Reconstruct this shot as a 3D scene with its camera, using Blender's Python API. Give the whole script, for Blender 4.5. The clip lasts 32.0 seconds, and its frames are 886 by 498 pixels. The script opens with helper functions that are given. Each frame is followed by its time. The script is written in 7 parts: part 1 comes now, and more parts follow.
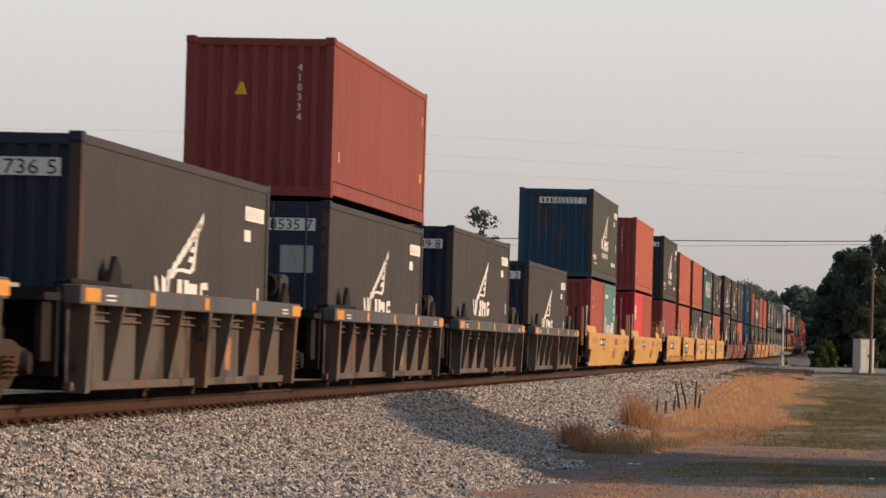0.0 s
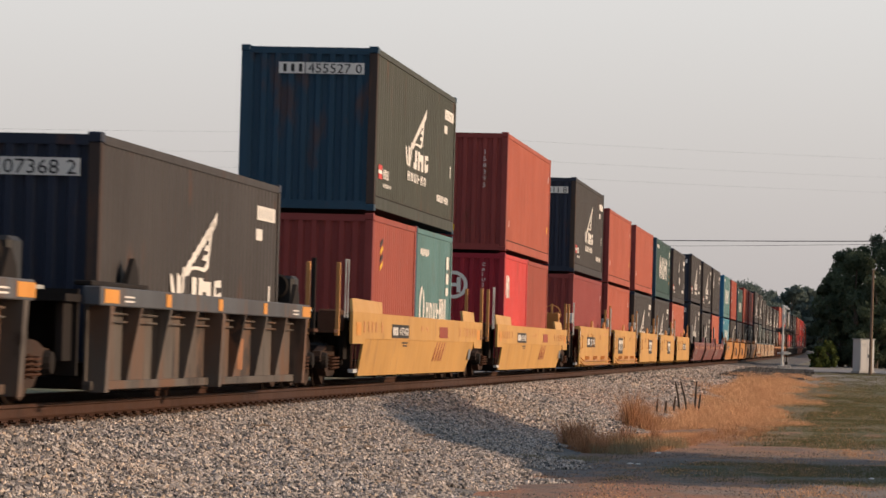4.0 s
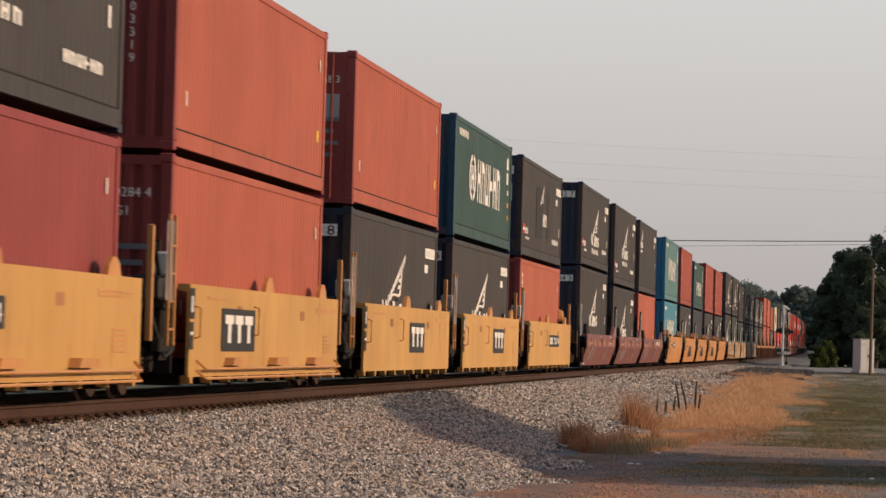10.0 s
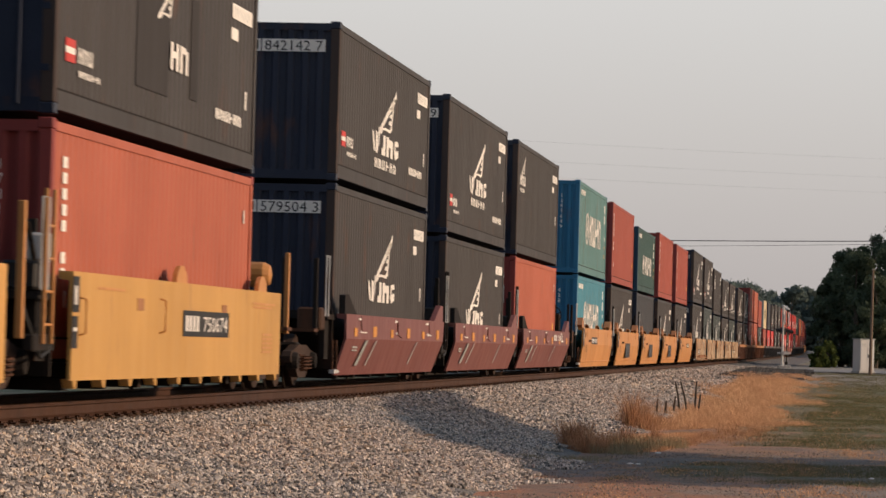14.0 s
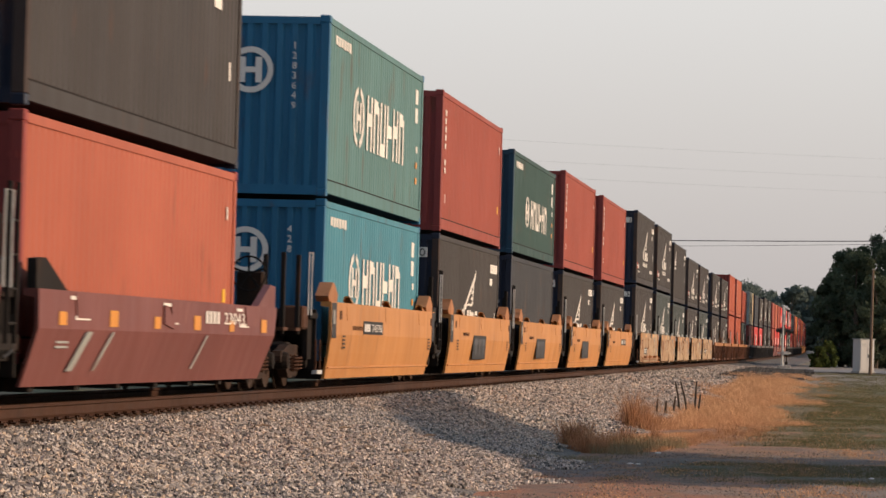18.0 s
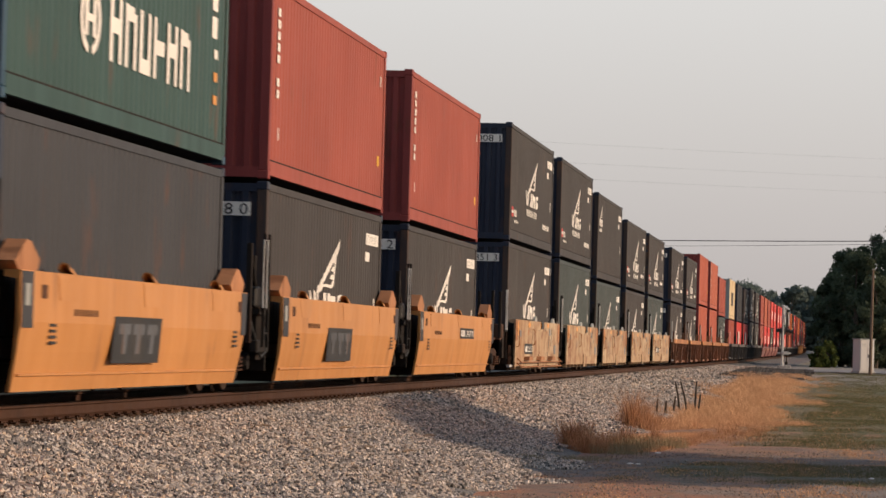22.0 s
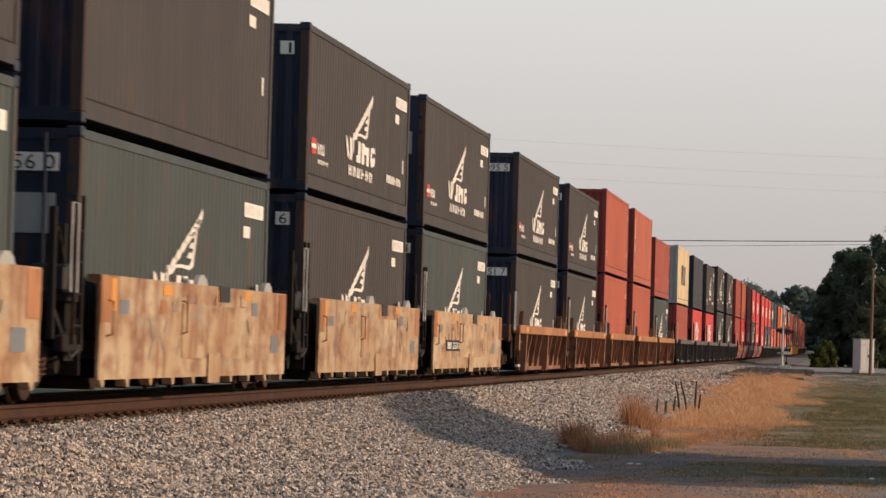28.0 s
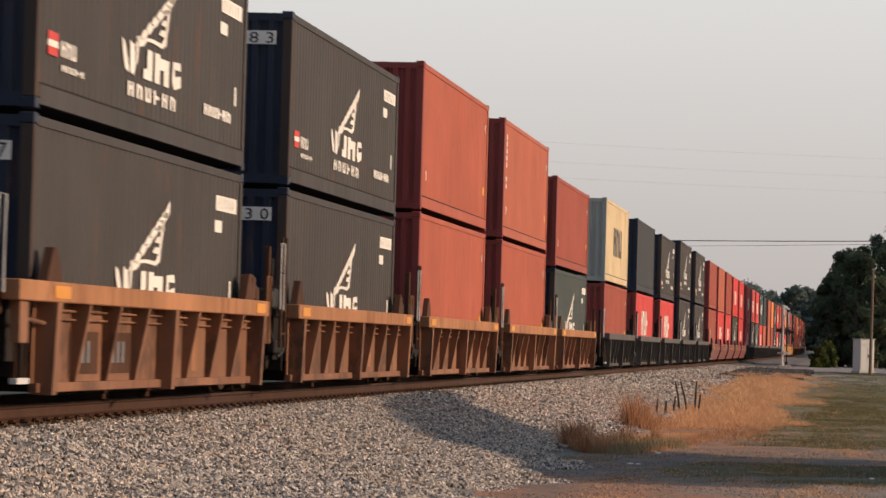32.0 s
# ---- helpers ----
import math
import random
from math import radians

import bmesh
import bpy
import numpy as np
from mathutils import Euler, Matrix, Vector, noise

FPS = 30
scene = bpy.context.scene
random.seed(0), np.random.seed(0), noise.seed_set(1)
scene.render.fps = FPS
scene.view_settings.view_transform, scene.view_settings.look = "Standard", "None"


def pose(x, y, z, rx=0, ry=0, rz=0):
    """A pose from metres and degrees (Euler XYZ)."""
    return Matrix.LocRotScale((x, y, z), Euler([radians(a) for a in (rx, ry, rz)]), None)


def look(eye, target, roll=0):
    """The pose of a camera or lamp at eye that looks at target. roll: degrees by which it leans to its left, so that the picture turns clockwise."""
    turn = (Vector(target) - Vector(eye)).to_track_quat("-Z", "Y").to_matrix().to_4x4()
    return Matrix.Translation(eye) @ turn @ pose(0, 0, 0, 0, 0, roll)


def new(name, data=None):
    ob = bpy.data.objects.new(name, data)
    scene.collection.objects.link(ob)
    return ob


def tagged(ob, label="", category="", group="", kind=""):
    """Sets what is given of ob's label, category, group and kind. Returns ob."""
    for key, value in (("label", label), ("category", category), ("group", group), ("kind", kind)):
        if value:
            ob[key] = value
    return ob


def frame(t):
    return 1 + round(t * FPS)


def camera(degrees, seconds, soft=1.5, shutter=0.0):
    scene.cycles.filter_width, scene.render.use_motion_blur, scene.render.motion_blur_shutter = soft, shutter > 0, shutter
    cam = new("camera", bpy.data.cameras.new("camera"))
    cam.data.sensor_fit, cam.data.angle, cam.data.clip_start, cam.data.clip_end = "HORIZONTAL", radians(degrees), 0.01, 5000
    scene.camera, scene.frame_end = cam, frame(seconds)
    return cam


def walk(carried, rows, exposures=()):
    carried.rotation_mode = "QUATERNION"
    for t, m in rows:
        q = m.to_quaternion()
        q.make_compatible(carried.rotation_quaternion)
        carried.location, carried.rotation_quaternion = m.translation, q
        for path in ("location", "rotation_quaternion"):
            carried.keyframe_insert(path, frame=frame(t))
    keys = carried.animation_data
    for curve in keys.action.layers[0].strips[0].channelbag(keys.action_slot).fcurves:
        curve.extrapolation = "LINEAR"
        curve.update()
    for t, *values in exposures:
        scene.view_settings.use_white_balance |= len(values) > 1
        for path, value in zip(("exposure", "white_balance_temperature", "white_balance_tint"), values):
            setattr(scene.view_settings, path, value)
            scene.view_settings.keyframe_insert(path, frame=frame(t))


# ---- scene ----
# A still camera on a low rise beside a main line, with a long lens.
cam = camera(14.702, 32.0, soft=1.5, shutter=0.4)
EYE = Vector((0.0, 0.0, 0.89))
walk(cam, [(0.0, look(EYE, EYE + Vector((0, 100 * math.cos(0.0254), 100 * math.sin(0.0254))), 1.572)),
           (32.0, look(EYE, EYE + Vector((0, 100 * math.cos(0.0254), 100 * math.sin(0.0254))), 1.572))],
     exposures=[(0.0, 0.0), (3.0, 0.01), (6.0, -0.05), (8.0, -0.14), (13.0, -0.15), (17.0, 0.03), (19.0, 0.02), (22.0, -0.03), (32.0, 0.0)])

# ---- light: a hazy sky with a low sun on the right-hand side of the line ----
SUN_EL, SUN_AZ = radians(17.5), radians(-6.0)      # azimuth from +x towards +y
TO_SUN = Vector((math.cos(SUN_EL) * math.cos(SUN_AZ), math.cos(SUN_EL) * math.sin(SUN_AZ), math.sin(SUN_EL)))
world = bpy.data.worlds.new("hazy_sky")
scene.world = world
world.use_nodes = True
wn, wl = world.node_tree.nodes, world.node_tree.links
wn.clear()
sky = wn.new("ShaderNodeTexSky")
sky.sky_type, sky.sun_disc = "NISHITA", False
sky.sun_elevation, sky.sun_rotation = SUN_EL, radians(90.0) - SUN_AZ
sky.dust_density, sky.air_density, sky.ozone_density = 4.0, 1.0, 1.0
sky_bg = wn.new("ShaderNodeBackground")
sky_bg.inputs["Strength"].default_value = 0.03
wl.new(sky.outputs["Color"], sky_bg.inputs["Color"])
# the haze that whitens the whole sky: a little brighter higher up
tc = wn.new("ShaderNodeTexCoord")
sep = wn.new("ShaderNodeSeparateXYZ")
wl.new(tc.outputs["Generated"], sep.inputs[0])
ramp = wn.new("ShaderNodeValToRGB")
el = ramp.color_ramp.elements
el[0].position, el[0].color = 0.0, (0.50, 0.455, 0.445, 1)
el[1].position, el[1].color = 1.0, (0.11, 0.20, 0.33, 1)
for where, tone in ((0.13, (0.76, 0.74, 0.725)), (0.30, (0.45, 0.465, 0.49)), (0.55, (0.175, 0.265, 0.38))):
    e_ = el.new(where)
    e_.color = (*tone, 1)
wl.new(sep.outputs["Z"], ramp.inputs[0])
haze_bg = wn.new("ShaderNodeBackground")
haze_bg.inputs["Strength"].default_value = 0.96
wl.new(ramp.outputs[0], haze_bg.inputs["Color"])
add = wn.new("ShaderNodeAddShader")
wl.new(sky_bg.outputs[0], add.inputs[0])
wl.new(haze_bg.outputs[0], add.inputs[1])
wo = wn.new("ShaderNodeOutputWorld")
wl.new(add.outputs[0], wo.inputs[0])
sun = new("sun", bpy.data.lights.new("sun", "SUN"))
sun.data.energy, sun.data.angle, sun.data.color = 3.8, radians(0.6), (1.0, 0.72, 0.50)
sun.matrix_world = look(TO_SUN * 100, (0, 0, 0))

# ---- the line of the track, by its length from abreast of the camera ----
def side_x(y):
    u = np.minimum((np.asarray(y, float) - 60) / 100, 7.0)
    over = (np.asarray(y, float) - 60) / 100 - u
    return -1.26934 + 11.86135 * u - 0.13075 * u**2 + 0.047627 * u**3 - 0.0046295 * u**4 + over * 10.7


def rail_z(y):
    u = np.clip((np.asarray(y, float) - 60) / 100, -3.0, 5.04)
    return -0.06 - 0.23227 * u + 0.02303 * u * u


LINE_Y = np.arange(-400.0, 1800.0, 1.0)
LINE_X = side_x(LINE_Y)
STEP = np.hypot(np.diff(LINE_X), np.diff(LINE_Y))
LINE_S = np.concatenate([[0], np.cumsum(STEP)])
LINE_S -= np.interp(0.0, LINE_Y, LINE_S)


def tangent(s):
    y0, y1 = np.interp(s - 2, LINE_S, LINE_Y), np.interp(s + 2, LINE_S, LINE_Y)
    return Vector((float(side_x(y1) - side_x(y0)), float(y1 - y0), 0)).normalized()


def track_point(s, across=0.0):
    """A point on the rails' top at length s; across: metres to the right of the centre line."""
    y = float(np.interp(s, LINE_S, LINE_Y))
    t = tangent(s)
    right = Vector((t.y, -t.x, 0))
    p = Vector((float(side_x(y)), y, float(rail_z(y)))) + right * (across - 1.22)
    return p


def rail_pose(s, length):
    """The pose of a thing that lies on the rails from s to s + length: x along the line, y away from the camera."""
    a, b = track_point(s), track_point(s + length)
    x = (b - a).normalized()
    z = Vector((0, 0, 1))
    y = z.cross(x).normalized()
    z = x.cross(y)
    m = Matrix((x, y, z)).transposed().to_4x4()
    m.translation = a
    return m


def advance(t):
    return 13.02108 * t - 0.0018218 * t * t


# ---- materials ----
def principled(name, rough=0.6, metal=0.0):
    m = bpy.data.materials.new(name)
    m.use_nodes = True
    b = m.node_tree.nodes["Principled BSDF"]
    b.inputs["Roughness"].default_value, b.inputs["Metallic"].default_value = rough, metal
    return m, m.node_tree.nodes, m.node_tree.links, b


def mixed(nodes, links, fac, a, b):
    n = nodes.new("ShaderNodeMix")
    n.data_type = "RGBA"
    for i, v in ((0, fac), (6, a), (7, b)):
        if hasattr(v, "links"):
            links.new(v, n.inputs[i])
        elif i == 0:
            n.inputs[i].default_value = v
        else:
            n.inputs[i].default_value = (*v, 1)
    return n.outputs[2]


def noise_node(nodes, links, coord, scale, detail=4.0, stretch=(1, 1, 1)):
    mp = nodes.new("ShaderNodeMapping")
    mp.inputs["Scale"].default_value = stretch
    links.new(coord, mp.inputs[0])
    n = nodes.new("ShaderNodeTexNoise")
    n.inputs["Scale"].default_value, n.inputs["Detail"].default_value = scale, detail
    links.new(mp.outputs[0], n.inputs["Vector"])
    return n.outputs["Fac"]


def stepped(nodes, links, value, lo, hi):
    n = nodes.new("ShaderNodeMapRange")
    n.inputs[1].default_value, n.inputs[2].default_value = lo, hi
    links.new(value, n.inputs[0])
    return n.outputs[0]


def paint(name, rgb, worn=None, wear=0.3, rough=0.5, streak=0.35, dirt=(0.10, 0.075, 0.055), bump=0.15, varied=0.12):
    """Weathered paint: faded patches, streaks that run down, worn spots and fine grain."""
    m, nodes, links, b = principled(name, rough)
    co = nodes.new("ShaderNodeTexCoord").outputs["Object"]
    info = nodes.new("ShaderNodeObjectInfo")
    off = nodes.new("ShaderNodeVectorMath")
    off.operation = "MULTIPLY_ADD"
    links.new(co, off.inputs[0])
    off.inputs[1].default_value = (1, 1, 1)
    comb = nodes.new("ShaderNodeCombineXYZ")
    mul = nodes.new("ShaderNodeMath")
    mul.operation = "MULTIPLY"
    links.new(info.outputs["Random"], mul.inputs[0])
    mul.inputs[1].default_value = 60.0
    for i in range(3):
        links.new(mul.outputs[0], comb.inputs[i])
    links.new(comb.outputs[0], off.inputs[2])
    co = off.outputs[0]
    big = noise_node(nodes, links, co, 0.55, 3)
    down = noise_node(nodes, links, co, 1.0, 4, (3.2, 3.2, 0.22))
    fine = noise_node(nodes, links, co, 26.0, 3)
    pale = tuple(min(1, c * (1 + varied) + 0.005) for c in rgb)
    deep = tuple(c * (1 - varied) for c in rgb)
    col = mixed(nodes, links, stepped(nodes, links, big, 0.3, 0.7), deep, pale)
    s = nodes.new("ShaderNodeMath")
    s.operation = "MULTIPLY"
    links.new(stepped(nodes, links, down, 0.46, 0.78), s.inputs[0])
    s.inputs[1].default_value = streak
    col = mixed(nodes, links, s.outputs[0], col, dirt)
    if worn:
        w = nodes.new("ShaderNodeMath")
        w.operation = "MULTIPLY"
        wn_ = noise_node(nodes, links, co, 1.6, 6, (1.4, 1.4, 0.5))
        links.new(stepped(nodes, links, wn_, 0.62 - 0.3 * wear, 0.72 - 0.2 * wear), w.inputs[0])
        w.inputs[1].default_value = min(1.0, 0.55 + wear)
        col = mixed(nodes, links, w.outputs[0], col, worn)
    links.new(mixed(nodes, links, stepped(nodes, links, fine, 0.2, 1.6), col, deep), b.inputs["Base Color"])
    links.new(stepped(nodes, links, big, -0.6 + rough, 1.9 - rough), b.inputs["Roughness"])
    b.inputs["Specular IOR Level"].default_value = 0.25
    rr = nodes.new("ShaderNodeMapRange")
    rr.inputs[3].default_value, rr.inputs[4].default_value = rough - 0.08, min(1, rough + 0.15)
    links.new(down, rr.inputs[0])
    links.new(rr.outputs[0], b.inputs["Roughness"])
    bp = nodes.new("ShaderNodeBump")
    bp.inputs["Strength"].default_value, bp.inputs["Distance"].default_value = bump, 0.01
    links.new(fine, bp.inputs["Height"])
    links.new(bp.outputs[0], b.inputs["Normal"])
    return m


RUST = (0.13, 0.055, 0.028)
M = {
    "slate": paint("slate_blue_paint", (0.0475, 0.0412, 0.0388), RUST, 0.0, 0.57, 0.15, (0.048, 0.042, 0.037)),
    "slate_green": paint("grey_green_paint", (0.047, 0.058, 0.055), RUST, 0.04, 0.5, 0.2, (0.07, 0.07, 0.06)),
    "olive": paint("olive_grey_paint", (0.052, 0.054, 0.040), RUST, 0.05, 0.55, 0.25, (0.05, 0.05, 0.04)),
    # for ends only, mostly of slate boxes: their shade is in the colour
    "navy_shaded": paint("navy_shaded_end_paint", (0.019, 0.026, 0.047), RUST, 0.05, 0.45, 0.3, (0.05, 0.05, 0.055)),
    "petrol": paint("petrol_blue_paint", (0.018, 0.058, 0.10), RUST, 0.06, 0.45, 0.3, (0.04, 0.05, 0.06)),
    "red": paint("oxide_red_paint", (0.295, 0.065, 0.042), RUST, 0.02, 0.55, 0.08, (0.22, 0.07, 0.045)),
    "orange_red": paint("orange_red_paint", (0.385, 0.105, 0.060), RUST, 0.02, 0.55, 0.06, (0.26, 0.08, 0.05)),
    # also the darkened tone for the shaded ends of red boxes
    "maroon": paint("maroon_and_shaded_red_paint", (0.245, 0.047, 0.042), RUST, 0.03, 0.55, 0.10, (0.12, 0.04, 0.035)),
    # bright red darkened for an end that lies in shade
    "bright_red_shaded": paint("bright_red_shaded_paint", (0.30, 0.020, 0.034), RUST, 0.02, 0.5, 0.1, (0.14, 0.02, 0.03)),
    "bright_red": paint("bright_red_paint", (0.54, 0.052, 0.047), RUST, 0.02, 0.5, 0.15, (0.4, 0.07, 0.05)),
    "orange": paint("orange_paint", (0.72, 0.21, 0.05), RUST, 0.02, 0.5, 0.15, (0.4, 0.12, 0.05)),
    "teal": paint("teal_paint", (0.092, 0.195, 0.195), RUST, 0.05, 0.5, 0.45, (0.09, 0.12, 0.085)),
    "blue_teal": paint("blue_teal_paint", (0.06, 0.22, 0.29), RUST, 0.04, 0.5, 0.25, (0.07, 0.16, 0.17)),
    "blue": paint("sea_blue_paint", (0.024, 0.145, 0.27), RUST, 0.05, 0.45, 0.3, (0.03, 0.06, 0.09)),
    "dark_green": paint("dark_green_paint", (0.028, 0.066, 0.058), RUST, 0.03, 0.5, 0.4, (0.035, 0.055, 0.045)),
    "plain_grey": paint("dark_grey_paint", (0.040, 0.041, 0.046), RUST, 0.02, 0.55, 0.15, (0.08, 0.08, 0.08)),
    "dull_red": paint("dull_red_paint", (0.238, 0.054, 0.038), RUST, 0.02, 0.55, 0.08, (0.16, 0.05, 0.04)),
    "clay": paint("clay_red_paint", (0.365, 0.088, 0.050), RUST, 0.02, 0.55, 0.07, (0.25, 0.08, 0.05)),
    "rust_post": paint("rusted_corner_paint", (0.060, 0.042, 0.036), (0.125, 0.062, 0.038), 0.25, 0.7, 0.4, (0.04, 0.03, 0.026)),
    "beige": paint("beige_paint", (0.60, 0.47, 0.29), RUST, 0.05, 0.5, 0.4, (0.30, 0.22, 0.12)),
    "grey_light": paint("pale_grey_paint", (0.35, 0.36, 0.34), RUST, 0.05, 0.5, 0.3),
    "white": paint("white_lettering", (0.80, 0.76, 0.70), None, 0, 0.5, 0.12, (0.5, 0.45, 0.4)),
    "red_mark": paint("red_lettering", (0.55, 0.05, 0.04), None, 0, 0.5, 0.1),
    "yellow_mark": paint("yellow_marking", (0.75, 0.45, 0.03), None, 0, 0.5, 0.1),
    "black": paint("black_panel", (0.025, 0.024, 0.024), None, 0, 0.5, 0.3, (0.10, 0.08, 0.06)),
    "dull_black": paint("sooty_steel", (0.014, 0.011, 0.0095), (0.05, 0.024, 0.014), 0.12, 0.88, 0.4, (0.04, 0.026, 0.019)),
    "yellow": paint("railcar_yellow_paint", (0.52, 0.287, 0.085), (0.30, 0.15, 0.05), 0.06, 0.50, 0.07, (0.34, 0.19, 0.07)),
    "amber": paint("railcar_amber_paint", (0.52, 0.235, 0.075), (0.26, 0.11, 0.04), 0.06, 0.40, 0.10, (0.32, 0.14, 0.045)),
    "brown_red": paint("brown_red_paint", (0.190, 0.068, 0.059), (0.28, 0.13, 0.10), 0.05, 0.42, 0.12, (0.15, 0.055, 0.045)),
    "rust_chord": paint("rusted_orange_chord", (0.37, 0.17, 0.08), (0.20, 0.08, 0.035), 0.3, 0.7, 0.4, (0.16, 0.08, 0.04), 0.3, 0.25),
    "grey_chord": paint("worn_blue_grey_chord", (0.088, 0.094, 0.105), (0.13, 0.080, 0.055), 0.32, 0.65, 0.4, (0.10, 0.08, 0.07), 0.3, 0.25),
    "dark_side": paint("dark_weathered_sheet", (0.075, 0.066, 0.06), (0.14, 0.10, 0.075), 0.2, 0.75, 0.6, (0.035, 0.03, 0.028), 0.4, 0.3),
    "dark_chord": paint("dark_weathered_chord", (0.10, 0.092, 0.088), (0.15, 0.09, 0.06), 0.15, 0.7, 0.4, (0.05, 0.045, 0.04), 0.3, 0.25),
    "rust": paint("rusty_steel", (0.085, 0.036, 0.019), (0.05, 0.03, 0.02), 0.25, 0.8, 0.4, (0.05, 0.03, 0.02), 0.5, 0.3),
    "truck_steel": paint("sooty_brown_steel", (0.046, 0.027, 0.019), (0.075, 0.036, 0.022), 0.2, 0.8, 0.4, (0.03, 0.02, 0.015), 0.5, 0.3),
    "reflector": paint("orange_reflector", (0.66, 0.28, 0.045), None, 0, 0.4, 0.1),
    "silver": paint("silver_paint", (0.55, 0.54, 0.52), RUST, 0.03, 0.45, 0.2),
    "galvanised": paint("galvanised_steel", (0.36, 0.36, 0.35), None, 0, 0.5, 0.3, (0.25, 0.23, 0.2)),
    "concrete": paint("weathered_concrete", (0.38, 0.36, 0.33), None, 0, 0.85, 0.3, (0.2, 0.18, 0.15), 0.4),
    "pole_wood": paint("weathered_pole_wood", (0.17, 0.12, 0.085), None, 0, 0.85, 0.6, (0.08, 0.06, 0.045), 0.5),
    "tie_wood": paint("creosoted_timber", (0.055, 0.042, 0.033), None, 0, 0.9, 0.4, (0.10, 0.08, 0.06), 0.5),
    "cable": paint("black_cable", (0.03, 0.03, 0.03), None, 0, 0.6, 0.1),
    "dull_patch": paint("painted_over_grey", (0.034, 0.030, 0.029), None, 0, 0.75, 0.2, (0.04, 0.03, 0.025)),
    "grey_patch": paint("grey_touch_up_paint", (0.17, 0.185, 0.20), None, 0, 0.6, 0.2),
}

def peeling(name, paint_rgb, rust_rgb, dark_rgb):
    """Old pale paint with orange rust runs, bare patches and grey smears."""
    m, nodes, links, b = principled(name, 0.8)
    co = nodes.new("ShaderNodeTexCoord").outputs["Object"]
    info = nodes.new("ShaderNodeObjectInfo")
    sh = nodes.new("ShaderNodeVectorMath")
    sh.operation = "ADD"
    sc = nodes.new("ShaderNodeVectorMath")
    sc.operation = "SCALE"
    sc.inputs[0].default_value = (37, 11, 5)
    links.new(info.outputs["Random"], sc.inputs["Scale"])
    links.new(co, sh.inputs[0])
    links.new(sc.outputs[0], sh.inputs[1])
    co = sh.outputs[0]
    blot = noise_node(nodes, links, co, 0.8, 6, (1, 1, 0.8))
    runs = noise_node(nodes, links, co, 1.5, 5, (0.8, 0.8, 0.25))
    thin = noise_node(nodes, links, co, 4.0, 4, (1.0, 1.0, 0.16))
    grain = noise_node(nodes, links, co, 9.0, 6, (1, 1, 0.6))
    col = mixed(nodes, links, stepped(nodes, links, blot, 0.38, 0.62), paint_rgb, tuple(c * 0.62 for c in paint_rgb))
    col = mixed(nodes, links, stepped(nodes, links, runs, 0.47, 0.62), col, rust_rgb)
    col = mixed(nodes, links, stepped(nodes, links, thin, 0.58, 0.70), col, dark_rgb)
    pt = nodes.new("ShaderNodeMath")
    pt.operation = "MULTIPLY"
    links.new(stepped(nodes, links, blot, 0.56, 0.60), pt.inputs[0])
    links.new(stepped(nodes, links, grain, 0.40, 0.52), pt.inputs[1])
    col = mixed(nodes, links, pt.outputs[0], col, dark_rgb)
    links.new(col, b.inputs["Base Color"])
    bp = nodes.new("ShaderNodeBump")
    bp.inputs["Strength"].default_value, bp.inputs["Distance"].default_value = 0.4, 0.01
    links.new(grain, bp.inputs["Height"])
    links.new(bp.outputs[0], b.inputs["Normal"])
    return m


def blotched(name, pale, tan, rust_rgb, grey):
    """Old cream paint: soft broad rust washes that run down, blots of bare rust, pale scuffs and grey smears."""
    m, nodes, links, b = principled(name, 0.75)
    co = nodes.new("ShaderNodeTexCoord").outputs["Object"]
    info = nodes.new("ShaderNodeObjectInfo")
    sh, sc = nodes.new("ShaderNodeVectorMath"), nodes.new("ShaderNodeVectorMath")
    sh.operation, sc.operation = "ADD", "SCALE"
    sc.inputs[0].default_value = (37, 11, 5)
    links.new(info.outputs["Random"], sc.inputs["Scale"])
    links.new(co, sh.inputs[0])
    links.new(sc.outputs[0], sh.inputs[1])
    co = sh.outputs[0]

    def amount(value, lo, hi, top):
        n = nodes.new("ShaderNodeMath")
        n.operation = "MULTIPLY"
        links.new(stepped(nodes, links, value, lo, hi), n.inputs[0])
        n.inputs[1].default_value = top
        return n.outputs[0]
    wash = noise_node(nodes, links, co, 1.5, 6, (0.35, 0.35, 0.55))
    blot = noise_node(nodes, links, co, 4.2, 8, (0.32, 0.32, 0.80))
    runs = noise_node(nodes, links, co, 5.5, 6, (0.50, 0.50, 0.20))
    scuff = noise_node(nodes, links, co, 1.8, 6, (0.30, 0.30, 1.2))
    grain = noise_node(nodes, links, co, 9.0, 6, (0.35, 0.35, 1.0))
    col = mixed(nodes, links, amount(wash, 0.34, 0.76, 1.0), pale, tan)
    col = mixed(nodes, links, amount(runs, 0.49, 0.68, 0.75), col, rust_rgb)
    col = mixed(nodes, links, amount(blot, 0.47, 0.68, 0.8), col, rust_rgb)
    col = mixed(nodes, links, amount(blot, 0.64, 0.76, 0.5), col, tuple(c * 0.45 for c in rust_rgb))
    col = mixed(nodes, links, amount(scuff, 0.60, 0.70, 0.5), col, grey)
    col = mixed(nodes, links, amount(grain, 0.50, 0.75, 0.35), col, tan)
    links.new(col, b.inputs["Base Color"])
    bp = nodes.new("ShaderNodeBump")
    bp.inputs["Strength"].default_value, bp.inputs["Distance"].default_value = 0.4, 0.01
    links.new(grain, bp.inputs["Height"])
    links.new(bp.outputs[0], b.inputs["Normal"])
    return m


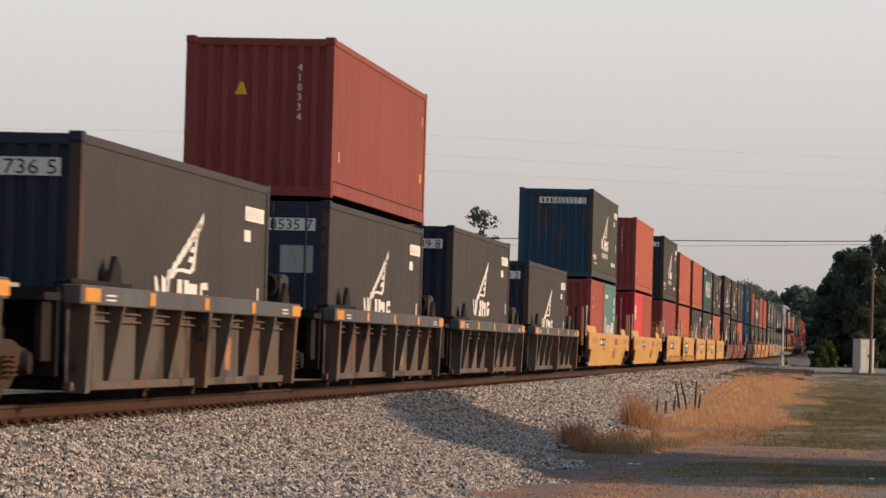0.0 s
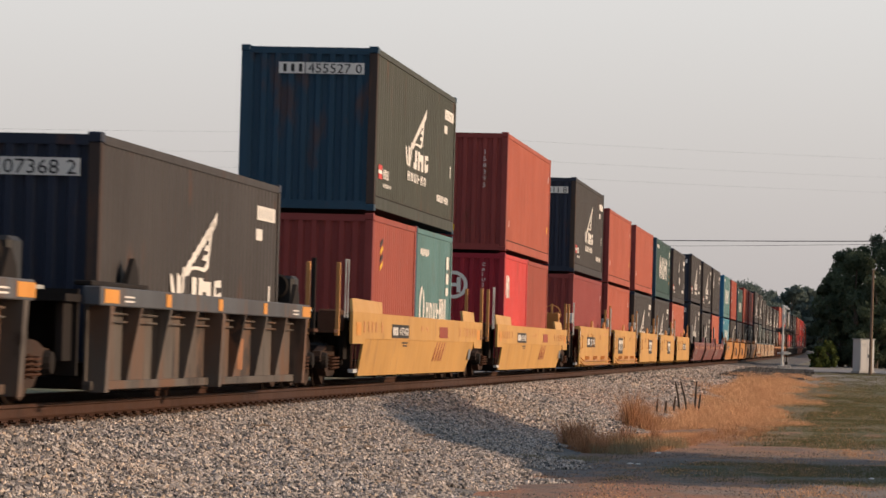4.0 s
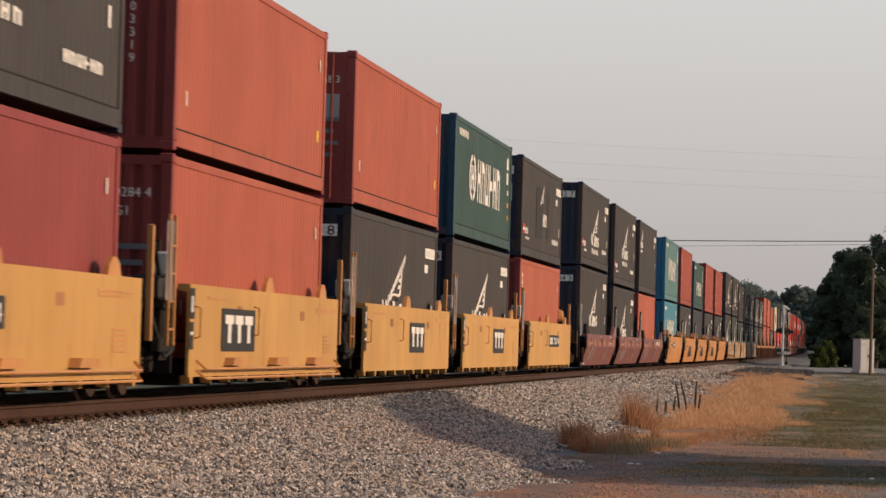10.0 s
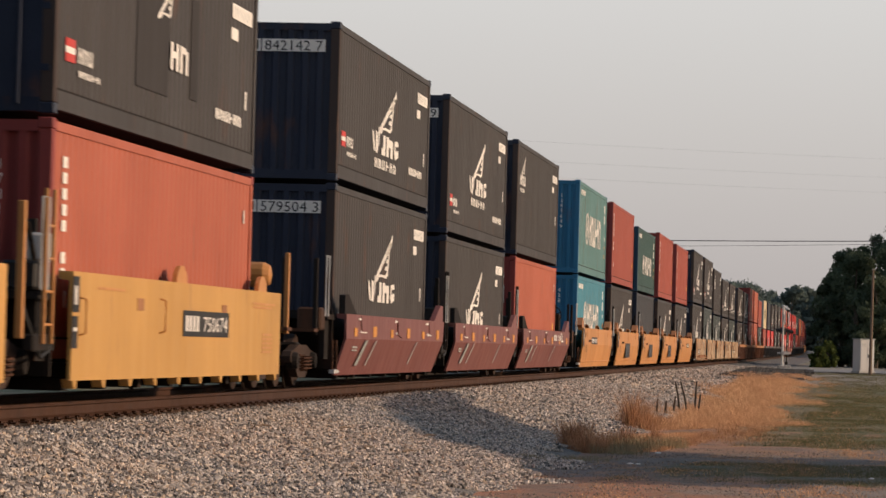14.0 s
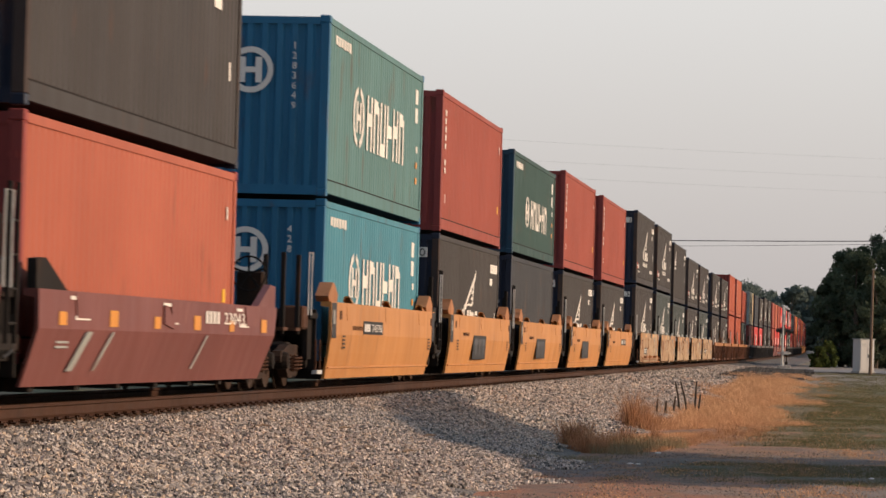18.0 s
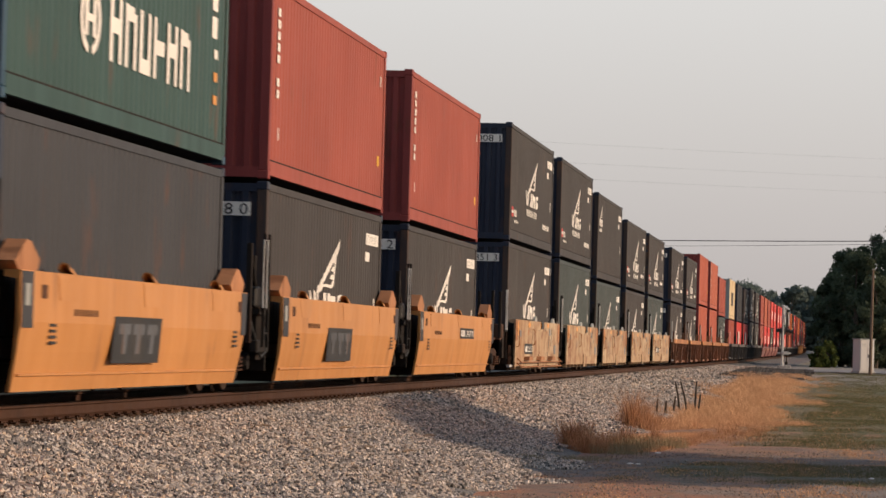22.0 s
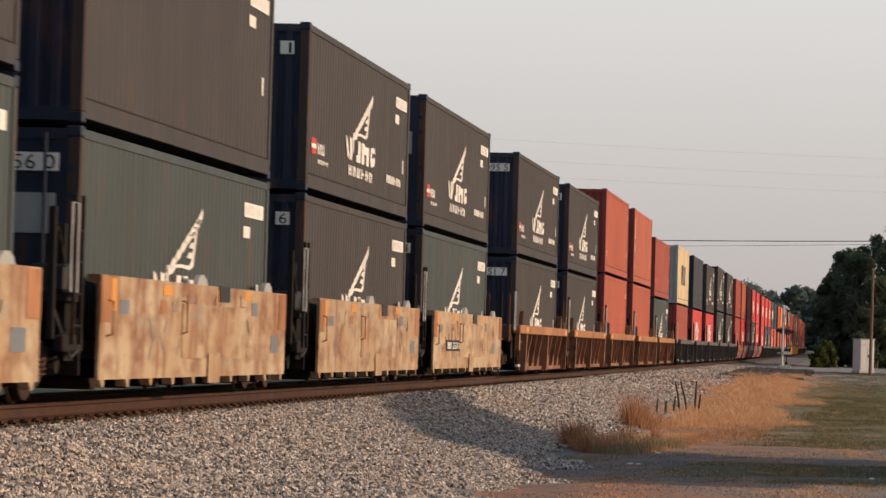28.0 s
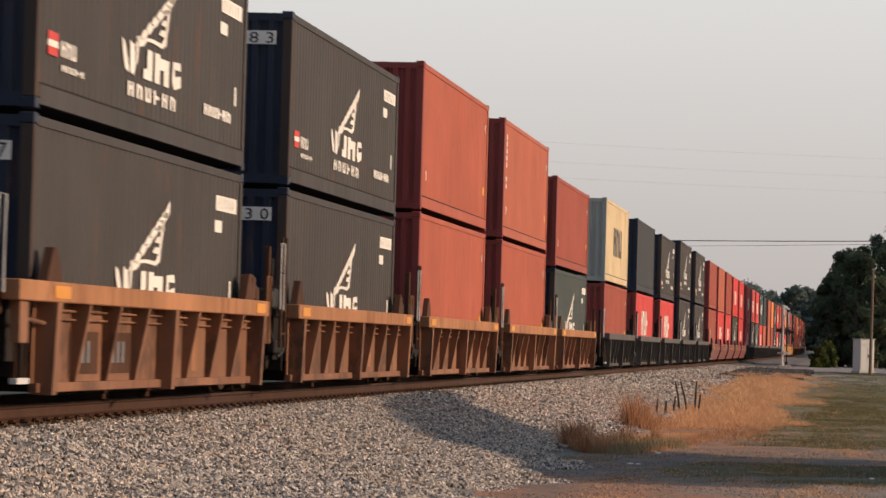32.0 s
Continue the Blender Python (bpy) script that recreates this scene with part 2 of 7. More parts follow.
M["chalky"] = blotched("peeling_cream_paint", (0.470, 0.368, 0.240), (0.345, 0.195, 0.095), (0.200, 0.078, 0.032), (0.23, 0.205, 0.165))
M["rust_side"] = peeling("rust_run_brown_sheet", (0.255, 0.116, 0.062), (0.185, 0.078, 0.038), (0.095, 0.043, 0.023))
M["grey_side"] = peeling("sooty_grey_sheet", (0.112, 0.094, 0.080), (0.130, 0.066, 0.037), (0.036, 0.027, 0.022))

# ---- mesh helpers ----
def part(name, bm, material, parent=None, label="", m=None):
    """Links a bmesh as one mesh object under a thing or part."""
    me = bpy.data.meshes.new(name)
    bm.to_mesh(me)
    bm.free()
    me.materials.append(material)
    return put(name, me, parent, label, m)


def put(name, me, parent=None, label="", m=None):
    ob = new(name, me)
    ob.parent = parent
    if m is not None:
        ob.matrix_basis = m
    if label:
        ob["label"] = label
    return ob


STORE = {}


def shared(key, material, build):
    """One mesh for all alike pieces of one material."""
    k = (key, material.name)
    if k not in STORE:
        bm = build()
        me = bpy.data.meshes.new(str(key[0]))
        bm.to_mesh(me)
        bm.free()
        me.materials.append(material)
        STORE[k] = me
    return STORE[k]


def add_box(bm, x0, x1, y0, y1, z0, z1):
    v = [bm.verts.new((x, y, z)) for z in (z0, z1) for y in (y0, y1) for x in (x0, x1)]
    for f in ((0, 2, 3, 1), (4, 5, 7, 6), (0, 1, 5, 4), (2, 6, 7, 3), (0, 4, 6, 2), (1, 3, 7, 5)):
        bm.faces.new([v[i] for i in f])
    return v


def box_bm(x0, x1, y0, y1, z0, z1, bevel=0.0):
    bm = bmesh.new()
    add_box(bm, x0, x1, y0, y1, z0, z1)
    if bevel:
        bmesh.ops.bevel(bm, geom=bm.edges[:], offset=bevel, segments=1, affect="EDGES")
    return bm


def box_part(name, dims, material, parent, label="", bevel=0.0):
    """A box piece from (x0, x1, y0, y1, z0, z1); alike sizes share their mesh."""
    x0, x1, y0, y1, z0, z1 = dims
    key = (name, round(x1 - x0, 3), round(y1 - y0, 3), round(z1 - z0, 3), bevel)
    hx, hy, hz = (x1 - x0) / 2, (y1 - y0) / 2, (z1 - z0) / 2
    me = shared(key, material, lambda: box_bm(-hx, hx, -hy, hy, -hz, hz, bevel))
    return put(name, me, parent, label, Matrix.Translation(((x0 + x1) / 2, (y0 + y1) / 2, (z0 + z1) / 2)))


def prism_bm(points, y0, y1):
    """A plate whose outline lies in x and z, from y0 to y1."""
    bm = bmesh.new()
    a = [bm.verts.new((x, y0, z)) for x, z in points]
    b = [bm.verts.new((x, y1, z)) for x, z in points]
    bm.faces.new(a)
    bm.faces.new(b[::-1])
    n = len(points)
    for i in range(n):
        bm.faces.new((a[i], b[i], b[(i + 1) % n], a[(i + 1) % n]))
    bmesh.ops.recalc_face_normals(bm, faces=bm.faces[:])
    return bm


def profile_bm(points, x0, x1, slant0=0.0, slant1=0.0):
    """A sheet with the profile (y, z) drawn from x0 to x1; the ends lean by slant per metre of height."""
    bm = bmesh.new()
    z_top = max(p[1] for p in points)
    a = [bm.verts.new((x0 + slant0 * (z_top - z), y, z)) for y, z in points]
    b = [bm.verts.new((x1 - slant1 * (z_top - z), y, z)) for y, z in points]
    n = len(points)
    for i in range(n):
        bm.faces.new((a[i], a[(i + 1) % n], b[(i + 1) % n], b[i]))
    bm.faces.new(a[::-1])
    bm.faces.new(b)
    bmesh.ops.recalc_face_normals(bm, faces=bm.faces[:])
    return bm


def tube_bm(points, r, n=8):
    bm = bmesh.new()
    rings = []
    for i, p in enumerate(points):
        p = Vector(p)
        d = (Vector(points[min(i + 1, len(points) - 1)]) - Vector(points[max(i - 1, 0)])).normalized()
        q = d.to_track_quat("Z", "Y")
        rad = r[i] if isinstance(r, (list, tuple)) else r
        rings.append([bm.verts.new(p + q @ Vector((rad * math.cos(2 * math.pi * k / n), rad * math.sin(2 * math.pi * k / n), 0))) for k in range(n)])
    for a, b in zip(rings, rings[1:]):
        for k in range(n):
            bm.faces.new((a[k], a[(k + 1) % n], b[(k + 1) % n], b[k]))
    bm.faces.new(rings[0][::-1])
    bm.faces.new(rings[-1])
    return bm


def lathe_bm(profile, n=24, axis="Y"):
    """Turns (radius, along) round the axis."""
    bm = bmesh.new()
    rings = []
    for r, h in profile:
        ring = []
        for k in range(n):
            a = 2 * math.pi * k / n
            c, s = r * math.cos(a), r * math.sin(a)
            ring.append(bm.verts.new((c, h, s) if axis == "Y" else (c, s, h)))
        rings.append(ring)
    for a, b in zip(rings, rings[1:]):
        for k in range(n):
            bm.faces.new((a[k], a[(k + 1) % n], b[(k + 1) % n], b[k]))
    bm.faces.new(rings[0][::-1])
    bm.faces.new(rings[-1])
    bmesh.ops.recalc_face_normals(bm, faces=bm.faces[:])
    return bm


def soup(name, verts, faces, material, smooth=False):
    """A large mesh from arrays of corners and of faces with one count of corners each."""
    verts, faces = np.asarray(verts, np.float32), np.asarray(faces, np.int32)
    me = bpy.data.meshes.new(name)
    k = faces.shape[1]
    me.vertices.add(len(verts))
    me.vertices.foreach_set("co", verts.ravel())
    me.loops.add(faces.size)
    me.loops.foreach_set("vertex_index", faces.ravel())
    me.polygons.add(len(faces))
    me.polygons.foreach_set("loop_start", np.arange(0, faces.size, k, dtype=np.int32))
    me.polygons.foreach_set("use_smooth", np.full(len(faces), smooth))
    me.update(calc_edges=True)
    me.materials.append(material)
    return me


def letters(text, size, material, parent, m, name="lettering"):
    """Flat letters, as a mesh; they lie in x and y of the pose m."""
    key = ("text", text, size)
    k = (key, material.name)
    if k not in STORE:
        cu = bpy.data.curves.new("lettering", "FONT")
        cu.body, cu.size, cu.extrude, cu.resolution_u = text, size, 0.001, 2
        ob = bpy.data.objects.new("lettering", cu)
        scene.collection.objects.link(ob)
        bpy.context.view_layer.update()
        me = bpy.data.meshes.new_from_object(ob.evaluated_get(bpy.context.evaluated_depsgraph_get()))
        bpy.data.objects.remove(ob)
        bpy.data.curves.remove(cu)
        me.materials.clear()
        me.materials.append(material)
        STORE[k] = me
    return tagged(put(name, STORE[k], parent, "", m), kind="stuff")


MOVING = []          # things that roll with the train: (object, length from the camera at the start, length)
WHEELS = []          # wheelsets: (object, its place in the truck, where its truck is along the train)
# ---- the setting: ground, ballast, rails ----
def verge_depth(s):
    """How far the ground beside the line lies under the rails: it rises to the level crossing."""
    return np.interp(s, [100, 195], [0.88, 0.30])


def ground_profile(off, s=50.0):
    """Height from the rails' top, by metres to the right of the centre line and length along it."""
    off, d = np.asarray(off, float), verge_depth(s)
    f = np.interp(off, [-40, -5, -2.2, -1.5, 1.5, 2.1, 3.6, 5.4, 7.0, 60], [0.78, 0.86, 0.0, 0.0, 0.0, 0.0, 0.56, 1.0, 0.9, 0.80])
    top = np.interp(np.abs(off), [1.5, 2.15], [-0.2, -0.30])
    return top + f * np.minimum(0.30 - d, 0.0)


def line_frame(s):
    y = np.interp(s, LINE_S, LINE_Y)
    x = side_x(y)
    dx = side_x(y + 1) - side_x(y - 1)
    t = np.stack([dx, np.full_like(dx, 2.0)], 1)
    t /= np.linalg.norm(t, axis=1)[:, None]
    right = np.stack([t[:, 1], -t[:, 0]], 1)
    c = np.stack([x, y], 1) - 1.22 * right
    return c, right, rail_z(y)


def ground_z(x, y):
    """The ground's height at a place."""
    s = np.interp(y, LINE_Y, LINE_S)
    c, right, z = line_frame(np.atleast_1d(s).astype(float))
    off = (np.atleast_1d(x) - c[:, 0]) * right[:, 0] + (np.atleast_1d(y) - c[:, 1]) * right[:, 1]
    flat = np.interp(np.abs(off), [30, 90], [0, 1])
    return (z + ground_profile(off, np.atleast_1d(s))) * (1 - flat) + flat * (z + ground_profile(60.0, np.atleast_1d(s)))


def ground_material():
    """Red soil and grey grit near the viewer, a green strip, a worn grey way and then tired lawn."""
    m, nodes, links, b = principled("grass_and_dirt", 0.95)
    co = nodes.new("ShaderNodeTexCoord").outputs["Object"]
    big = noise_node(nodes, links, co, 0.22, 4, (1.5, 0.35, 1))
    mid = noise_node(nodes, links, co, 1.1, 6, (1, 0.4, 1))
    spot = noise_node(nodes, links, co, 5.0, 6, (1, 0.5, 1))
    fine = noise_node(nodes, links, co, 26.0, 5)
    sep = nodes.new("ShaderNodeSeparateXYZ")
    links.new(co, sep.inputs[0])

    def shifted(axis, amount, by):
        n = nodes.new("ShaderNodeMath")
        n.operation = "MULTIPLY_ADD"
        links.new(by, n.inputs[0])
        n.inputs[1].default_value = amount
        links.new(sep.outputs[axis], n.inputs[2])
        return n.outputs[0]

    def both(p, q):
        n = nodes.new("ShaderNodeMath")
        n.operation = "MULTIPLY"
        links.new(p, n.inputs[0])
        links.new(q, n.inputs[1])
        return n.outputs[0]
    along, aside = shifted("Y", 9.0, mid), shifted("X", 3.0, mid)
    lawn = mixed(nodes, links, stepped(nodes, links, big, 0.36, 0.66), (0.098, 0.102, 0.038), (0.205, 0.158, 0.080))
    way = mixed(nodes, links, stepped(nodes, links, big, 0.40, 0.62), (0.185, 0.160, 0.150), (0.225, 0.170, 0.140))
    red_soil = mixed(nodes, links, stepped(nodes, links, mid, 0.36, 0.62), (0.44, 0.20, 0.115), (0.28, 0.185, 0.14))
    grit = mixed(nodes, links, stepped(nodes, links, mid, 0.38, 0.64), (0.25, 0.215, 0.19), (0.33, 0.26, 0.21))
    pink_soil = mixed(nodes, links, stepped(nodes, links, mid, 0.38, 0.60), (0.47, 0.225, 0.128), (0.26, 0.165, 0.115))
    near = mixed(nodes, links, stepped(nodes, links, aside, 4.3, 5.9), red_soil, grit)
    col = mixed(nodes, links, stepped(nodes, links, along, 48.5, 51.5), near, way)
    strip = both(stepped(nodes, links, along, 48.5, 51.0), stepped(nodes, links, along, 57.5, 53.5))
    strip = both(both(strip, stepped(nodes, links, aside, 4.0, 5.4)), stepped(nodes, links, spot, 0.30, 0.52))
    col = mixed(nodes, links, strip, col, (0.070, 0.088, 0.034))
    col = mixed(nodes, links, stepped(nodes, links, along, 62.5, 69.5), col, lawn)
    pink = both(both(stepped(nodes, links, along, 57.0, 62.0), stepped(nodes, links, along, 100.0, 84.0)), stepped(nodes, links, aside, 8.6, 6.4))
    col = mixed(nodes, links, pink, col, pink_soil)
    far_path = both(stepped(nodes, links, along, 150.0, 156.0), stepped(nodes, links, along, 400.0, 260.0))
    col = mixed(nodes, links, far_path, col, (0.30, 0.265, 0.225))
    litter = both(stepped(nodes, links, noise_node(nodes, links, co, 2.0, 6, (0.8, 0.35, 1)), 0.53, 0.64), stepped(nodes, links, along, 96.0, 70.0))
    col = mixed(nodes, links, litter, col, (0.37, 0.200, 0.112))
    col = mixed(nodes, links, stepped(nodes, links, spot, 0.56, 0.74), col, (0.13, 0.105, 0.080))
    col = mixed(nodes, links, stepped(nodes, links, fine, 0.56, 0.74), col, (0.34, 0.27, 0.21))
    links.new(col, b.inputs["Base Color"])
    bp = nodes.new("ShaderNodeBump")
    bp.inputs["Strength"].default_value, bp.inputs["Distance"].default_value = 1.0, 0.05
    links.new(fine, bp.inputs["Height"])
    links.new(bp.outputs[0], b.inputs["Normal"])
    return m


def stone_material(name, lo, hi):
    """Crushed stone whose pieces differ: dark, grey, pale and a few tan ones."""
    m, nodes, links, b = principled(name, 0.9)
    geo = nodes.new("ShaderNodeNewGeometry")
    r = nodes.new("ShaderNodeValToRGB")
    e = r.color_ramp.elements
    e[0].color, e[1].color = (*lo, 1), (*hi, 1)
    for at, f, tint in ((0.22, 0.16, (1, 1, 1)), (0.50, 0.46, (1, 1, 1.02)), (0.74, 0.72, (1, 0.98, 0.95)), (0.86, 0.66, (1, 0.84, 0.68))):
        k = e.new(at)
        k.color = (*[(a + (c - a) * f) * w for a, c, w in zip(lo, hi, tint)], 1)
    links.new(geo.outputs["Random Per Island"], r.inputs[0])
    co = nodes.new("ShaderNodeTexCoord").outputs["Object"]
    fine = noise_node(nodes, links, co, 60.0, 3)
    big = noise_node(nodes, links, co, 0.9, 4)
    col = mixed(nodes, links, stepped(nodes, links, fine, 0.3, 1.3), r.outputs[0], lo)
    s = nodes.new("ShaderNodeMath")
    s.operation = "MULTIPLY"
    links.new(stepped(nodes, links, big, 0.5, 0.75), s.inputs[0])
    s.inputs[1].default_value = 0.30
    links.new(mixed(nodes, links, s.outputs[0], col, tuple(0.5 * (a + c) * w for a, c, w in zip(lo, hi, (1.0, 0.80, 0.62)))), b.inputs["Base Color"])
    return m


def gravel_bed_material():
    m, nodes, links, b = principled("crushed_stone_bed", 0.95)
    co = nodes.new("ShaderNodeTexCoord").outputs["Object"]
    v = nodes.new("ShaderNodeTexVoronoi")
    v.inputs["Scale"].default_value = 16.0
    links.new(co, v.inputs["Vector"])
    bw = nodes.new("ShaderNodeRGBToBW")
    links.new(v.outputs["Color"], bw.inputs[0])
    col = mixed(nodes, links, bw.outputs[0], (0.05, 0.048, 0.046), (0.26, 0.24, 0.22))
    links.new(col, b.inputs["Base Color"])
    bp = nodes.new("ShaderNodeBump")
    bp.inputs["Strength"].default_value, bp.inputs["Distance"].default_value = 1.0, 0.04
    bp.invert = True
    links.new(v.outputs["Distance"], bp.inputs["Height"])
    links.new(bp.outputs[0], b.inputs["Normal"])
    return m


M["ground"] = ground_material()
M["stone"] = stone_material("crushed_stone", (0.055, 0.053, 0.051), (0.90, 0.80, 0.715))
M["bed"] = gravel_bed_material()

# one sheet of ground out to the horizon, finer along the line
g_s = np.concatenate([np.arange(-450, 30, 10.0), np.arange(30, 130, 1.0), np.arange(130, 300, 4.0), np.arange(300, 900, 30.0), np.array([900, 1300, 2000, 4000.0])])
g_o = np.concatenate([np.array([-3500, -900, -300, -90, -30.0, -8, -5, -3, -2.2]), np.arange(-1.5, 12.1, 0.45), np.array([14, 17, 21, 26, 33, 42, 60, 90, 300, 900, 3500.0])])
gy = np.interp(g_s, LINE_S, LINE_Y)
gy = np.where(g_s > 1700, g_s, gy)
gc, gr, gz = line_frame(np.minimum(g_s, 1600))
gc[:, 1] = np.where(g_s > 1600, g_s, gc[:, 1])
verts, faces = [], []
gn = len(g_o)
for i in range(len(g_s)):
    for o in g_o:
        px, py = gc[i] + gr[i] * o
        rough = 0.05 * noise.noise((px * 0.6, py * 0.6, 0)) if 5.6 < o < 60 else 0.0
        verts.append((px, py, gz[i] + float(ground_profile(np.clip(o, -40, 60), g_s[i])) + rough - 0.03))
for i in range(len(g_s) - 1):
    for j in range(gn - 1):
        faces.append((i * gn + j, i * gn + j + 1, (i + 1) * gn + j + 1, (i + 1) * gn + j))
tagged(new("ground", soup("ground", verts, faces, M["ground"], True)), "dry patchy grass and bare dirt beside the railway", "ground", kind="structure")

# the ballast bed: its solid body, and the loose stones on it
b_s = np.arange(-440, 1300, 4.0)
b_o = np.array([-4.6, -2.2, -1.5, 1.5, 2.1, 3.0, 3.8, 4.7, 5.3, 5.6])
def bed_z(off, s):
    """The top of the stones."""
    return ground_profile(off, s) + np.interp(off, [3.6, 5.0, 5.4, 6.0], [0.02, 0.02, -0.01, -0.03])



bc, br, bz = line_frame(b_s)
verts, faces = [], []
for i in range(len(b_s)):
    for o in b_o:
        px, py = bc[i] + br[i] * o
        verts.append((px, py, bz[i] + float(bed_z(o, b_s[i])) - (0.12 if o > 5.5 else 0.0)))
nb = len(b_o)
for i in range(len(b_s) - 1):
    for j in range(nb - 1):
        faces.append((i * nb + j, i * nb + j + 1, (i + 1) * nb + j + 1, (i + 1) * nb + j))
tagged(new("ballast_bed", soup("ballast_bed", verts, faces, M["bed"], True)), "bed of pale grey crushed stone under the track", "ballast", kind="structure")


def scatter_stones(name, rng, count, s_range, o_range, size, material, label):
    """Loose angular stones on the bed, as one mesh."""
    n = count
    s = rng.uniform(*s_range, n)
    edge = o_range[1] + (0.65 * np.clip((57 - s) / 8, 0, 1) + 0.35 * np.sin(s * 0.9) + 0.25 * np.sin(s * 2.3 + 1)) * (o_range[1] > 3)
    o = o_range[0] + (edge - o_range[0]) * rng.uniform(0, 1, n)
    c, r, z = line_frame(s)
    base = np.column_stack([c + r * o[:, None], z + bed_z(o, s)])
    octa = np.array([(1, 0, 0), (-1, 0, 0), (0, 1, 0), (0, -1, 0), (0, 0, 1), (0, 0, -1)], float)
    tri = np.array([(0, 2, 4), (2, 1, 4), (1, 3, 4), (3, 0, 4), (2, 0, 5), (1, 2, 5), (3, 1, 5), (0, 3, 5)])
    rad = size * np.clip(rng.lognormal(0, 0.35, n), 0.4, 1.75)
    p = octa[None] * rng.uniform(0.78, 1.15, (n, 6, 1)) + rng.normal(0, 0.16, (n, 6, 3))
    q = rng.normal(0, 1, (n, 4))
    q /= np.linalg.norm(q, axis=1)[:, None]
    w, x, y, zz = q.T
    rot = np.stack([np.stack([1 - 2 * (y * y + zz * zz), 2 * (x * y - zz * w), 2 * (x * zz + y * w)], 1),
                    np.stack([2 * (x * y + zz * w), 1 - 2 * (x * x + zz * zz), 2 * (y * zz - x * w)], 1),
                    np.stack([2 * (x * zz - y * w), 2 * (y * zz + x * w), 1 - 2 * (x * x + y * y)], 1)], 1)
    p = np.einsum("nij,nkj->nki", rot, p) * rad[:, None, None]
    v = (p + base[:, None, :] + np.array([0, 0, 0.3])[None, None] * rad[:, None, None]).reshape(-1, 3)
    f = (tri[None] + 6 * np.arange(n)[:, None, None]).reshape(-1, 3)
    return tagged(new(name, soup(name, v, f, material)), label, "ballast", kind="stuff")


RNG = np.random.default_rng(7)
STONES = "loose pale angular crushed stones of the track bed"
scatter_stones("ballast_stones", RNG, 140000, (27, 62), (1.16, 4.95), 0.0222, M["stone"], STONES)
scatter_stones("ballast_stones", RNG, 62000, (62, 112), (1.10, 5.1), 0.0285, M["stone"], STONES)
scatter_stones("ballast_stones", RNG, 26000, (112, 240), (1.05, 4.4), 0.045, M["stone"], STONES)


M["stained_stone"] = stone_material("rust_stained_stone", (0.060, 0.034, 0.022), (0.24, 0.14, 0.09))
scatter_stones("stained_ballast", RNG, 26000, (27, 100), (-1.2, 1.26), 0.026, M["stained_stone"], "dark rust-stained stones under the rails")
M["dirt_bits"] = stone_material("dirt_and_gravel_bits", (0.19, 0.155, 0.13), (0.42, 0.32, 0.25))


# the rails and their ties
RAIL_LIFT = 0.042
M["rail_rust"] = paint("brown_rusted_rail", (0.056, 0.0235, 0.0125), (0.036, 0.017, 0.010), 0.2, 0.62, 0.3, (0.09, 0.045, 0.028), 0.3, 0.25)


def rail_object(across):
    prof = [(-0.07, -0.178), (0.07, -0.178), (0.07, -0.166), (0.012, -0.14), (0.010, -0.05), (0.037, -0.035), (0.037, -0.006), (0.03, 0.0),
            (-0.03, 0.0), (-0.037, -0.006), (-0.037, -0.035), (-0.010, -0.05), (-0.012, -0.14), (-0.07, -0.166)]
    ss = np.concatenate([np.arange(-440, 300, 8.0), np.arange(300, 1500, 20.0)])
    c, r, z = line_frame(ss)
    v, f = [], []
    k = len(prof)
    for i in range(len(ss)):
        for a, h in prof:
            px, py = c[i] + r[i] * (across + a)
            v.append((px, py, z[i] + h + RAIL_LIFT))
    for i in range(len(ss) - 1):
        for j in range(k):
            f.append((i * k + j, (i + 1) * k + j, (i + 1) * k + (j + 1) % k, i * k + (j + 1) % k))
    return tagged(new("rail", soup("rail", v, f, M["rail_rust"])), "rusty brown steel rail with a worn head", "rail", "rails of the track", "structure")


rail_object(0.7525)
rail_object(-0.7525)
tie_me = shared(("railway_tie",), M["tie_wood"], lambda: box_bm(-0.115, 0.115, -1.3, 1.3, -0.30, -0.150, 0.012))
for k in range(190):
    s = 28 + 0.52 * k
    tagged(put("railway_tie", tie_me, None, "", rail_pose(s, 1.0)), "dark creosoted timber railway tie", "railway tie", "ties under the rails", "structure")

# tie plates and the spikes that hold the near rail's foot, too many to count
v, f = [], []
CUBE = ((0, 1, 3, 2), (4, 6, 7, 5), (0, 4, 5, 1), (2, 3, 7, 6), (0, 2, 6, 4), (1, 5, 7, 3))
for k in range(190):
    m_ = rail_pose(28 + 0.52 * k, 1.0)
    for across in (0.7525, -0.7525):
        boxes = [(-0.09, 0.09, across - 0.17, across + 0.17, -0.152, -0.134)]
        for e in (-0.095, 0.095):
            for d in (-0.05, 0.05):
                boxes.append((d - 0.010, d + 0.010, across + e - 0.014, across + e + 0.014, -0.15, -0.112))
        for x0, x1, y0, y1, z0, z1 in boxes:
            i = len(v)
            v += [tuple(m_ @ Vector((x, -y, z))) for x in (x0, x1) for y in (y0, y1) for z in (z0, z1)]
            f += [tuple(i + j for j in q) for q in CUBE]
tagged(new("rail_fastenings", soup("rail_fastenings", v, f, M["rail_rust"])), "rusty tie plates and spikes along the rails", "rail fastenings", kind="stuff")

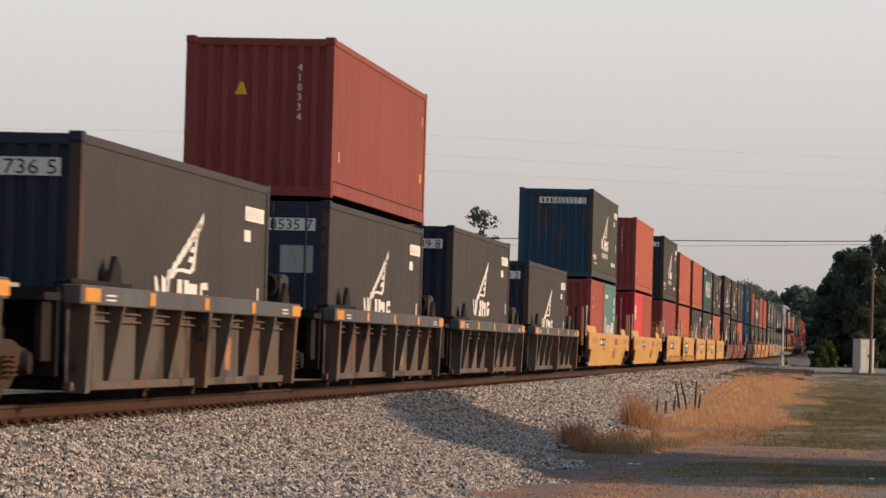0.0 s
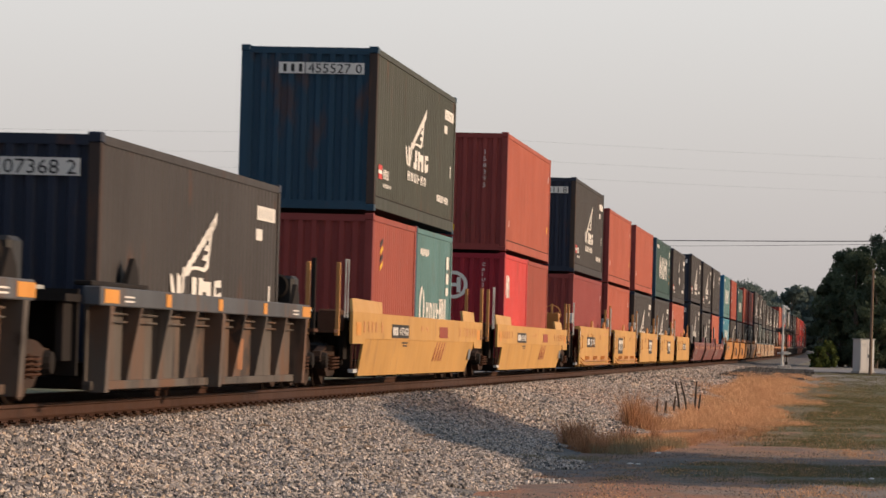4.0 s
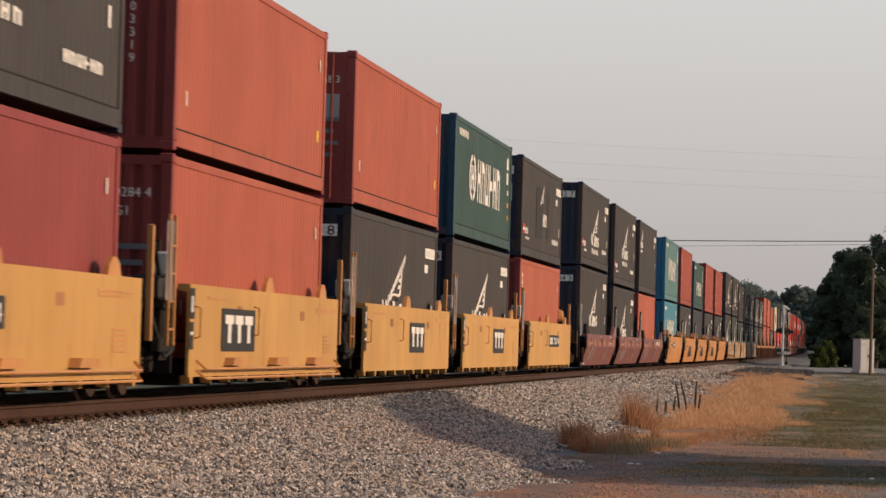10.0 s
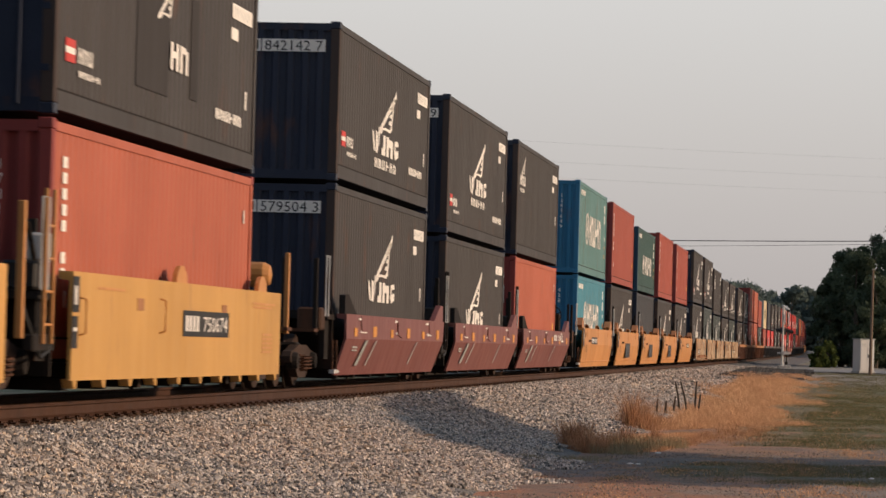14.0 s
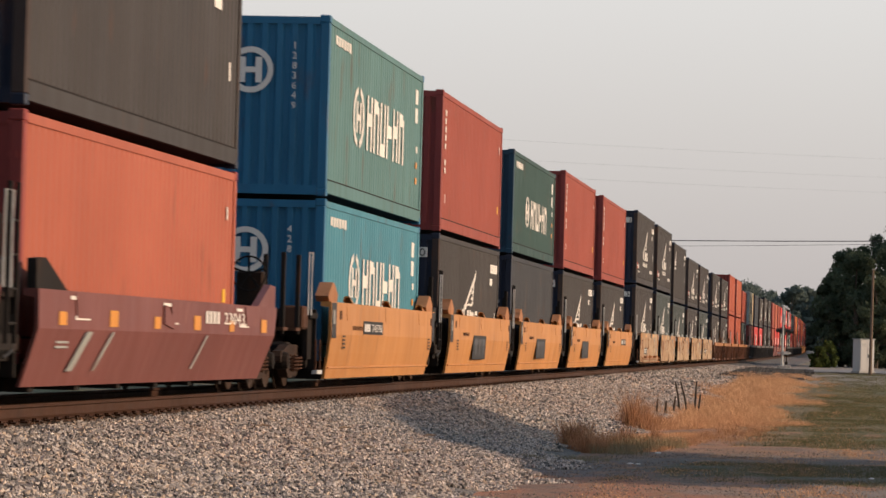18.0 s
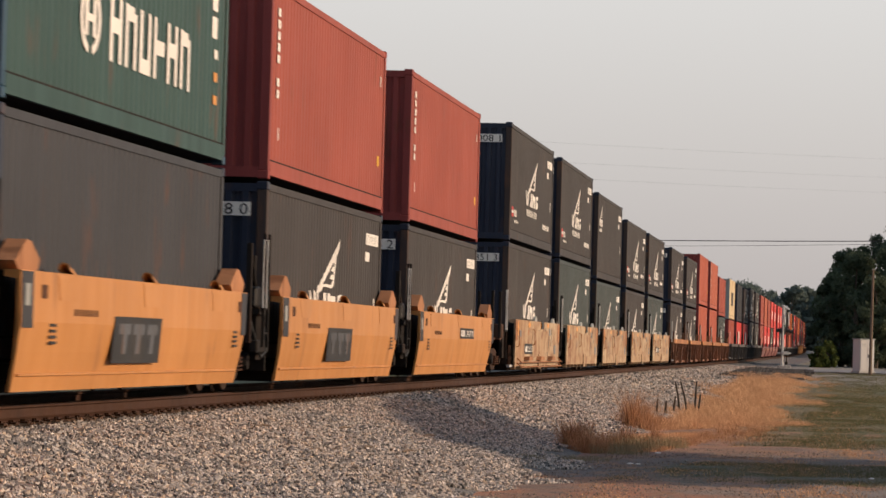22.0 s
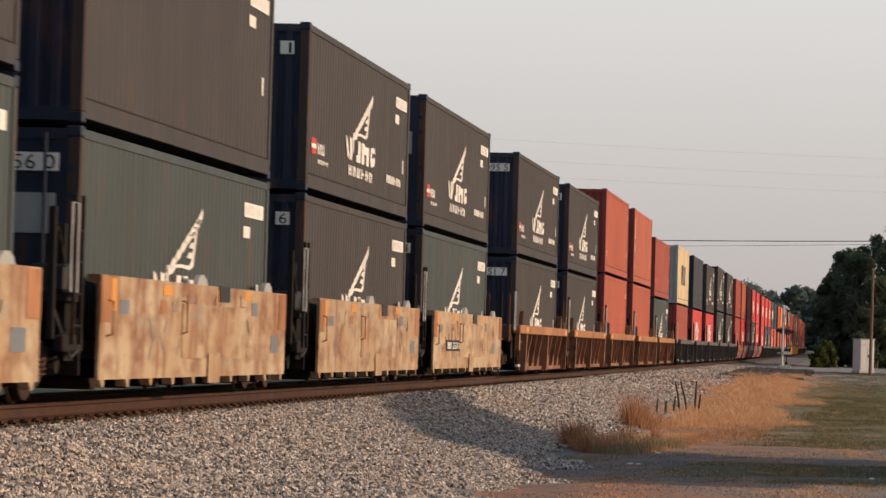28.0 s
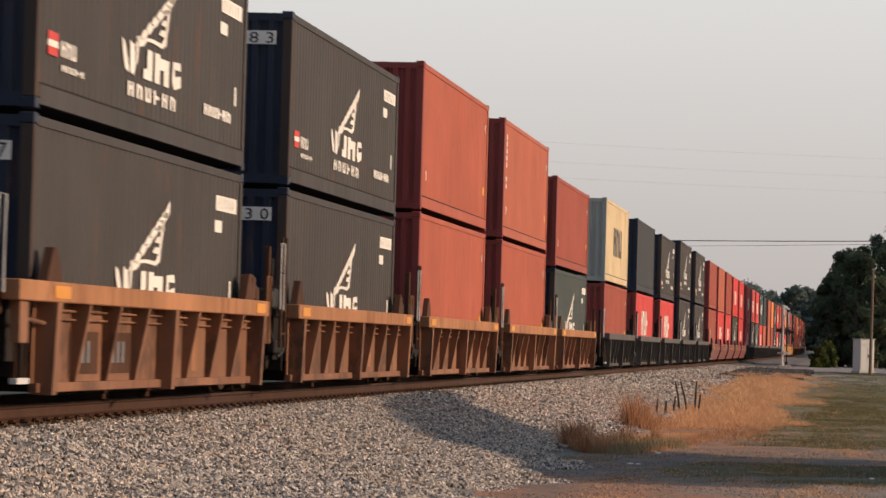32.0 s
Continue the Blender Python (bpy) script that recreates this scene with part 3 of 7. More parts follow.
# ---- containers ----
def wave_sheet(length, height, pitch, depth, thick=0.004):
    """A corrugated sheet: x along, z up, outer flats at y = 0 and inner flats at y = depth."""
    bm = bmesh.new()
    n = max(2, round(length / pitch))
    p = length / n
    xs = [(0.0, 0.0)]
    for i in range(n):
        b = i * p
        xs += [(b + 0.34 * p, 0.0), (b + 0.50 * p, depth), (b + 0.84 * p, depth), (b + p, 0.0)]
    lo = [bm.verts.new((x, y, 0)) for x, y in xs]
    hi = [bm.verts.new((x, y, height)) for x, y in xs]
    for i in range(len(xs) - 1):
        bm.faces.new((lo[i], lo[i + 1], hi[i + 1], hi[i]))
    return bm


def slab(parent, name, pts, y, mat, label="", thick=0.004):
    """A thin painted or stuck-on shape on the side that faces the camera; pts in x, z."""
    x0 = min(p[0] for p in pts)
    z0 = min(p[1] for p in pts)
    key = (name, tuple((round(px - x0, 3), round(pz - z0, 3)) for px, pz in pts))
    me = shared(key, mat, lambda: prism_bm([(px - x0, pz - z0) for px, pz in pts], -thick, 0))
    return put(name, me, parent, label, Matrix.Translation((x0, y, z0)))


def rect(x0, x1, z0, z1):
    return [(x0, z0), (x1, z0), (x1, z1), (x0, z1)]


def marks(parent, name, polys, y, mat, label="", thick=0.004):
    """Several flat shapes of one mark, as one piece."""
    x0 = min(p[0] for q in polys for p in q)
    z0 = min(p[1] for q in polys for p in q)
    key = (name, tuple(tuple((round(px - x0, 3), round(pz - z0, 3)) for px, pz in q) for q in polys))

    def build():
        bm = bmesh.new()
        for q in polys:
            fa = [bm.verts.new((px - x0, -thick, pz - z0)) for px, pz in q]
            bk = [bm.verts.new((px - x0, 0, pz - z0)) for px, pz in q]
            bm.faces.new(fa)
            for i in range(len(q)):
                bm.faces.new((fa[i], bk[i], bk[(i + 1) % len(q)], fa[(i + 1) % len(q)]))
        bmesh.ops.recalc_face_normals(bm, faces=bm.faces[:])
        return bm
    return tagged(put(name, shared(key, mat, build), parent, label, Matrix.Translation((x0, y, z0))), kind="stuff")


def wing_mark(parent, y, top, material, x0=4.3, scale=1.0, rise=1.0):
    """A white sail: a stair of feathers up its outer edge, three shorter ones inside, and a thin line that curls under it. top: height of its tip."""
    def at(pts):
        return [(x0 + px * scale, top - pz * rise) for px, pz in pts]
    polys = []
    for k in range(7):
        f = k / 6
        cx, cz = 0.72 + 1.78 * f, 0.86 - 0.64 * f
        w = 0.85 + 0.35 * f
        polys.append(at([(cx - 0.25 * w, cz + 0.055), (cx + 0.02 * w, cz + 0.07), (cx + 0.20 * w, cz + 0.0), (cx + 0.30 * w, cz - 0.075), (cx - 0.02 * w, cz - 0.065), (cx - 0.10 * w, cz - 0.015)]))
    polys.append(at([(2.40, 0.215), (2.58, 0.135), (2.88, 0.0), (2.86, 0.13), (2.72, 0.23)]))
    for px, pz, w in ((2.30, 0.36, 0.40), (2.22, 0.50, 0.36), (2.12, 0.63, 0.40)):
        polys.append(at([(px - 0.6 * w, pz + 0.035), (px + 0.3 * w, pz + 0.045), (px + 0.55 * w, pz - 0.04), (px - 0.2 * w, pz - 0.035)]))
    polys.append(at([(2.42, 0.27), (2.56, 0.29), (2.44, 0.52), (2.36, 0.68), (2.25, 0.67), (2.32, 0.50)]))
    polys.append(at([(2.36, 0.68), (2.34, 0.76), (2.10, 0.82), (1.55, 0.80), (1.20, 0.81), (0.98, 0.89), (0.80, 0.90), (1.05, 0.78), (1.50, 0.755), (2.05, 0.765), (2.25, 0.67)]))
    marks(parent, "sail_mark", polys, y, material)


def block_letters(parent, y, x0, x1, z0, z1, material, n=3, gap=0.25, name="block_mark", thin=0.3):
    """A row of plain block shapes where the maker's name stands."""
    w = (x1 - x0) / (n + (n - 1) * gap)
    polys = []
    hh = z1 - z0
    for i in range(n):
        a = x0 + i * w * (1 + gap)
        t = thin * w
        polys.append(rect(a, a + t, z0, z1))
        if i % 4 != 3:
            polys.append(rect(a + w - t, a + w, z0, z1 - (0.12 * hh if i % 2 else 0)))
        zz = z0 + hh * (0.45, 0.74, 0.0, 0.4)[i % 4]
        polys.append(rect(a + t, a + w - (0 if i % 4 == 3 else t), zz, zz + 0.24 * hh))
    marks(parent, name, polys, y, material)


def ring_mark(parent, m, r, material, width=0.09):
    def build():
        bm = bmesh.new()
        n = 32
        a = [bm.verts.new((r * math.cos(2 * math.pi * k / n), r * math.sin(2 * math.pi * k / n), 0)) for k in range(n)]
        b = [bm.verts.new(((r - width) * math.cos(2 * math.pi * k / n), (r - width) * math.sin(2 * math.pi * k / n), 0)) for k in range(n)]
        for k in range(n):
            bm.faces.new((a[k], a[(k + 1) % n], b[(k + 1) % n], b[k]))
        for x0, x1, y0, y1 in ((-0.5 * r, -0.22 * r, -0.55 * r, 0.55 * r), (0.22 * r, 0.5 * r, -0.55 * r, 0.55 * r), (-0.22 * r, 0.22 * r, -0.12 * r, 0.12 * r)):
            bm.faces.new([bm.verts.new((x, y, 0)) for x, y in ((x0, y0), (x1, y0), (x1, y1), (x0, y1))])
        ext = bmesh.ops.extrude_face_region(bm, geom=bm.faces[:])
        bmesh.ops.translate(bm, verts=[v for v in ext["geom"] if isinstance(v, bmesh.types.BMVert)], vec=(0, 0, 0.004))
        return bm
    return put("ring_mark", shared(("ring_mark", r), material, build), parent, "", m)


END_POSE = Matrix(((0, 0, -1, 0), (-1, 0, 0, 0), (0, 1, 0, 0), (0, 0, 0, 1)))   # letters on the end that faces the camera


def on_end(y_left, z, x=-0.012):
    """A pose on the near end; y_left is the text's start, measured away from the side that faces the camera."""
    m = END_POSE.copy()
    m.translation = (x, y_left, z)
    return m


def vertical_code(box, code, z_top, y, size=0.16, mat="white"):
    letters("\n".join(code), size, M[mat], box, on_end(y, z_top, -0.008), "number")


def container(h, length, side, end, s, z, fine=True, doors=False, label="", group="containers on the train"):
    """A steel box on the train; its near lower end sits at s on the line and z above the rails. Local x runs along, y away from the camera."""
    box = new("shipping_container")
    w = 2.438
    W2 = w / 2
    # most ends take a darker paint than the side: shade put into colour
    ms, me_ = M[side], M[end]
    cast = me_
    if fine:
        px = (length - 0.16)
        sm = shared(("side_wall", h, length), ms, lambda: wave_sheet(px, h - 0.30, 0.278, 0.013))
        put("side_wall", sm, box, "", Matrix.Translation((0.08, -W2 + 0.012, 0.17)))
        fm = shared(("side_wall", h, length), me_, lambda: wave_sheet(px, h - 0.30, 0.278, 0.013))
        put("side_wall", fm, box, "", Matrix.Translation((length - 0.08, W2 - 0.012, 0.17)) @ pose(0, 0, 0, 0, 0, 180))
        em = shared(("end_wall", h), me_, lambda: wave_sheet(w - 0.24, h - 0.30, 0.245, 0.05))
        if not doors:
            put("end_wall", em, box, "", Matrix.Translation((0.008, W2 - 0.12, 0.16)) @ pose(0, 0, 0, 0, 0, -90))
        else:
            for k, (a, b) in enumerate(((-W2 + 0.11, -0.006), (0.006, W2 - 0.11))):
                door = box_part("door", (0.02, 0.06, a, b, 0.16, h - 0.14), me_, box, "", 0.008)
                for yy in (a + 0.28, b - 0.28):
                    bar = put("lock_rod", shared(("lock_rod", h), me_, lambda: tube_bm([(0, 0, 0.1), (0, 0, h - 0.08)], 0.02, 8)), box, "locking bar", Matrix.Translation((-0.01, yy, 0)))
                for zz in (0.45, 1.1, 1.8, h - 0.5):
                    box_part("hinge", (-0.004, 0.02, (a if k == 0 else b) - 0.05, (a if k == 0 else b) + 0.05, zz, zz + 0.07), me_, box)
            box_part("data_plate", (-0.002, 0.02, -0.95, -0.42, h - 1.18, h - 0.74), M["grey_light"], box, "pale data plate with small print")
        put("end_wall", em, box, "", Matrix.Translation((length - 0.02, -W2 + 0.12, 0.16)) @ pose(0, 0, 0, 0, 0, 90))
        box_part("roof", (0.05, length - 0.05, -W2 + 0.03, W2 - 0.03, h - 0.09, h - 0.045), me_, box)
        box_part("floor", (0.05, length - 0.05, -W2 + 0.05, W2 - 0.05, 0.06, 0.16), M["dull_black"], box)
        for y in (-1, 1):
            box_part("top_rail", (0.16, length - 0.16, y * (W2 - 0.035) - 0.035, y * (W2 - 0.035) + 0.035, h - 0.13, h - 0.03), ms if y < 0 else me_, box)
            box_part("bottom_rail", (0.16, length - 0.16, y * (W2 - 0.03) - 0.03, y * (W2 - 0.03) + 0.03, 0.055, 0.26 if y < 0 else 0.19), ms if y < 0 else me_, box)
            # a black strip paints in the shadow line above the bottom rail
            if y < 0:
                box_part("weld_seam", (0.16, length - 0.16, -W2 - 0.002, -W2 + 0.02, 0.262, 0.282), M["dull_black"], box, "dark strip for the shade above the rail")
            for x in (0.0, length - 0.15):
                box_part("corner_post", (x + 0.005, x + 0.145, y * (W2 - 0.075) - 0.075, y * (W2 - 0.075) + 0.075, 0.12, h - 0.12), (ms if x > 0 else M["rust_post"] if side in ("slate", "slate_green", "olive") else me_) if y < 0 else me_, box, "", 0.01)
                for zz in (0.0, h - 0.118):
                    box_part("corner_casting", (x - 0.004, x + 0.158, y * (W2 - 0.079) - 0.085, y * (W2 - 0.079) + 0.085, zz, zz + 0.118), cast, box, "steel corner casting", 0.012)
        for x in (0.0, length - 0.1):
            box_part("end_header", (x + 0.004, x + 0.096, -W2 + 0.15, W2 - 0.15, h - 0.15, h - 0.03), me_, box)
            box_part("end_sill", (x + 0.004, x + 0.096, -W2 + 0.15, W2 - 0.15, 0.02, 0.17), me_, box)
    else:
        sm = shared(("side_wall_far", h, length), ms, lambda: wave_sheet(length - 0.1, h - 0.2, 0.56, 0.03))
        put("side_wall", sm, box, "", Matrix.Translation((0.05, -W2 + 0.01, 0.12)))
        box_part("box_shell", (0.02, length - 0.02, -W2 + 0.05, W2, 0.02, h - 0.03), me_, box)
        for zz in (0.02, h - 0.1):
            box_part("side_rail", (0.0, length, -W2 - 0.004, -W2 + 0.06, zz, zz + 0.1), ms, box)
        for x in (0.0, length - 0.14):
            box_part("corner_post", (x - 0.004, x + 0.144, -W2 - 0.006, -W2 + 0.12, 0.0, h), me_, box)
    tagged(box, label, "shipping container", group)
    MOVING.append((box, s, length, z))
    return box


FACE = -1.219 + 0.006      # just proud of the side's flats


def slate_marks(box, h, tier, full=True, small=False, patch=False):
    """White marks on the dark line's boxes: the sail, block shapes, plates at the far top and small marks."""
    wm = M["white"]
    if small:
        wing_mark(box, FACE, h - 0.35, wm, 0.75, 0.45, 0.55)
        block_letters(box, FACE, 0.7, 2.1, h - 1.10, h - 0.85, wm, 3, 0.15)
        block_letters(box, FACE, 0.8, 2.0, h - 1.28, h - 1.18, wm, 4)
    elif patch:
        slab(box, "painted_patch", rect(4.1, 6.0, 0.62, h - 0.62), FACE, M["dull_patch"], "dull painted-over patch")
        slab(box, "painted_patch", rect(7.4, 7.9, 0.70, h - 0.62), FACE, M["dull_patch"], "dull painted-over patch")
        wing_mark(box, FACE - 0.006, h - 0.50, wm, 5.0, 0.45, 0.62)
        block_letters(box, FACE - 0.006, 6.1, 7.2, h - 1.62, h - 1.28, wm, 2, 0.2)
    else:
        wing_mark(box, FACE, h - 0.60, wm, 4.3, 1.0, 1.0)
        # a forked first block, then two broad ones
        z0, z1 = h - 1.86, h - 1.50
        marks(box, "block_mark", [[(4.12, z1 + 0.02), (4.28, z1 - 0.02), (4.50, z0 + 0.08), (4.52, z0), (4.32, z0 + 0.04), (4.16, z1 - 0.12)], [(4.56, z1 + 0.03), (4.80, z1 - 0.02), (4.88, z0 + 0.10), (4.80, z0 - 0.01), (4.60, z0 + 0.02)], [(4.92, z1 + 0.10), (5.08, z1 + 0.12), (5.00, z0 + 0.16), (4.92, z0 + 0.12)],
                                  rect(5.35, 5.55, z0, z0 + 0.12), rect(5.55, 5.85, z0, z1), rect(6.0, 6.3, z0, z1), rect(6.3, 6.55, z0 + 0.18, z0 + 0.32), rect(6.55, 6.85, z0, z1 - 0.04),
                                  [(7.05, z0 + 0.1), (7.2, z0), (7.6, z0 + 0.06), (7.6, z0 + 0.2), (7.25, z0 + 0.16), (7.2, z1 - 0.1), (7.6, z1 - 0.1), (7.55, z1), (7.1, z1 - 0.02)]], FACE, wm)
        if tier == "upper":
            block_letters(box, FACE, 4.5, 7.3, h - 2.12, h - 1.95, wm, 6, 0.55, "block_mark", 0.34)
    slab(box, "code_plate", rect(10.25, 11.75, h - 0.58, h - 0.38), FACE, wm, "white plate with worn figures")
    marks(box, "code_print", [rect(10.42 + 0.2 * i, 10.46 + 0.2 * i, h - 0.55, h - 0.41) for i in range(6)], FACE - 0.004, M["grey_light"], "", 0.002)
    slab(box, "code_plate", rect(10.2, 10.7, h - 0.87, h - 0.71), FACE, wm, "small white plate")
    slab(box, "code_plate", rect(11.35, 11.47, h - 1.75, h - 1.5), FACE, wm)
    if tier == "upper" and full and not small:
        marks(box, "red_flag_mark", [rect(0.5, 0.95, 0.60, 0.69), rect(0.5, 0.95, 0.76, 0.85)], FACE, M["red_mark"])
        slab(box, "pale_band", rect(0.5, 0.95, 0.69, 0.76), FACE, wm)
        block_letters(box, FACE, 1.1, 1.8, 0.62, 0.79, wm, 3, 0.25)
        block_letters(box, FACE, 1.15, 2.2, 0.47, 0.54, wm, 5)
        if not small:
            block_letters(box, FACE, 9.2, 11.1, 0.58, 0.72, wm, 6, 0.25, "block_mark", 0.38)


def line_name_marks(box, h, tier, small=False):
    """A round white mark and six tall block shapes along the side."""
    wm = M["white"]
    z0, z1 = (0.78, 1.52) if small else (1.0, 1.95) if tier == "upper" and h > 2.7 else (0.90, 1.85) if tier == "upper" else (0.85, 1.75)
    x0, x1 = (4.9, 9.6) if small else (4.5, 9.4)
    zc, r = (z0 + z1) / 2 + 0.02, (z1 - z0) * 0.56
    rx = r * 1.25
    ring = []
    for k in range(14):
        a0, a1 = 2 * math.pi * k / 14, 2 * math.pi * (k + 1) / 14
        if k in (3, 10):
            continue
        ring.append([(x0 - 1.0 + rx * math.cos(a0), zc + r * math.sin(a0)), (x0 - 1.0 + rx * math.cos(a1), zc + r * math.sin(a1)),
                     (x0 - 1.0 + 0.74 * rx * math.cos(a1), zc + 0.78 * r * math.sin(a1)), (x0 - 1.0 + 0.74 * rx * math.cos(a0), zc + 0.78 * r * math.sin(a0))])
    ring += [rect(x0 - 1.28, x0 - 1.12, zc - 0.5 * r, zc + 0.5 * r), rect(x0 - 0.88, x0 - 0.72, zc - 0.5 * r, zc + 0.5 * r), rect(x0 - 1.12, x0 - 0.88, zc - 0.1 * r, zc + 0.1 * r)]
    marks(box, "round_mark", ring, FACE, wm)
    block_letters(box, FACE, x0, x1, z0, z1, wm, 6, 0.30, "block_mark", 0.25)
    marks(box, "small_name_plate", [rect(0.7 + 0.30 * i, 0.90 + 0.30 * i, h - 0.40 - 0.02 * (i % 2), h - 0.26) for i in range(6)], FACE, wm)
    slab(box, "code_plate", rect(11.05, 11.40, h - 0.62, h - 0.34), FACE, wm)
    slab(box, "code_plate", rect(11.05, 11.40, h - 0.98, h - 0.70), FACE, wm)
    for k in range(3):
        slab(box, "warning_mark", rect(11.25, 11.48, 0.75 + 0.3 * k, 0.87 + 0.3 * k), FACE, M["reflector"] if k < 2 else wm)


def red_side_marks(box, h, col, far=True):
    """The small white code that runs down a red side near its end, and a yellow mark."""
    if col == "down":
        marks(box, "code_figures", [rect(0.55, 0.75, h - 0.5 - 0.17 * i, h - 0.38 - 0.17 * i) for i in range(8) if i != 5], FACE, M["white"])
    if far:
        slab(box, "code_figure", rect(11.5, 11.58, h - 0.68, h - 0.5), FACE, M["white"])
        slab(box, "warning_mark", rect(11.35, 11.55, 0.8, 0.98), FACE, M["yellow_mark"])
        slab(box, "door_mark", rect(0.75, 0.82, 0.6, 0.78), FACE, M["white"])
# ---- well cars ----
def coil_bm():
    pts = [(0.075 * math.cos(a * 0.7), 0.075 * math.sin(a * 0.7), 0.24 * a / 40) for a in range(41)]
    return tube_bm(pts, 0.016, 5)


def wheelset_bm():
    bm = lathe_bm([(0.07, -0.98), (0.08, -0.82), (0.41, -0.81), (0.42, -0.70), (0.455, -0.685), (0.455, -0.665), (0.10, -0.66), (0.075, -0.6), (0.075, 0.6),
                   (0.10, 0.66), (0.455, 0.665), (0.455, 0.685), (0.42, 0.70), (0.41, 0.81), (0.08, 0.82), (0.07, 0.98)], 28)
    for f in bm.faces:
        f.smooth = False
    return bm


FRAME = [(-1.10, 0.44), (-1.12, 0.52), (-1.06, 0.60), (-0.80, 0.62), (-0.52, 0.68), (-0.36, 0.70), (0.36, 0.70), (0.52, 0.68), (0.80, 0.62), (1.06, 0.60), (1.12, 0.52), (1.10, 0.44), (0.94, 0.40), (0.72, 0.44),
         (0.54, 0.30), (0.40, 0.21), (0.28, 0.19), (-0.28, 0.19), (-0.40, 0.21), (-0.54, 0.30), (-0.72, 0.44), (-0.94, 0.40)]


def truck(car, x, car_s, spun=True):
    """A two-axle truck under a car, its centre at x on the car."""
    me = shared(("truck",), M["dull_black"], lambda: box_bm(-0.22, 0.22, -1.02, 1.02, 0.44, 0.74, 0.04))
    tr = put("truck", me, car, "sooty steel railway truck", Matrix.Translation((x, 0, RAIL_LIFT)))
    for y in (-1, 1):
        fr = shared(("side_frame",), M["truck_steel"], lambda: prism_bm(FRAME, -0.07, 0.07))
        put("side_frame", fr, tr, "", Matrix.Translation((0, y * 1.0, 0)))
        for dx in (-0.17, 0.17):
            put("spring", shared(("spring",), M["rust"], coil_bm), tr, "rusty coil spring", Matrix.Translation((dx, y * 1.11, 0.30)))
        for dx in (-0.89, 0.89):
            put("bearing_cap", shared(("bearing_cap",), M["dull_black"], lambda: lathe_bm([(0.02, 0.0), (0.12, 0.02), (0.14, 0.1), (0.14, 0.2)], 12)), tr, "", Matrix.Translation((dx, y * 1.0 - 0.17 if y < 0 else 1.0 - 0.05, 0.455)))
    for dx in (-0.89, 0.89):
        ws = put("wheelset", shared(("wheelset",), M["truck_steel"], wheelset_bm), tr, "pair of rusty steel wheels on an axle", Matrix.Translation((dx, 0, 0.455)))
        if spun:
            WHEELS.append((ws, Vector((dx, 0, 0.455)), car_s + x))
    return tr


def hook(points, r=0.018):
    return lambda: tube_bm(points, r, 6)


def ladder(car, x, y, z0, z1, mat):
    """Two uprights with rungs at a car's corner."""
    for dx in (0.0, 0.36):
        put("ladder_rail", shared(("ladder_rail", round(z1 - z0, 2)), mat, lambda: box_bm(-0.025, 0.025, -0.02, 0.02, 0, z1 - z0, 0.005)), car, "", Matrix.Translation((x + dx, y, z0)))
    n = int((z1 - z0) / 0.34)
    for i in range(n):
        put("ladder_rung", shared(("ladder_rung",), mat, lambda: tube_bm([(0, 0, 0), (0.36, 0, 0)], 0.016, 6)), car, "", Matrix.Translation((x, y, z0 + 0.2 + 0.34 * i)))


def hand_brake(car, x, y, mat):
    box_part("brake_box", (x, x + 0.3, y - 0.2, y + 0.2, 1.28, 1.80), mat, car, "brake gear housing", 0.03)

    def wheel():
        bm = tube_bm([(0, 0.25 * math.cos(2 * math.pi * k / 24), 0.25 * math.sin(2 * math.pi * k / 24)) for k in range(25)], 0.015, 6)
        for k in range(5):
            a = 2 * math.pi * k / 5
            add_box(bm, -0.008, 0.008, -0.014, 0.014, 0, 0.245)
            vs = list(bm.verts)[-8:]
            bmesh.ops.rotate(bm, verts=vs, matrix=Matrix.Rotation(a, 3, "X"))
        return bm
    put("brake_wheel", shared(("brake_wheel",), mat, wheel), car, "spoked brake handwheel", Matrix.Translation((x - 0.08, y, 1.76)))


def plate_marks(car, x0, x1, z0, z1, y, kind, text="", lean=0.0):
    """A black panel with pale block shapes, or with a pale number."""
    def sk(x, z):
        return (x - lean * (z1 - z), z)
    if kind != "bare":
        slab(car, "panel", [sk(x0, z0), sk(x1, z0), sk(x1, z1), sk(x0, z1)], y, M["black"], "black panel")
    w = x1 - x0
    pale = M["white"] if kind != "dull" else M["grey_chord"]
    if kind in ("blocks", "dull"):
        zz0, zz1 = z0 + 0.2 * (z1 - z0), z0 + 0.85 * (z1 - z0)
        polys = []
        for i in range(3):
            a = x0 + w * (0.1 + 0.29 * i)
            polys.append([sk(a, zz1 - 0.12), sk(a + 0.24 * w, zz1 - 0.12), sk(a + 0.24 * w, zz1), sk(a, zz1)])
            polys.append([sk(a + 0.08 * w, zz0), sk(a + 0.17 * w, zz0), sk(a + 0.17 * w, zz1 - 0.12), sk(a + 0.08 * w, zz1 - 0.12)])
        marks(car, "pale_block", polys, y - 0.004, pale)
    else:
        size = (z1 - z0) * 0.85
        n = len(text)
        marks(car, "pale_block", [rect(x0 + (0.05 + 0.075 * i) * w, x0 + (0.10 + 0.075 * i) * w, z0 + 0.2 * (z1 - z0), z0 + 0.8 * (z1 - z0)) for i in range(4)], y - 0.004, pale)
        lt = letters(text, size, pale, car, Matrix.Translation((x0 + 0.42 * w, y - 0.006, z0 + 0.2 * (z1 - z0))) @ Matrix(((1, 0, 0, 0), (0, 0, -1, 0), (0, 1, 0, 0), (0, 0, 0, 1))), "number")
        wide = max(v.co.x for v in lt.data.vertices)
        lt.scale = (0.54 * w / wide, 1, 1)


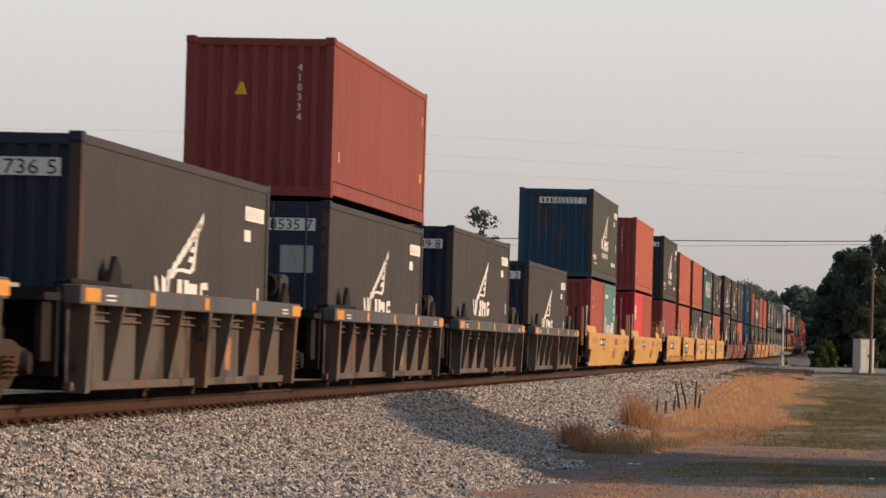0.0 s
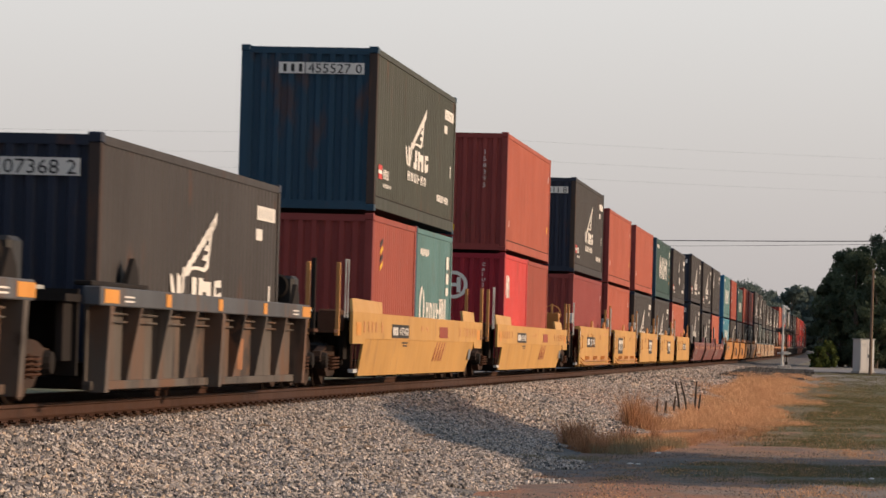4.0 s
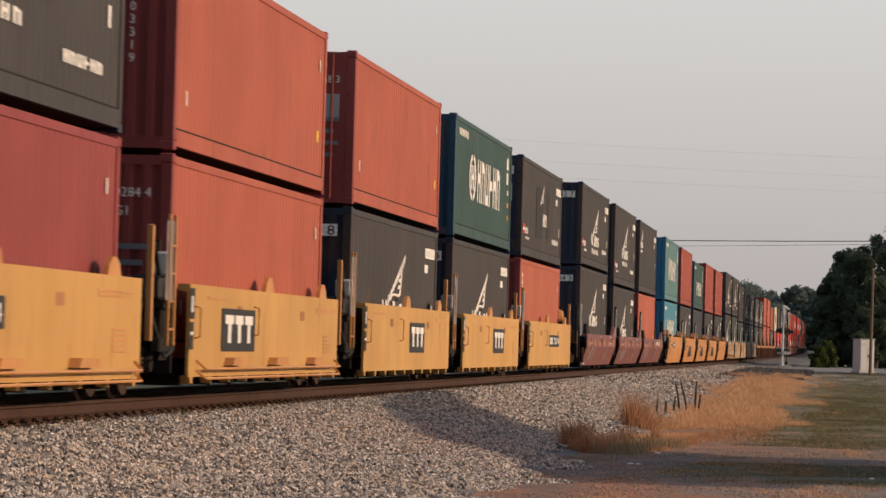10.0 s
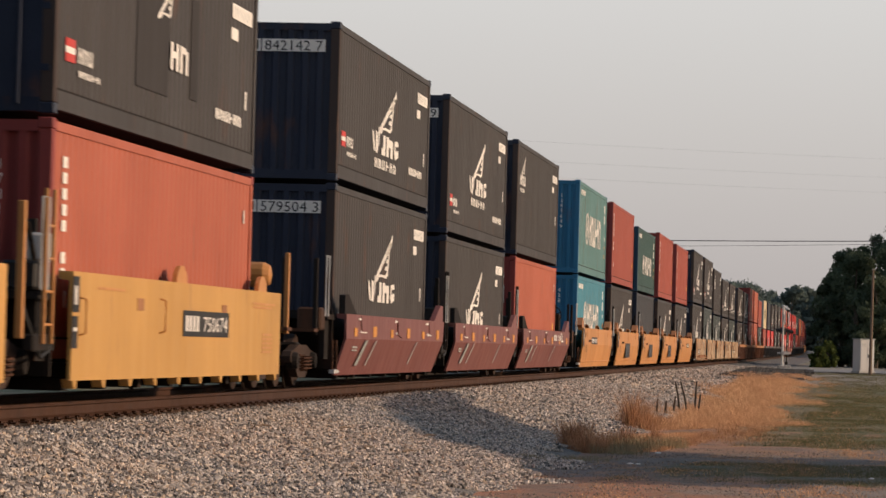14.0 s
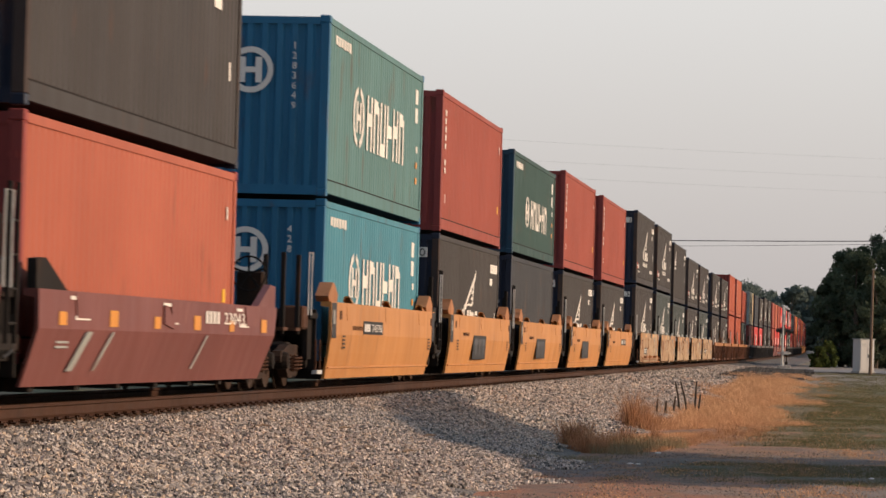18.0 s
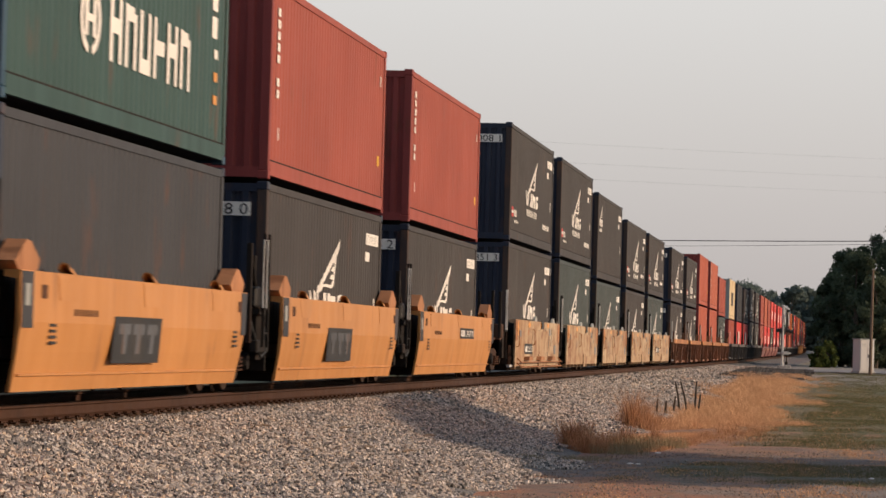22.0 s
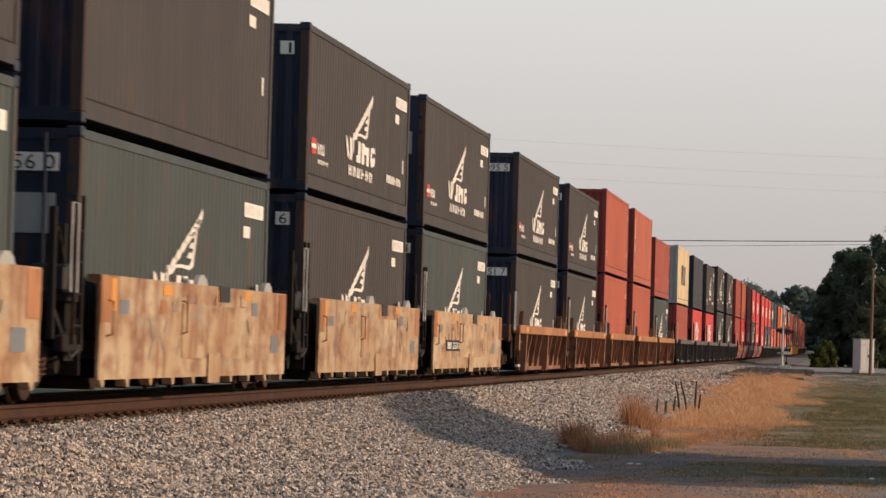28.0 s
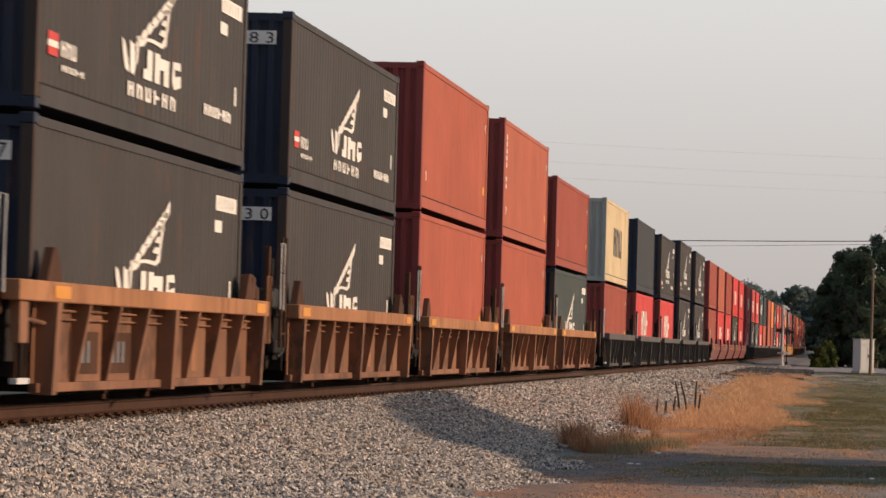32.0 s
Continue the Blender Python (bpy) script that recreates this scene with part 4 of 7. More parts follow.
def under_gear(car, x0, x1, near=True):
    box_part("center_sill", (x0 - 0.9, x0 + 0.7, -0.35, 0.35, 0.60, 0.95), M["dull_black"], car, "sooty steel draught sill", 0.02)
    box_part("center_sill", (x1 - 0.7, x1 + 0.9, -0.35, 0.35, 0.60, 0.95), M["dull_black"], car, "sooty steel draught sill", 0.02)
    beams = 7 if near else 3
    for k in range(beams):
        x = x0 + 0.8 + k * (x1 - x0 - 1.6) / (beams - 1)
        box_part("cross_beam", (x - 0.10, x + 0.10, -1.25, 1.25, 0.20, 0.33), M["dull_black"], car)
    for k in range(3):
        x = x0 + 2.2 + k * (x1 - x0 - 4.4) / 2
        box_part("floor_plate", (x - 0.55, x + 0.55, -1.2, 1.2, 0.33, 0.488), M["dull_black"], car)


def end_deck(car, x0, x1, mat, platform=True, posts=None, back=False):
    """The bulkhead and platform at a well's two ends."""
    for x, d in ((x0, -1), (x1, 1)):
        box_part("bulkhead", (min(x, x + 0.08 * d), max(x, x + 0.08 * d), -1.28, 1.28, 0.36, 1.30), M["dull_black"], car, "sooty steel bulkhead")
        if platform:
            box_part("platform", (min(x, x + 0.75 * d), max(x, x + 0.75 * d), -1.30, 1.30, 1.16, 1.24), M["dull_black"], car, "steel end platform")
        for y in (-1.18, 1.18):
            box_part("corner_web", (min(x, x + 0.5 * d), max(x, x + 0.5 * d), y - 0.04, y + 0.04, 0.52, 1.16), M["dull_black"], car)


def well_car(kind, s, x0, x1, front, rear, look_, label, plate=None, number="", extras=(), spun=True):
    """One well of a container train, its origin where its box starts. x0, x1: the well's ends; front, rear: centres of its trucks or None."""
    car = new("well_car")
    side, chord, post = (M[n] for n in look_)
    L = x1 - x0
    kind_tone = look_[0] == "yellow"
    under_gear(car, x0, x1, spun)
    end_deck(car, x0, x1, side)
    if kind == "ribbed":
        for y in (-1, 1):
            yo = y * 1.42
            box_part("top_chord", (x0 - (1.15 if "overhang" in extras else 0.0), x1, yo - 0.10, yo + 0.10, 1.13, 1.34), chord, car, "heavy worn top chord", 0.012)
            box_part("side_sheet", (x0 + 0.25, x1 - 0.25, y * 1.30 - 0.012, y * 1.30 + 0.012, 0.26, 1.13), side, car)
            box_part("bottom_sill", (x0 + 0.25, x1 - 0.25, y * 1.33 - 0.05, y * 1.33 + 0.05, 0.20, 0.30), side, car, "", 0.008)
        n = 9
        for k in range(n):
            x = x0 + 0.45 + k * (L - 0.9) / (n - 1)
            big = k in (0, n // 2, n - 1)
            wd = 0.10 if big else 0.045
            dep = 0.22 if not big else 0.24
            low = 0.20 if big else 0.06

            def fin(wd=wd, dep=dep, low=low, big=big):
                bm = bmesh.new()
                zb = -0.08 if big else 0.0
                pts = [(-dep, 0.87), (0, 0.87), (0, zb), (-low, zb)]
                a = [bm.verts.new((-wd, yy, zz)) for yy, zz in pts]
                b = [bm.verts.new((wd, yy, zz)) for yy, zz in pts]
                bm.faces.new(a[::-1])
                bm.faces.new(b)
                for i in range(4):
                    bm.faces.new((a[i], a[(i + 1) % 4], b[(i + 1) % 4], b[i]))
                bmesh.ops.recalc_face_normals(bm, faces=bm.faces[:])
                return bm
            me = shared(("rib", big), side, fin)
            put("rib", me, car, "", Matrix.Translation((x, -1.31, 0.26)))
            if spun and big:
                put("rib", me, car, "", Matrix.Translation((x, 1.31, 0.26)) @ pose(0, 0, 0, 0, 0, 180))
        if "overhang" in extras:
            put("chord_bracket", shared(("chord_bracket",), side, lambda: prism_bm([(0, 0), (0.36, 0), (0.36, 0.42), (0, 0.42)], -0.05, 0.05)), car, "bracket under the chord's end", Matrix.Translation((x0 - 0.95, -1.42, 0.71)))
            put("brace_rod", shared(("chord_brace",), side, hook([(0, 0, 0), (1.3, 0.05, -0.05)], 0.022)), car, "", Matrix.Translation((x0 - 0.6, -1.44, 0.95)))
        if "fins" in extras:
            for x in (x0 + 0.75, x1 - 0.95):
                put("guide_fin", shared(("guide_fin",), M["rust"], lambda: prism_bm([(-0.34, 0), (0.34, 0), (0.26, 0.16), (0.05, 0.36), (-0.06, 0.36), (-0.2, 0.2)], -0.05, 0.05)), car, "rusty pointed container guide", Matrix.Translation((x, -1.36, 1.34)))
            for dx, dz, w in ((0.15, 1.34, 0.34), (0.48, 1.30, 0.28)):
                box_part("brake_rigging", (x1 + dx, x1 + dx + w, -1.25, -0.85, dz, dz + 0.42 - 0.3 * dx), M["rust"], car, "rusty brake rigging on the end", 0.05)
            put("grab_iron", shared(("grab_iron_loop",), M["rust_chord"], hook([(0, 0, 0), (0, 0, 0.95), (0.3, 0, 0.95), (0.3, 0, 0)], 0.014)), car, "rusty grab iron", Matrix.Translation((x1 + 0.4, -1.42, 0.75)))
        if "reflect" in extras:
            box_part("end_ledge", (x0 + 0.05, 1.95, -1.40, -1.20, 1.344, 1.40), M["dull_black"], car, "sooty steel ledge on the chord", 0.012)
            put("ledge_fin", shared(("ledge_fin",), M["dull_black"], lambda: prism_bm([(-0.30, 0), (0.34, 0), (0.30, 0.12), (0.08, 0.30), (0.0, 0.30), (-0.16, 0.14)], -0.03, 0.03)), car, "pointed container guide", Matrix.Translation((1.25, -1.33, 1.40)))
            put("ledge_fin", shared(("ledge_fin",), M["dull_black"], lambda: prism_bm([(-0.30, 0), (0.34, 0), (0.30, 0.12), (0.08, 0.30), (0.0, 0.30), (-0.16, 0.14)], -0.03, 0.03)), car, "pointed container guide", Matrix.Translation((x1 - 0.55, -1.36, 1.34)))
        if "pipes" in extras:
            for z in (0.96, 1.05):
                put("train_line", shared(("train_line", round(L, 2)), side, lambda: tube_bm([(0, 0, 0), (L - 1.2, 0, 0)], 0.013, 6)), car, "thin brake pipe", Matrix.Translation((x0 + 0.6, -1.36, z)))
        if "reflect" in extras:
            for k in (0, 2, 4, 6, 8):
                x = x0 + 0.15 + k * (L - 0.9) / 8
                wide = 0.75 if k in (0, 8) else 0.30
                slab(car, "reflector", rect(x, x + wide, 1.16, 1.31), -1.525, M["reflector"], "orange reflective patch")
            for x in (x0 + 1.2, x1 - 1.6):
                marks(car, "small_print", [rect(x, x + 0.5, 1.18 + 0.05 * i, 1.20 + 0.05 * i) for i in range(2)], -1.525, M["white"])
        if "reflect" in extras:
            box_part("brake_box", (x1 + 0.05, x1 + 0.55, -1.25, -0.75, 1.30, 1.78), M["black"], car, "dark brake gear housing", 0.05)
            put("brake_wheel", shared(("small_brake_wheel",), M["dull_black"], lambda: lathe_bm([(0.02, 0), (0.16, 0.0), (0.19, 0.03), (0.16, 0.06), (0.05, 0.04)], 20)), car, "dark round brake handwheel", Matrix.Translation((x1 + 0.0, -1.0, 1.62)) @ pose(0, 0, 0, 0, 0, 90))
            box_part("end_step", (x1 + 0.15, x1 + 0.8, -1.42, -1.30, 1.26, 1.30), M["grey_light"], car, "pale worn step")
        if look_[0] == "rust_side" and spun:
            for x in (x0 + 0.3, x1 - 1.0):
                slab(car, "reflector", rect(x, x + 0.7, 1.17, 1.30), -1.525, M["reflector"], "orange reflective patch")
        if "plates" in extras:
            for x in (x0 + 2.1, x0 + 3.9):
                slab(car, "panel", rect(x - 0.2, x + 1.2, 0.38, 0.84), -1.318, M["rust"], "dark rusty lettered panel")
                marks(car, "pale_block", [rect(x + 0.12 + 0.26 * i, x + 0.24 + 0.26 * i, 0.50, 0.74) for i in range(3)], -1.323, M["grey_patch"])
        slab(car, "worn_patch", [(x0 + 0.66 * L, 0.4), (x0 + 0.685 * L, 0.38), (x0 + 0.69 * L, 0.80), (x0 + 0.672 * L, 0.85), (x0 + 0.66 * L, 0.65)], -1.316, M["rust_chord"], "rust-orange scuffed patch")
    else:
        top = {"boxy": 1.47, "slope": 1.26, "curved": 1.43, "hopper": 1.30}[kind]
        prof = {
            "boxy": [(-1.49, 0.32), (-1.49, top), (-1.33, top), (-1.33, top - 0.08), (-1.45, top - 0.1), (-1.45, 0.32)],
            "slope": [(-1.31, 0.26), (-1.50, 0.86), (-1.50, top), (-1.34, top), (-1.34, top - 0.07), (-1.46, top - 0.09), (-1.46, 0.86), (-1.27, 0.26)],
            "curved": [(-1.40, 0.22), (-1.47, 0.62), (-1.51, 0.92), (-1.51, top), (-1.34, top), (-1.34, top - 0.07), (-1.47, top - 0.09), (-1.46, 0.92), (-1.43, 0.62), (-1.36, 0.22)],
            "hopper": [(-1.40, 0.24), (-1.50, 0.88), (-1.50, top), (-1.34, top), (-1.34, top - 0.07), (-1.46, top - 0.09), (-1.46, 0.88), (-1.36, 0.24)],
        }[kind]
        sl = {"boxy": 0.0, "slope": 0.42, "curved": 0.30, "hopper": 0.0}[kind]
        key = ("side_plate", kind, round(L, 2))

        def sheet():
            if kind == "hopper":
                bm = bmesh.new()
                # front end plumb, far end cut away under the platform
                a = [bm.verts.new((0.0, y, z)) for y, z in prof]
                b = [bm.verts.new((L - max(0, (0.76 - z)) * 1.95, y, z)) for y, z in prof]
                n = len(prof)
                for i in range(n):
                    bm.faces.new((a[i], a[(i + 1) % n], b[(i + 1) % n], b[i]))
                bm.faces.new(a[::-1])
                bm.faces.new(b)
                bmesh.ops.recalc_face_normals(bm, faces=bm.faces[:])
                return bm
            if kind == "curved":
                return profile_bm(prof, 0, L, 0.12, 0.26 if L < 13 else 0.55)
            return profile_bm(prof, 0, L, sl * 0.2, sl)
        me = shared(key, side, sheet)
        put("side_plate", me, car, "", Matrix.Translation((x0, 0, 0)))
        put("side_plate", me, car, "", Matrix.Translation((x1, 0, 0)) @ pose(0, 0, 0, 0, 0, 180))
        if kind == "boxy":
            for k in range(10):
                x = x0 + 0.25 + k * (L - 0.5) / 9
                put("foot_bracket", shared(("foot_bracket",), side, lambda: prism_bm([(-0.12, 0.10), (0.12, 0.10), (0.07, 0), (-0.02, 0)], -0.06, 0.06)), car, "", Matrix.Translation((x, -1.42, 0.235)))
            if "steps" in extras:
                for k in range(3):
                    x = x0 + 2.4 + 3.4 * k
                    put("step", shared(("step",), chord, lambda: prism_bm([(0, 0), (1.1, 0), (1.02, 0.10), (0.1, 0.10)], -0.13, 0)), car, "folded steel step", Matrix.Translation((x, -1.492, 0.46)))
                for z in (0.30, 0.42):
                    put("hand_rail", shared(("hand_rail", round(L, 2), z), chord, hook([(0, 0.1, 0.1), (0.1, 0, 0), (L - 0.9, 0, 0), (L - 0.8, 0.1, 0.1)])), car, "pipe rail along the sill", Matrix.Translation((x0 + 0.5, -1.60, z)))
            if kind == "boxy":
                for x, w in ((x0 + 3.3, 0.35), (x0 + 8.6, 0.35)):
                    slab(car, "tack_plate", rect(x, x + w, 1.10, 1.24), -1.492, M["rust_chord"], "small brown plate")
            put("grab_iron", shared(("grab_iron_tall",), chord, hook([(0, 0, 0), (0, -0.07, 0.02), (0, -0.07, 0.38), (0, 0, 0.4)], 0.014)), car, "", Matrix.Translation((x0 + 0.35, -1.49, 0.8)))
            put("grab_iron", shared(("grab_iron_tall",), chord, hook([(0, 0, 0), (0, -0.07, 0.02), (0, -0.07, 0.38), (0, 0, 0.4)], 0.014)), car, "", Matrix.Translation((x0 + 4.6, -1.49, 0.85)))
            for x in (x0 + 6.2, x1 - 1.2):
                put("guide_horn", shared(("guide_horn",), chord if kind_tone else M["grey_light"], lambda: prism_bm([(-0.35, 0), (0.35, 0), (0.28, 0.16), (0.1, 0.27), (-0.12, 0.26), (-0.28, 0.14)], -0.03, 0.03)), car, "", Matrix.Translation((x, -1.40, top)) @ Matrix.Diagonal((1, 1, 0.8 if kind_tone else 0.5, 1)))
        elif kind != "hopper":
            for k in range(3):
                x = x0 + 1.6 + k * (L - 4.2) / 2
                slab(car, "flap", [(x + 0.12, top - 0.28), (x + 0.95, top - 0.28), (x + 1.15, top - 0.02), (x, top - 0.02)], -1.512, side, "raised plate under the lip")
                if kind == "curved":
                    put("lip_hook", shared(("lip_hook",), side, lambda: profile_bm([(-0.10, -0.01), (-0.10, 0.05), (-0.06, 0.10), (0.0, 0.115), (0.05, 0.09), (0.07, 0.0), (0.05, 0.0), (0.03, 0.07), (0.0, 0.09), (-0.05, 0.08), (-0.08, 0.04), (-0.08, -0.01)], -0.22, 0.22)), car, "curled hood on the lip", Matrix.Translation((x + 0.75, -1.43, top)) @ pose(0, 0, 0, 0, 14) @ Matrix.Diagonal((1, 0.8, 0.62, 1)))
            for x in (x0 + 0.5, x1 - 0.5):
                if kind == "slope":
                    d = 1 if x > L / 2 else -1
                    put("end_horn", shared(("end_horn", d), side if d > 0 else M["dull_black"], lambda: prism_bm([(-0.9 * d, 0), (0.5 * d, 0), (0.5 * d, 0.30), (0.1 * d, 0.32)], -0.05, 0.05)), car, "raised plate at the corner", Matrix.Translation((x, -1.42, top)))
                else:
                    put("guide_horn", shared(("guide_horn_tall",), M["rust_chord"], lambda: prism_bm([(-0.55, 0), (0.55, 0), (0.7, 0.14), (0.15, 0.34), (-0.1, 0.36), (-0.75, 0.10)], -0.16, 0.05)), car, "rusty orange corner guide", Matrix.Translation((x, -1.30, top)) @ Matrix.Diagonal((0.72, 1, 0.86, 1)))
        if kind == "curved":
            put("lower_bead", shared(("lower_bead", round(L, 2)), side, lambda: profile_bm([(-0.03, 0.0), (-0.03, 0.02), (0.0, 0.03), (0.0, -0.01)], 0.25, L - 0.45)), car, "", Matrix.Translation((x0, -1.425, 0.38)))
            slab(car, "end_panel", [(x0 + 0.10, 0.86), (x0 + 0.55, 0.86), (x0 + 0.55, top - 0.01), (x0 + 0.04, top - 0.01)], -1.512, M["plain_grey"], "dark grey corner panel")
            slab(car, "end_panel", [(x1 - 0.45, 0.86), (x1 - 0.12, 0.86), (x1 - 0.04, top - 0.01), (x1 - 0.45, top - 0.01)], -1.512, M["plain_grey"], "dark grey corner panel")
            slab(car, "car_mark", rect(x0 + 0.2, x0 + 0.4, 1.08, 1.30), -1.517, M["grey_light"], "small pale corner mark")
            marks(car, "small_print", [rect(x0 + 2.4 + 0.17 * i, x0 + 2.5 + 0.17 * i, 1.0, 1.07) for i in range(7)], -1.512, M["rust"])
            for xx in (x0 + 1.3, x1 - 1.0):
                marks(car, "small_print", [rect(xx, xx + 0.3, 0.70 + 0.06 * i, 0.73 + 0.06 * i) for i in range(4)], -1.508, M["black"])
            slab(car, "tack_plate", rect(x0 + 0.9, x0 + 1.15, 1.16, 1.30), -1.512, M["rust"])
            slab(car, "tack_plate", rect(x1 - 0.7, x1 - 0.45, 1.16, 1.30), -1.512, M["rust"])
        if kind == "boxy":
            if kind_tone:
                marks(car, "small_print", [rect(x1 - 1.5, x1 - 0.7, 0.62 + 0.06 * i, 0.65 + 0.06 * i) for i in range(5)], -1.492, M["amber"])
                marks(car, "small_print", [rect(x0 + 1.2, x0 + 2.6, 1.30, 1.33), rect(x1 - 2.3, x1 - 0.5, 1.28, 1.31), rect(x1 - 2.3, x1 - 0.8, 1.23, 1.26)], -1.492, M["amber"])
                marks(car, "car_mark", [rect(x0, x0 + 0.30, 1.04, 1.42), rect(x0, x0 + 0.26, 0.66, 1.0)], -1.492, M["black"], "small black corner panel")
                marks(car, "car_mark", [rect(x0 + 0.06, x0 + 0.11, 1.12, 1.32), rect(x0 + 0.15, x0 + 0.20, 1.12, 1.32), rect(x0 + 0.05, x0 + 0.2, 0.84, 0.88)], -1.496, M["white"])
            else:
                slab(car, "end_panel", rect(x1 - 0.62, x1 - 0.02, 0.95, top - 0.02), -1.496, M["rust_chord"], "rusty plate at the corner")
                slab(car, "end_panel", rect(x0 + 0.02, x0 + 0.50, 0.95, top - 0.02), -1.496, M["rust_chord"], "rusty plate at the corner")
                slab(car, "reflector", rect(x0 + 0.52, x0 + 0.80, 1.08, top - 0.03), -1.496, M["reflector"], "orange reflective patch")
                slab(car, "dark_plate", rect(x0 + 7.0, x0 + 7.75, top - 0.19, top + 0.01), -1.498, M["black"], "small dark plate at the lip", 0.012)
                slab(car, "welded_panel", rect(x0 + 4.6, x0 + 9.0, 0.55, 1.22), -1.494, side, "plate welded on the side", 0.006)
                slab(car, "bracket_plate", rect(x0 + 6.3, x0 + 7.1, 0.24, 0.62), -1.498, side, "bracket plate at the sill", 0.02)
            if not kind_tone:
                for xx, zz, ww, hh_ in ((1.0, 1.05, 0.5, 0.16), (3.4, 1.30, 0.6, 0.12), (6.9, 1.28, 0.7, 0.14), (9.5, 1.12, 0.45, 0.18), (11.1, 0.62, 0.62, 0.24), (8.9, 1.33, 0.5, 0.11)):
                    slab(car, "painted_patch", rect(x0 + xx, x0 + xx + ww, zz, zz + hh_), -1.492, M["grey_patch"] if xx in (1.0, 9.5, 11.1) else M["reflector"], "patch of odd paint")
                rs = random.Random(int(s * 10))
                for tone in ("grey_patch", "plain_grey", "slate_green"):
                    polys = []
                    cx = rs.uniform(2.5, 9.5)
                    for _ in range(11):
                        ax, az, dx, dz, wd = cx + rs.uniform(-1.3, 1.3), rs.uniform(0.5, 1.15), rs.uniform(-0.25, 0.25), rs.uniform(0.1, 0.28), rs.uniform(0.04, 0.10)
                        polys.append([(x0 + ax, az), (x0 + ax + wd, az), (x0 + ax + dx + wd * 0.6, az + dz), (x0 + ax + dx, az + dz)])
                    marks(car, "scrawl", polys, -1.4915 - 0.001 * len(tone) / 10, M[tone], "", 0.002)
        if kind == "hopper":
            band = shared(("upper_band", round(L, 2)), side, lambda: prism_bm([(-1.45, 0.78), (-0.08, 0.78), (0.0, 0.87), (L - 0.3, 0.87), (L - 0.1, 0.74), (L + 1.30, 0.74), (L + 1.36, 0.80), (L + 1.36, top + 0.006), (-1.45, top + 0.006)], -0.022, 0.03))
            put("upper_band", band, car, "plain yellow band along the well's top", Matrix.Translation((x0, -1.49, 0)))
            put("upper_band", band, car, "plain yellow band along the well's top", Matrix.Translation((x1, 1.49, 0)) @ pose(0, 0, 0, 0, 0, 180))
            for xa, xb in ((x0 - 0.85, x0 + 3.1), (x1 - 1.6, x1 + 0.95)):
                cw = xb - xa
                cowl = shared(("end_cowl", round(cw, 2)), side, lambda: prism_bm([(0, 0), (cw - 0.35, 0), (cw, 0.22), (0.3, 0.24)], -0.025, 0.025))
                put("end_cowl", cowl, car, "raised leaning plate at the well's corner", Matrix.Translation((xa, -1.40, top)) @ pose(0, 0, 0, -16))
            for xx in (x0 - 0.2, x0 + 0.35, x0 + 0.8, x0 + 1.25, x0 + 2.0, x1 - 3.1, x1 - 1.7, x1 - 1.1, x1 - 0.6, x1 - 0.1):
                slab(car, "tack_plate", rect(xx, xx + 0.20, 0.98, 1.16), -1.515, M["amber"])
            for xx in (x0 + 7.6, x0 + 8.4):
                slab(car, "tack_plate", rect(xx, xx + 0.3, 1.05, 1.13), -1.515, M["amber"])
            for xx in (x0 - 1.05, x1 + 0.35):
                slab(car, "reflector", rect(xx, xx + 0.55, 0.92, 1.14), -1.515, M["reflector"], "orange reflective patch")
            slab(car, "car_mark", rect(x1 + 1.0, x1 + 1.2, 0.92, 1.15), -1.515, M["black"], "small black corner panel")
            marks(car, "small_print", [rect(x1 - 2.3, x1 - 1.8, 1.0 + 0.05 * i, 1.02 + 0.05 * i) for i in range(4)], -1.515, M["amber"])
            marks(car, "small_print", [rect(x0 + 5.0, x0 + 5.8, 0.80, 0.83), rect(x0 + 5.1, x0 + 5.7, 0.75, 0.775)], -1.490, M["black"])
            slab(car, "worn_label", [(x1 - 1.15, 0.50), (x1 - 0.75, 0.50), (x1 - 0.5, 0.72), (x1 - 0.9, 0.72)], -1.478, M["grey_patch"], "small grey and white label")
            slab(car, "red_patch", rect(x0 + 10.55, x0 + 11.95, 0.93, 1.15), -1.515, M["red"], "faded red painted block")
            for i in range(4):
                x = x0 + 10.0 + 0.42 * i
                sm = shared(("red_stroke",), M["red"], lambda: prism_bm([(0, 0), (0.12, 0), (0.62, 0.46), (0.50, 0.46)], -0.006, 0))
                put("red_stroke", sm, car, "", Matrix.Translation((x, -1.447, 0.48)) @ pose(0, 0, 0, 6.5))
        if kind == "slope":
            for k in range(6):
                x = x0 + 0.9 + k * (L - 2.2) / 5
                slab(car, "reflector", rect(x, x + (0.42 if k % 2 else 0.34), 0.90, 1.04 + 0.04 * (k % 2)), -1.506, M["reflector"], "orange reflective patch")
                if k % 2 == 0:
                    slab(car, "print_line", rect(x + 0.75, x + 1.45, 0.96, 1.00), -1.506, M["white"])
                    slab(car, "print_line", rect(x + 0.5, x + 0.95, 1.17, 1.21), -1.506, M["white"])
            if spun:
                for x, w in ((x0 + 1.75, 0.26), (x0 + 3.0, 0.09), (x0 + 8.6, 0.07)):
                    put("pale_stroke", shared(("slash", w), M["grey_light"], lambda: prism_bm([(0, 0), (w, 0), (0.42 + w, 0.44), (0.42, 0.44)], -0.01, 0)), car, "", Matrix.Translation((x, -1.388, 0.42)) @ pose(0, 0, 0, 17.4))
                marks(car, "small_print", [rect(x0 + 0.95 + 0.03 * i, x0 + 1.5 + 0.03 * i, 0.66 + 0.05 * i, 0.685 + 0.05 * i) for i in range(4)], -1.46, M["grey_light"])
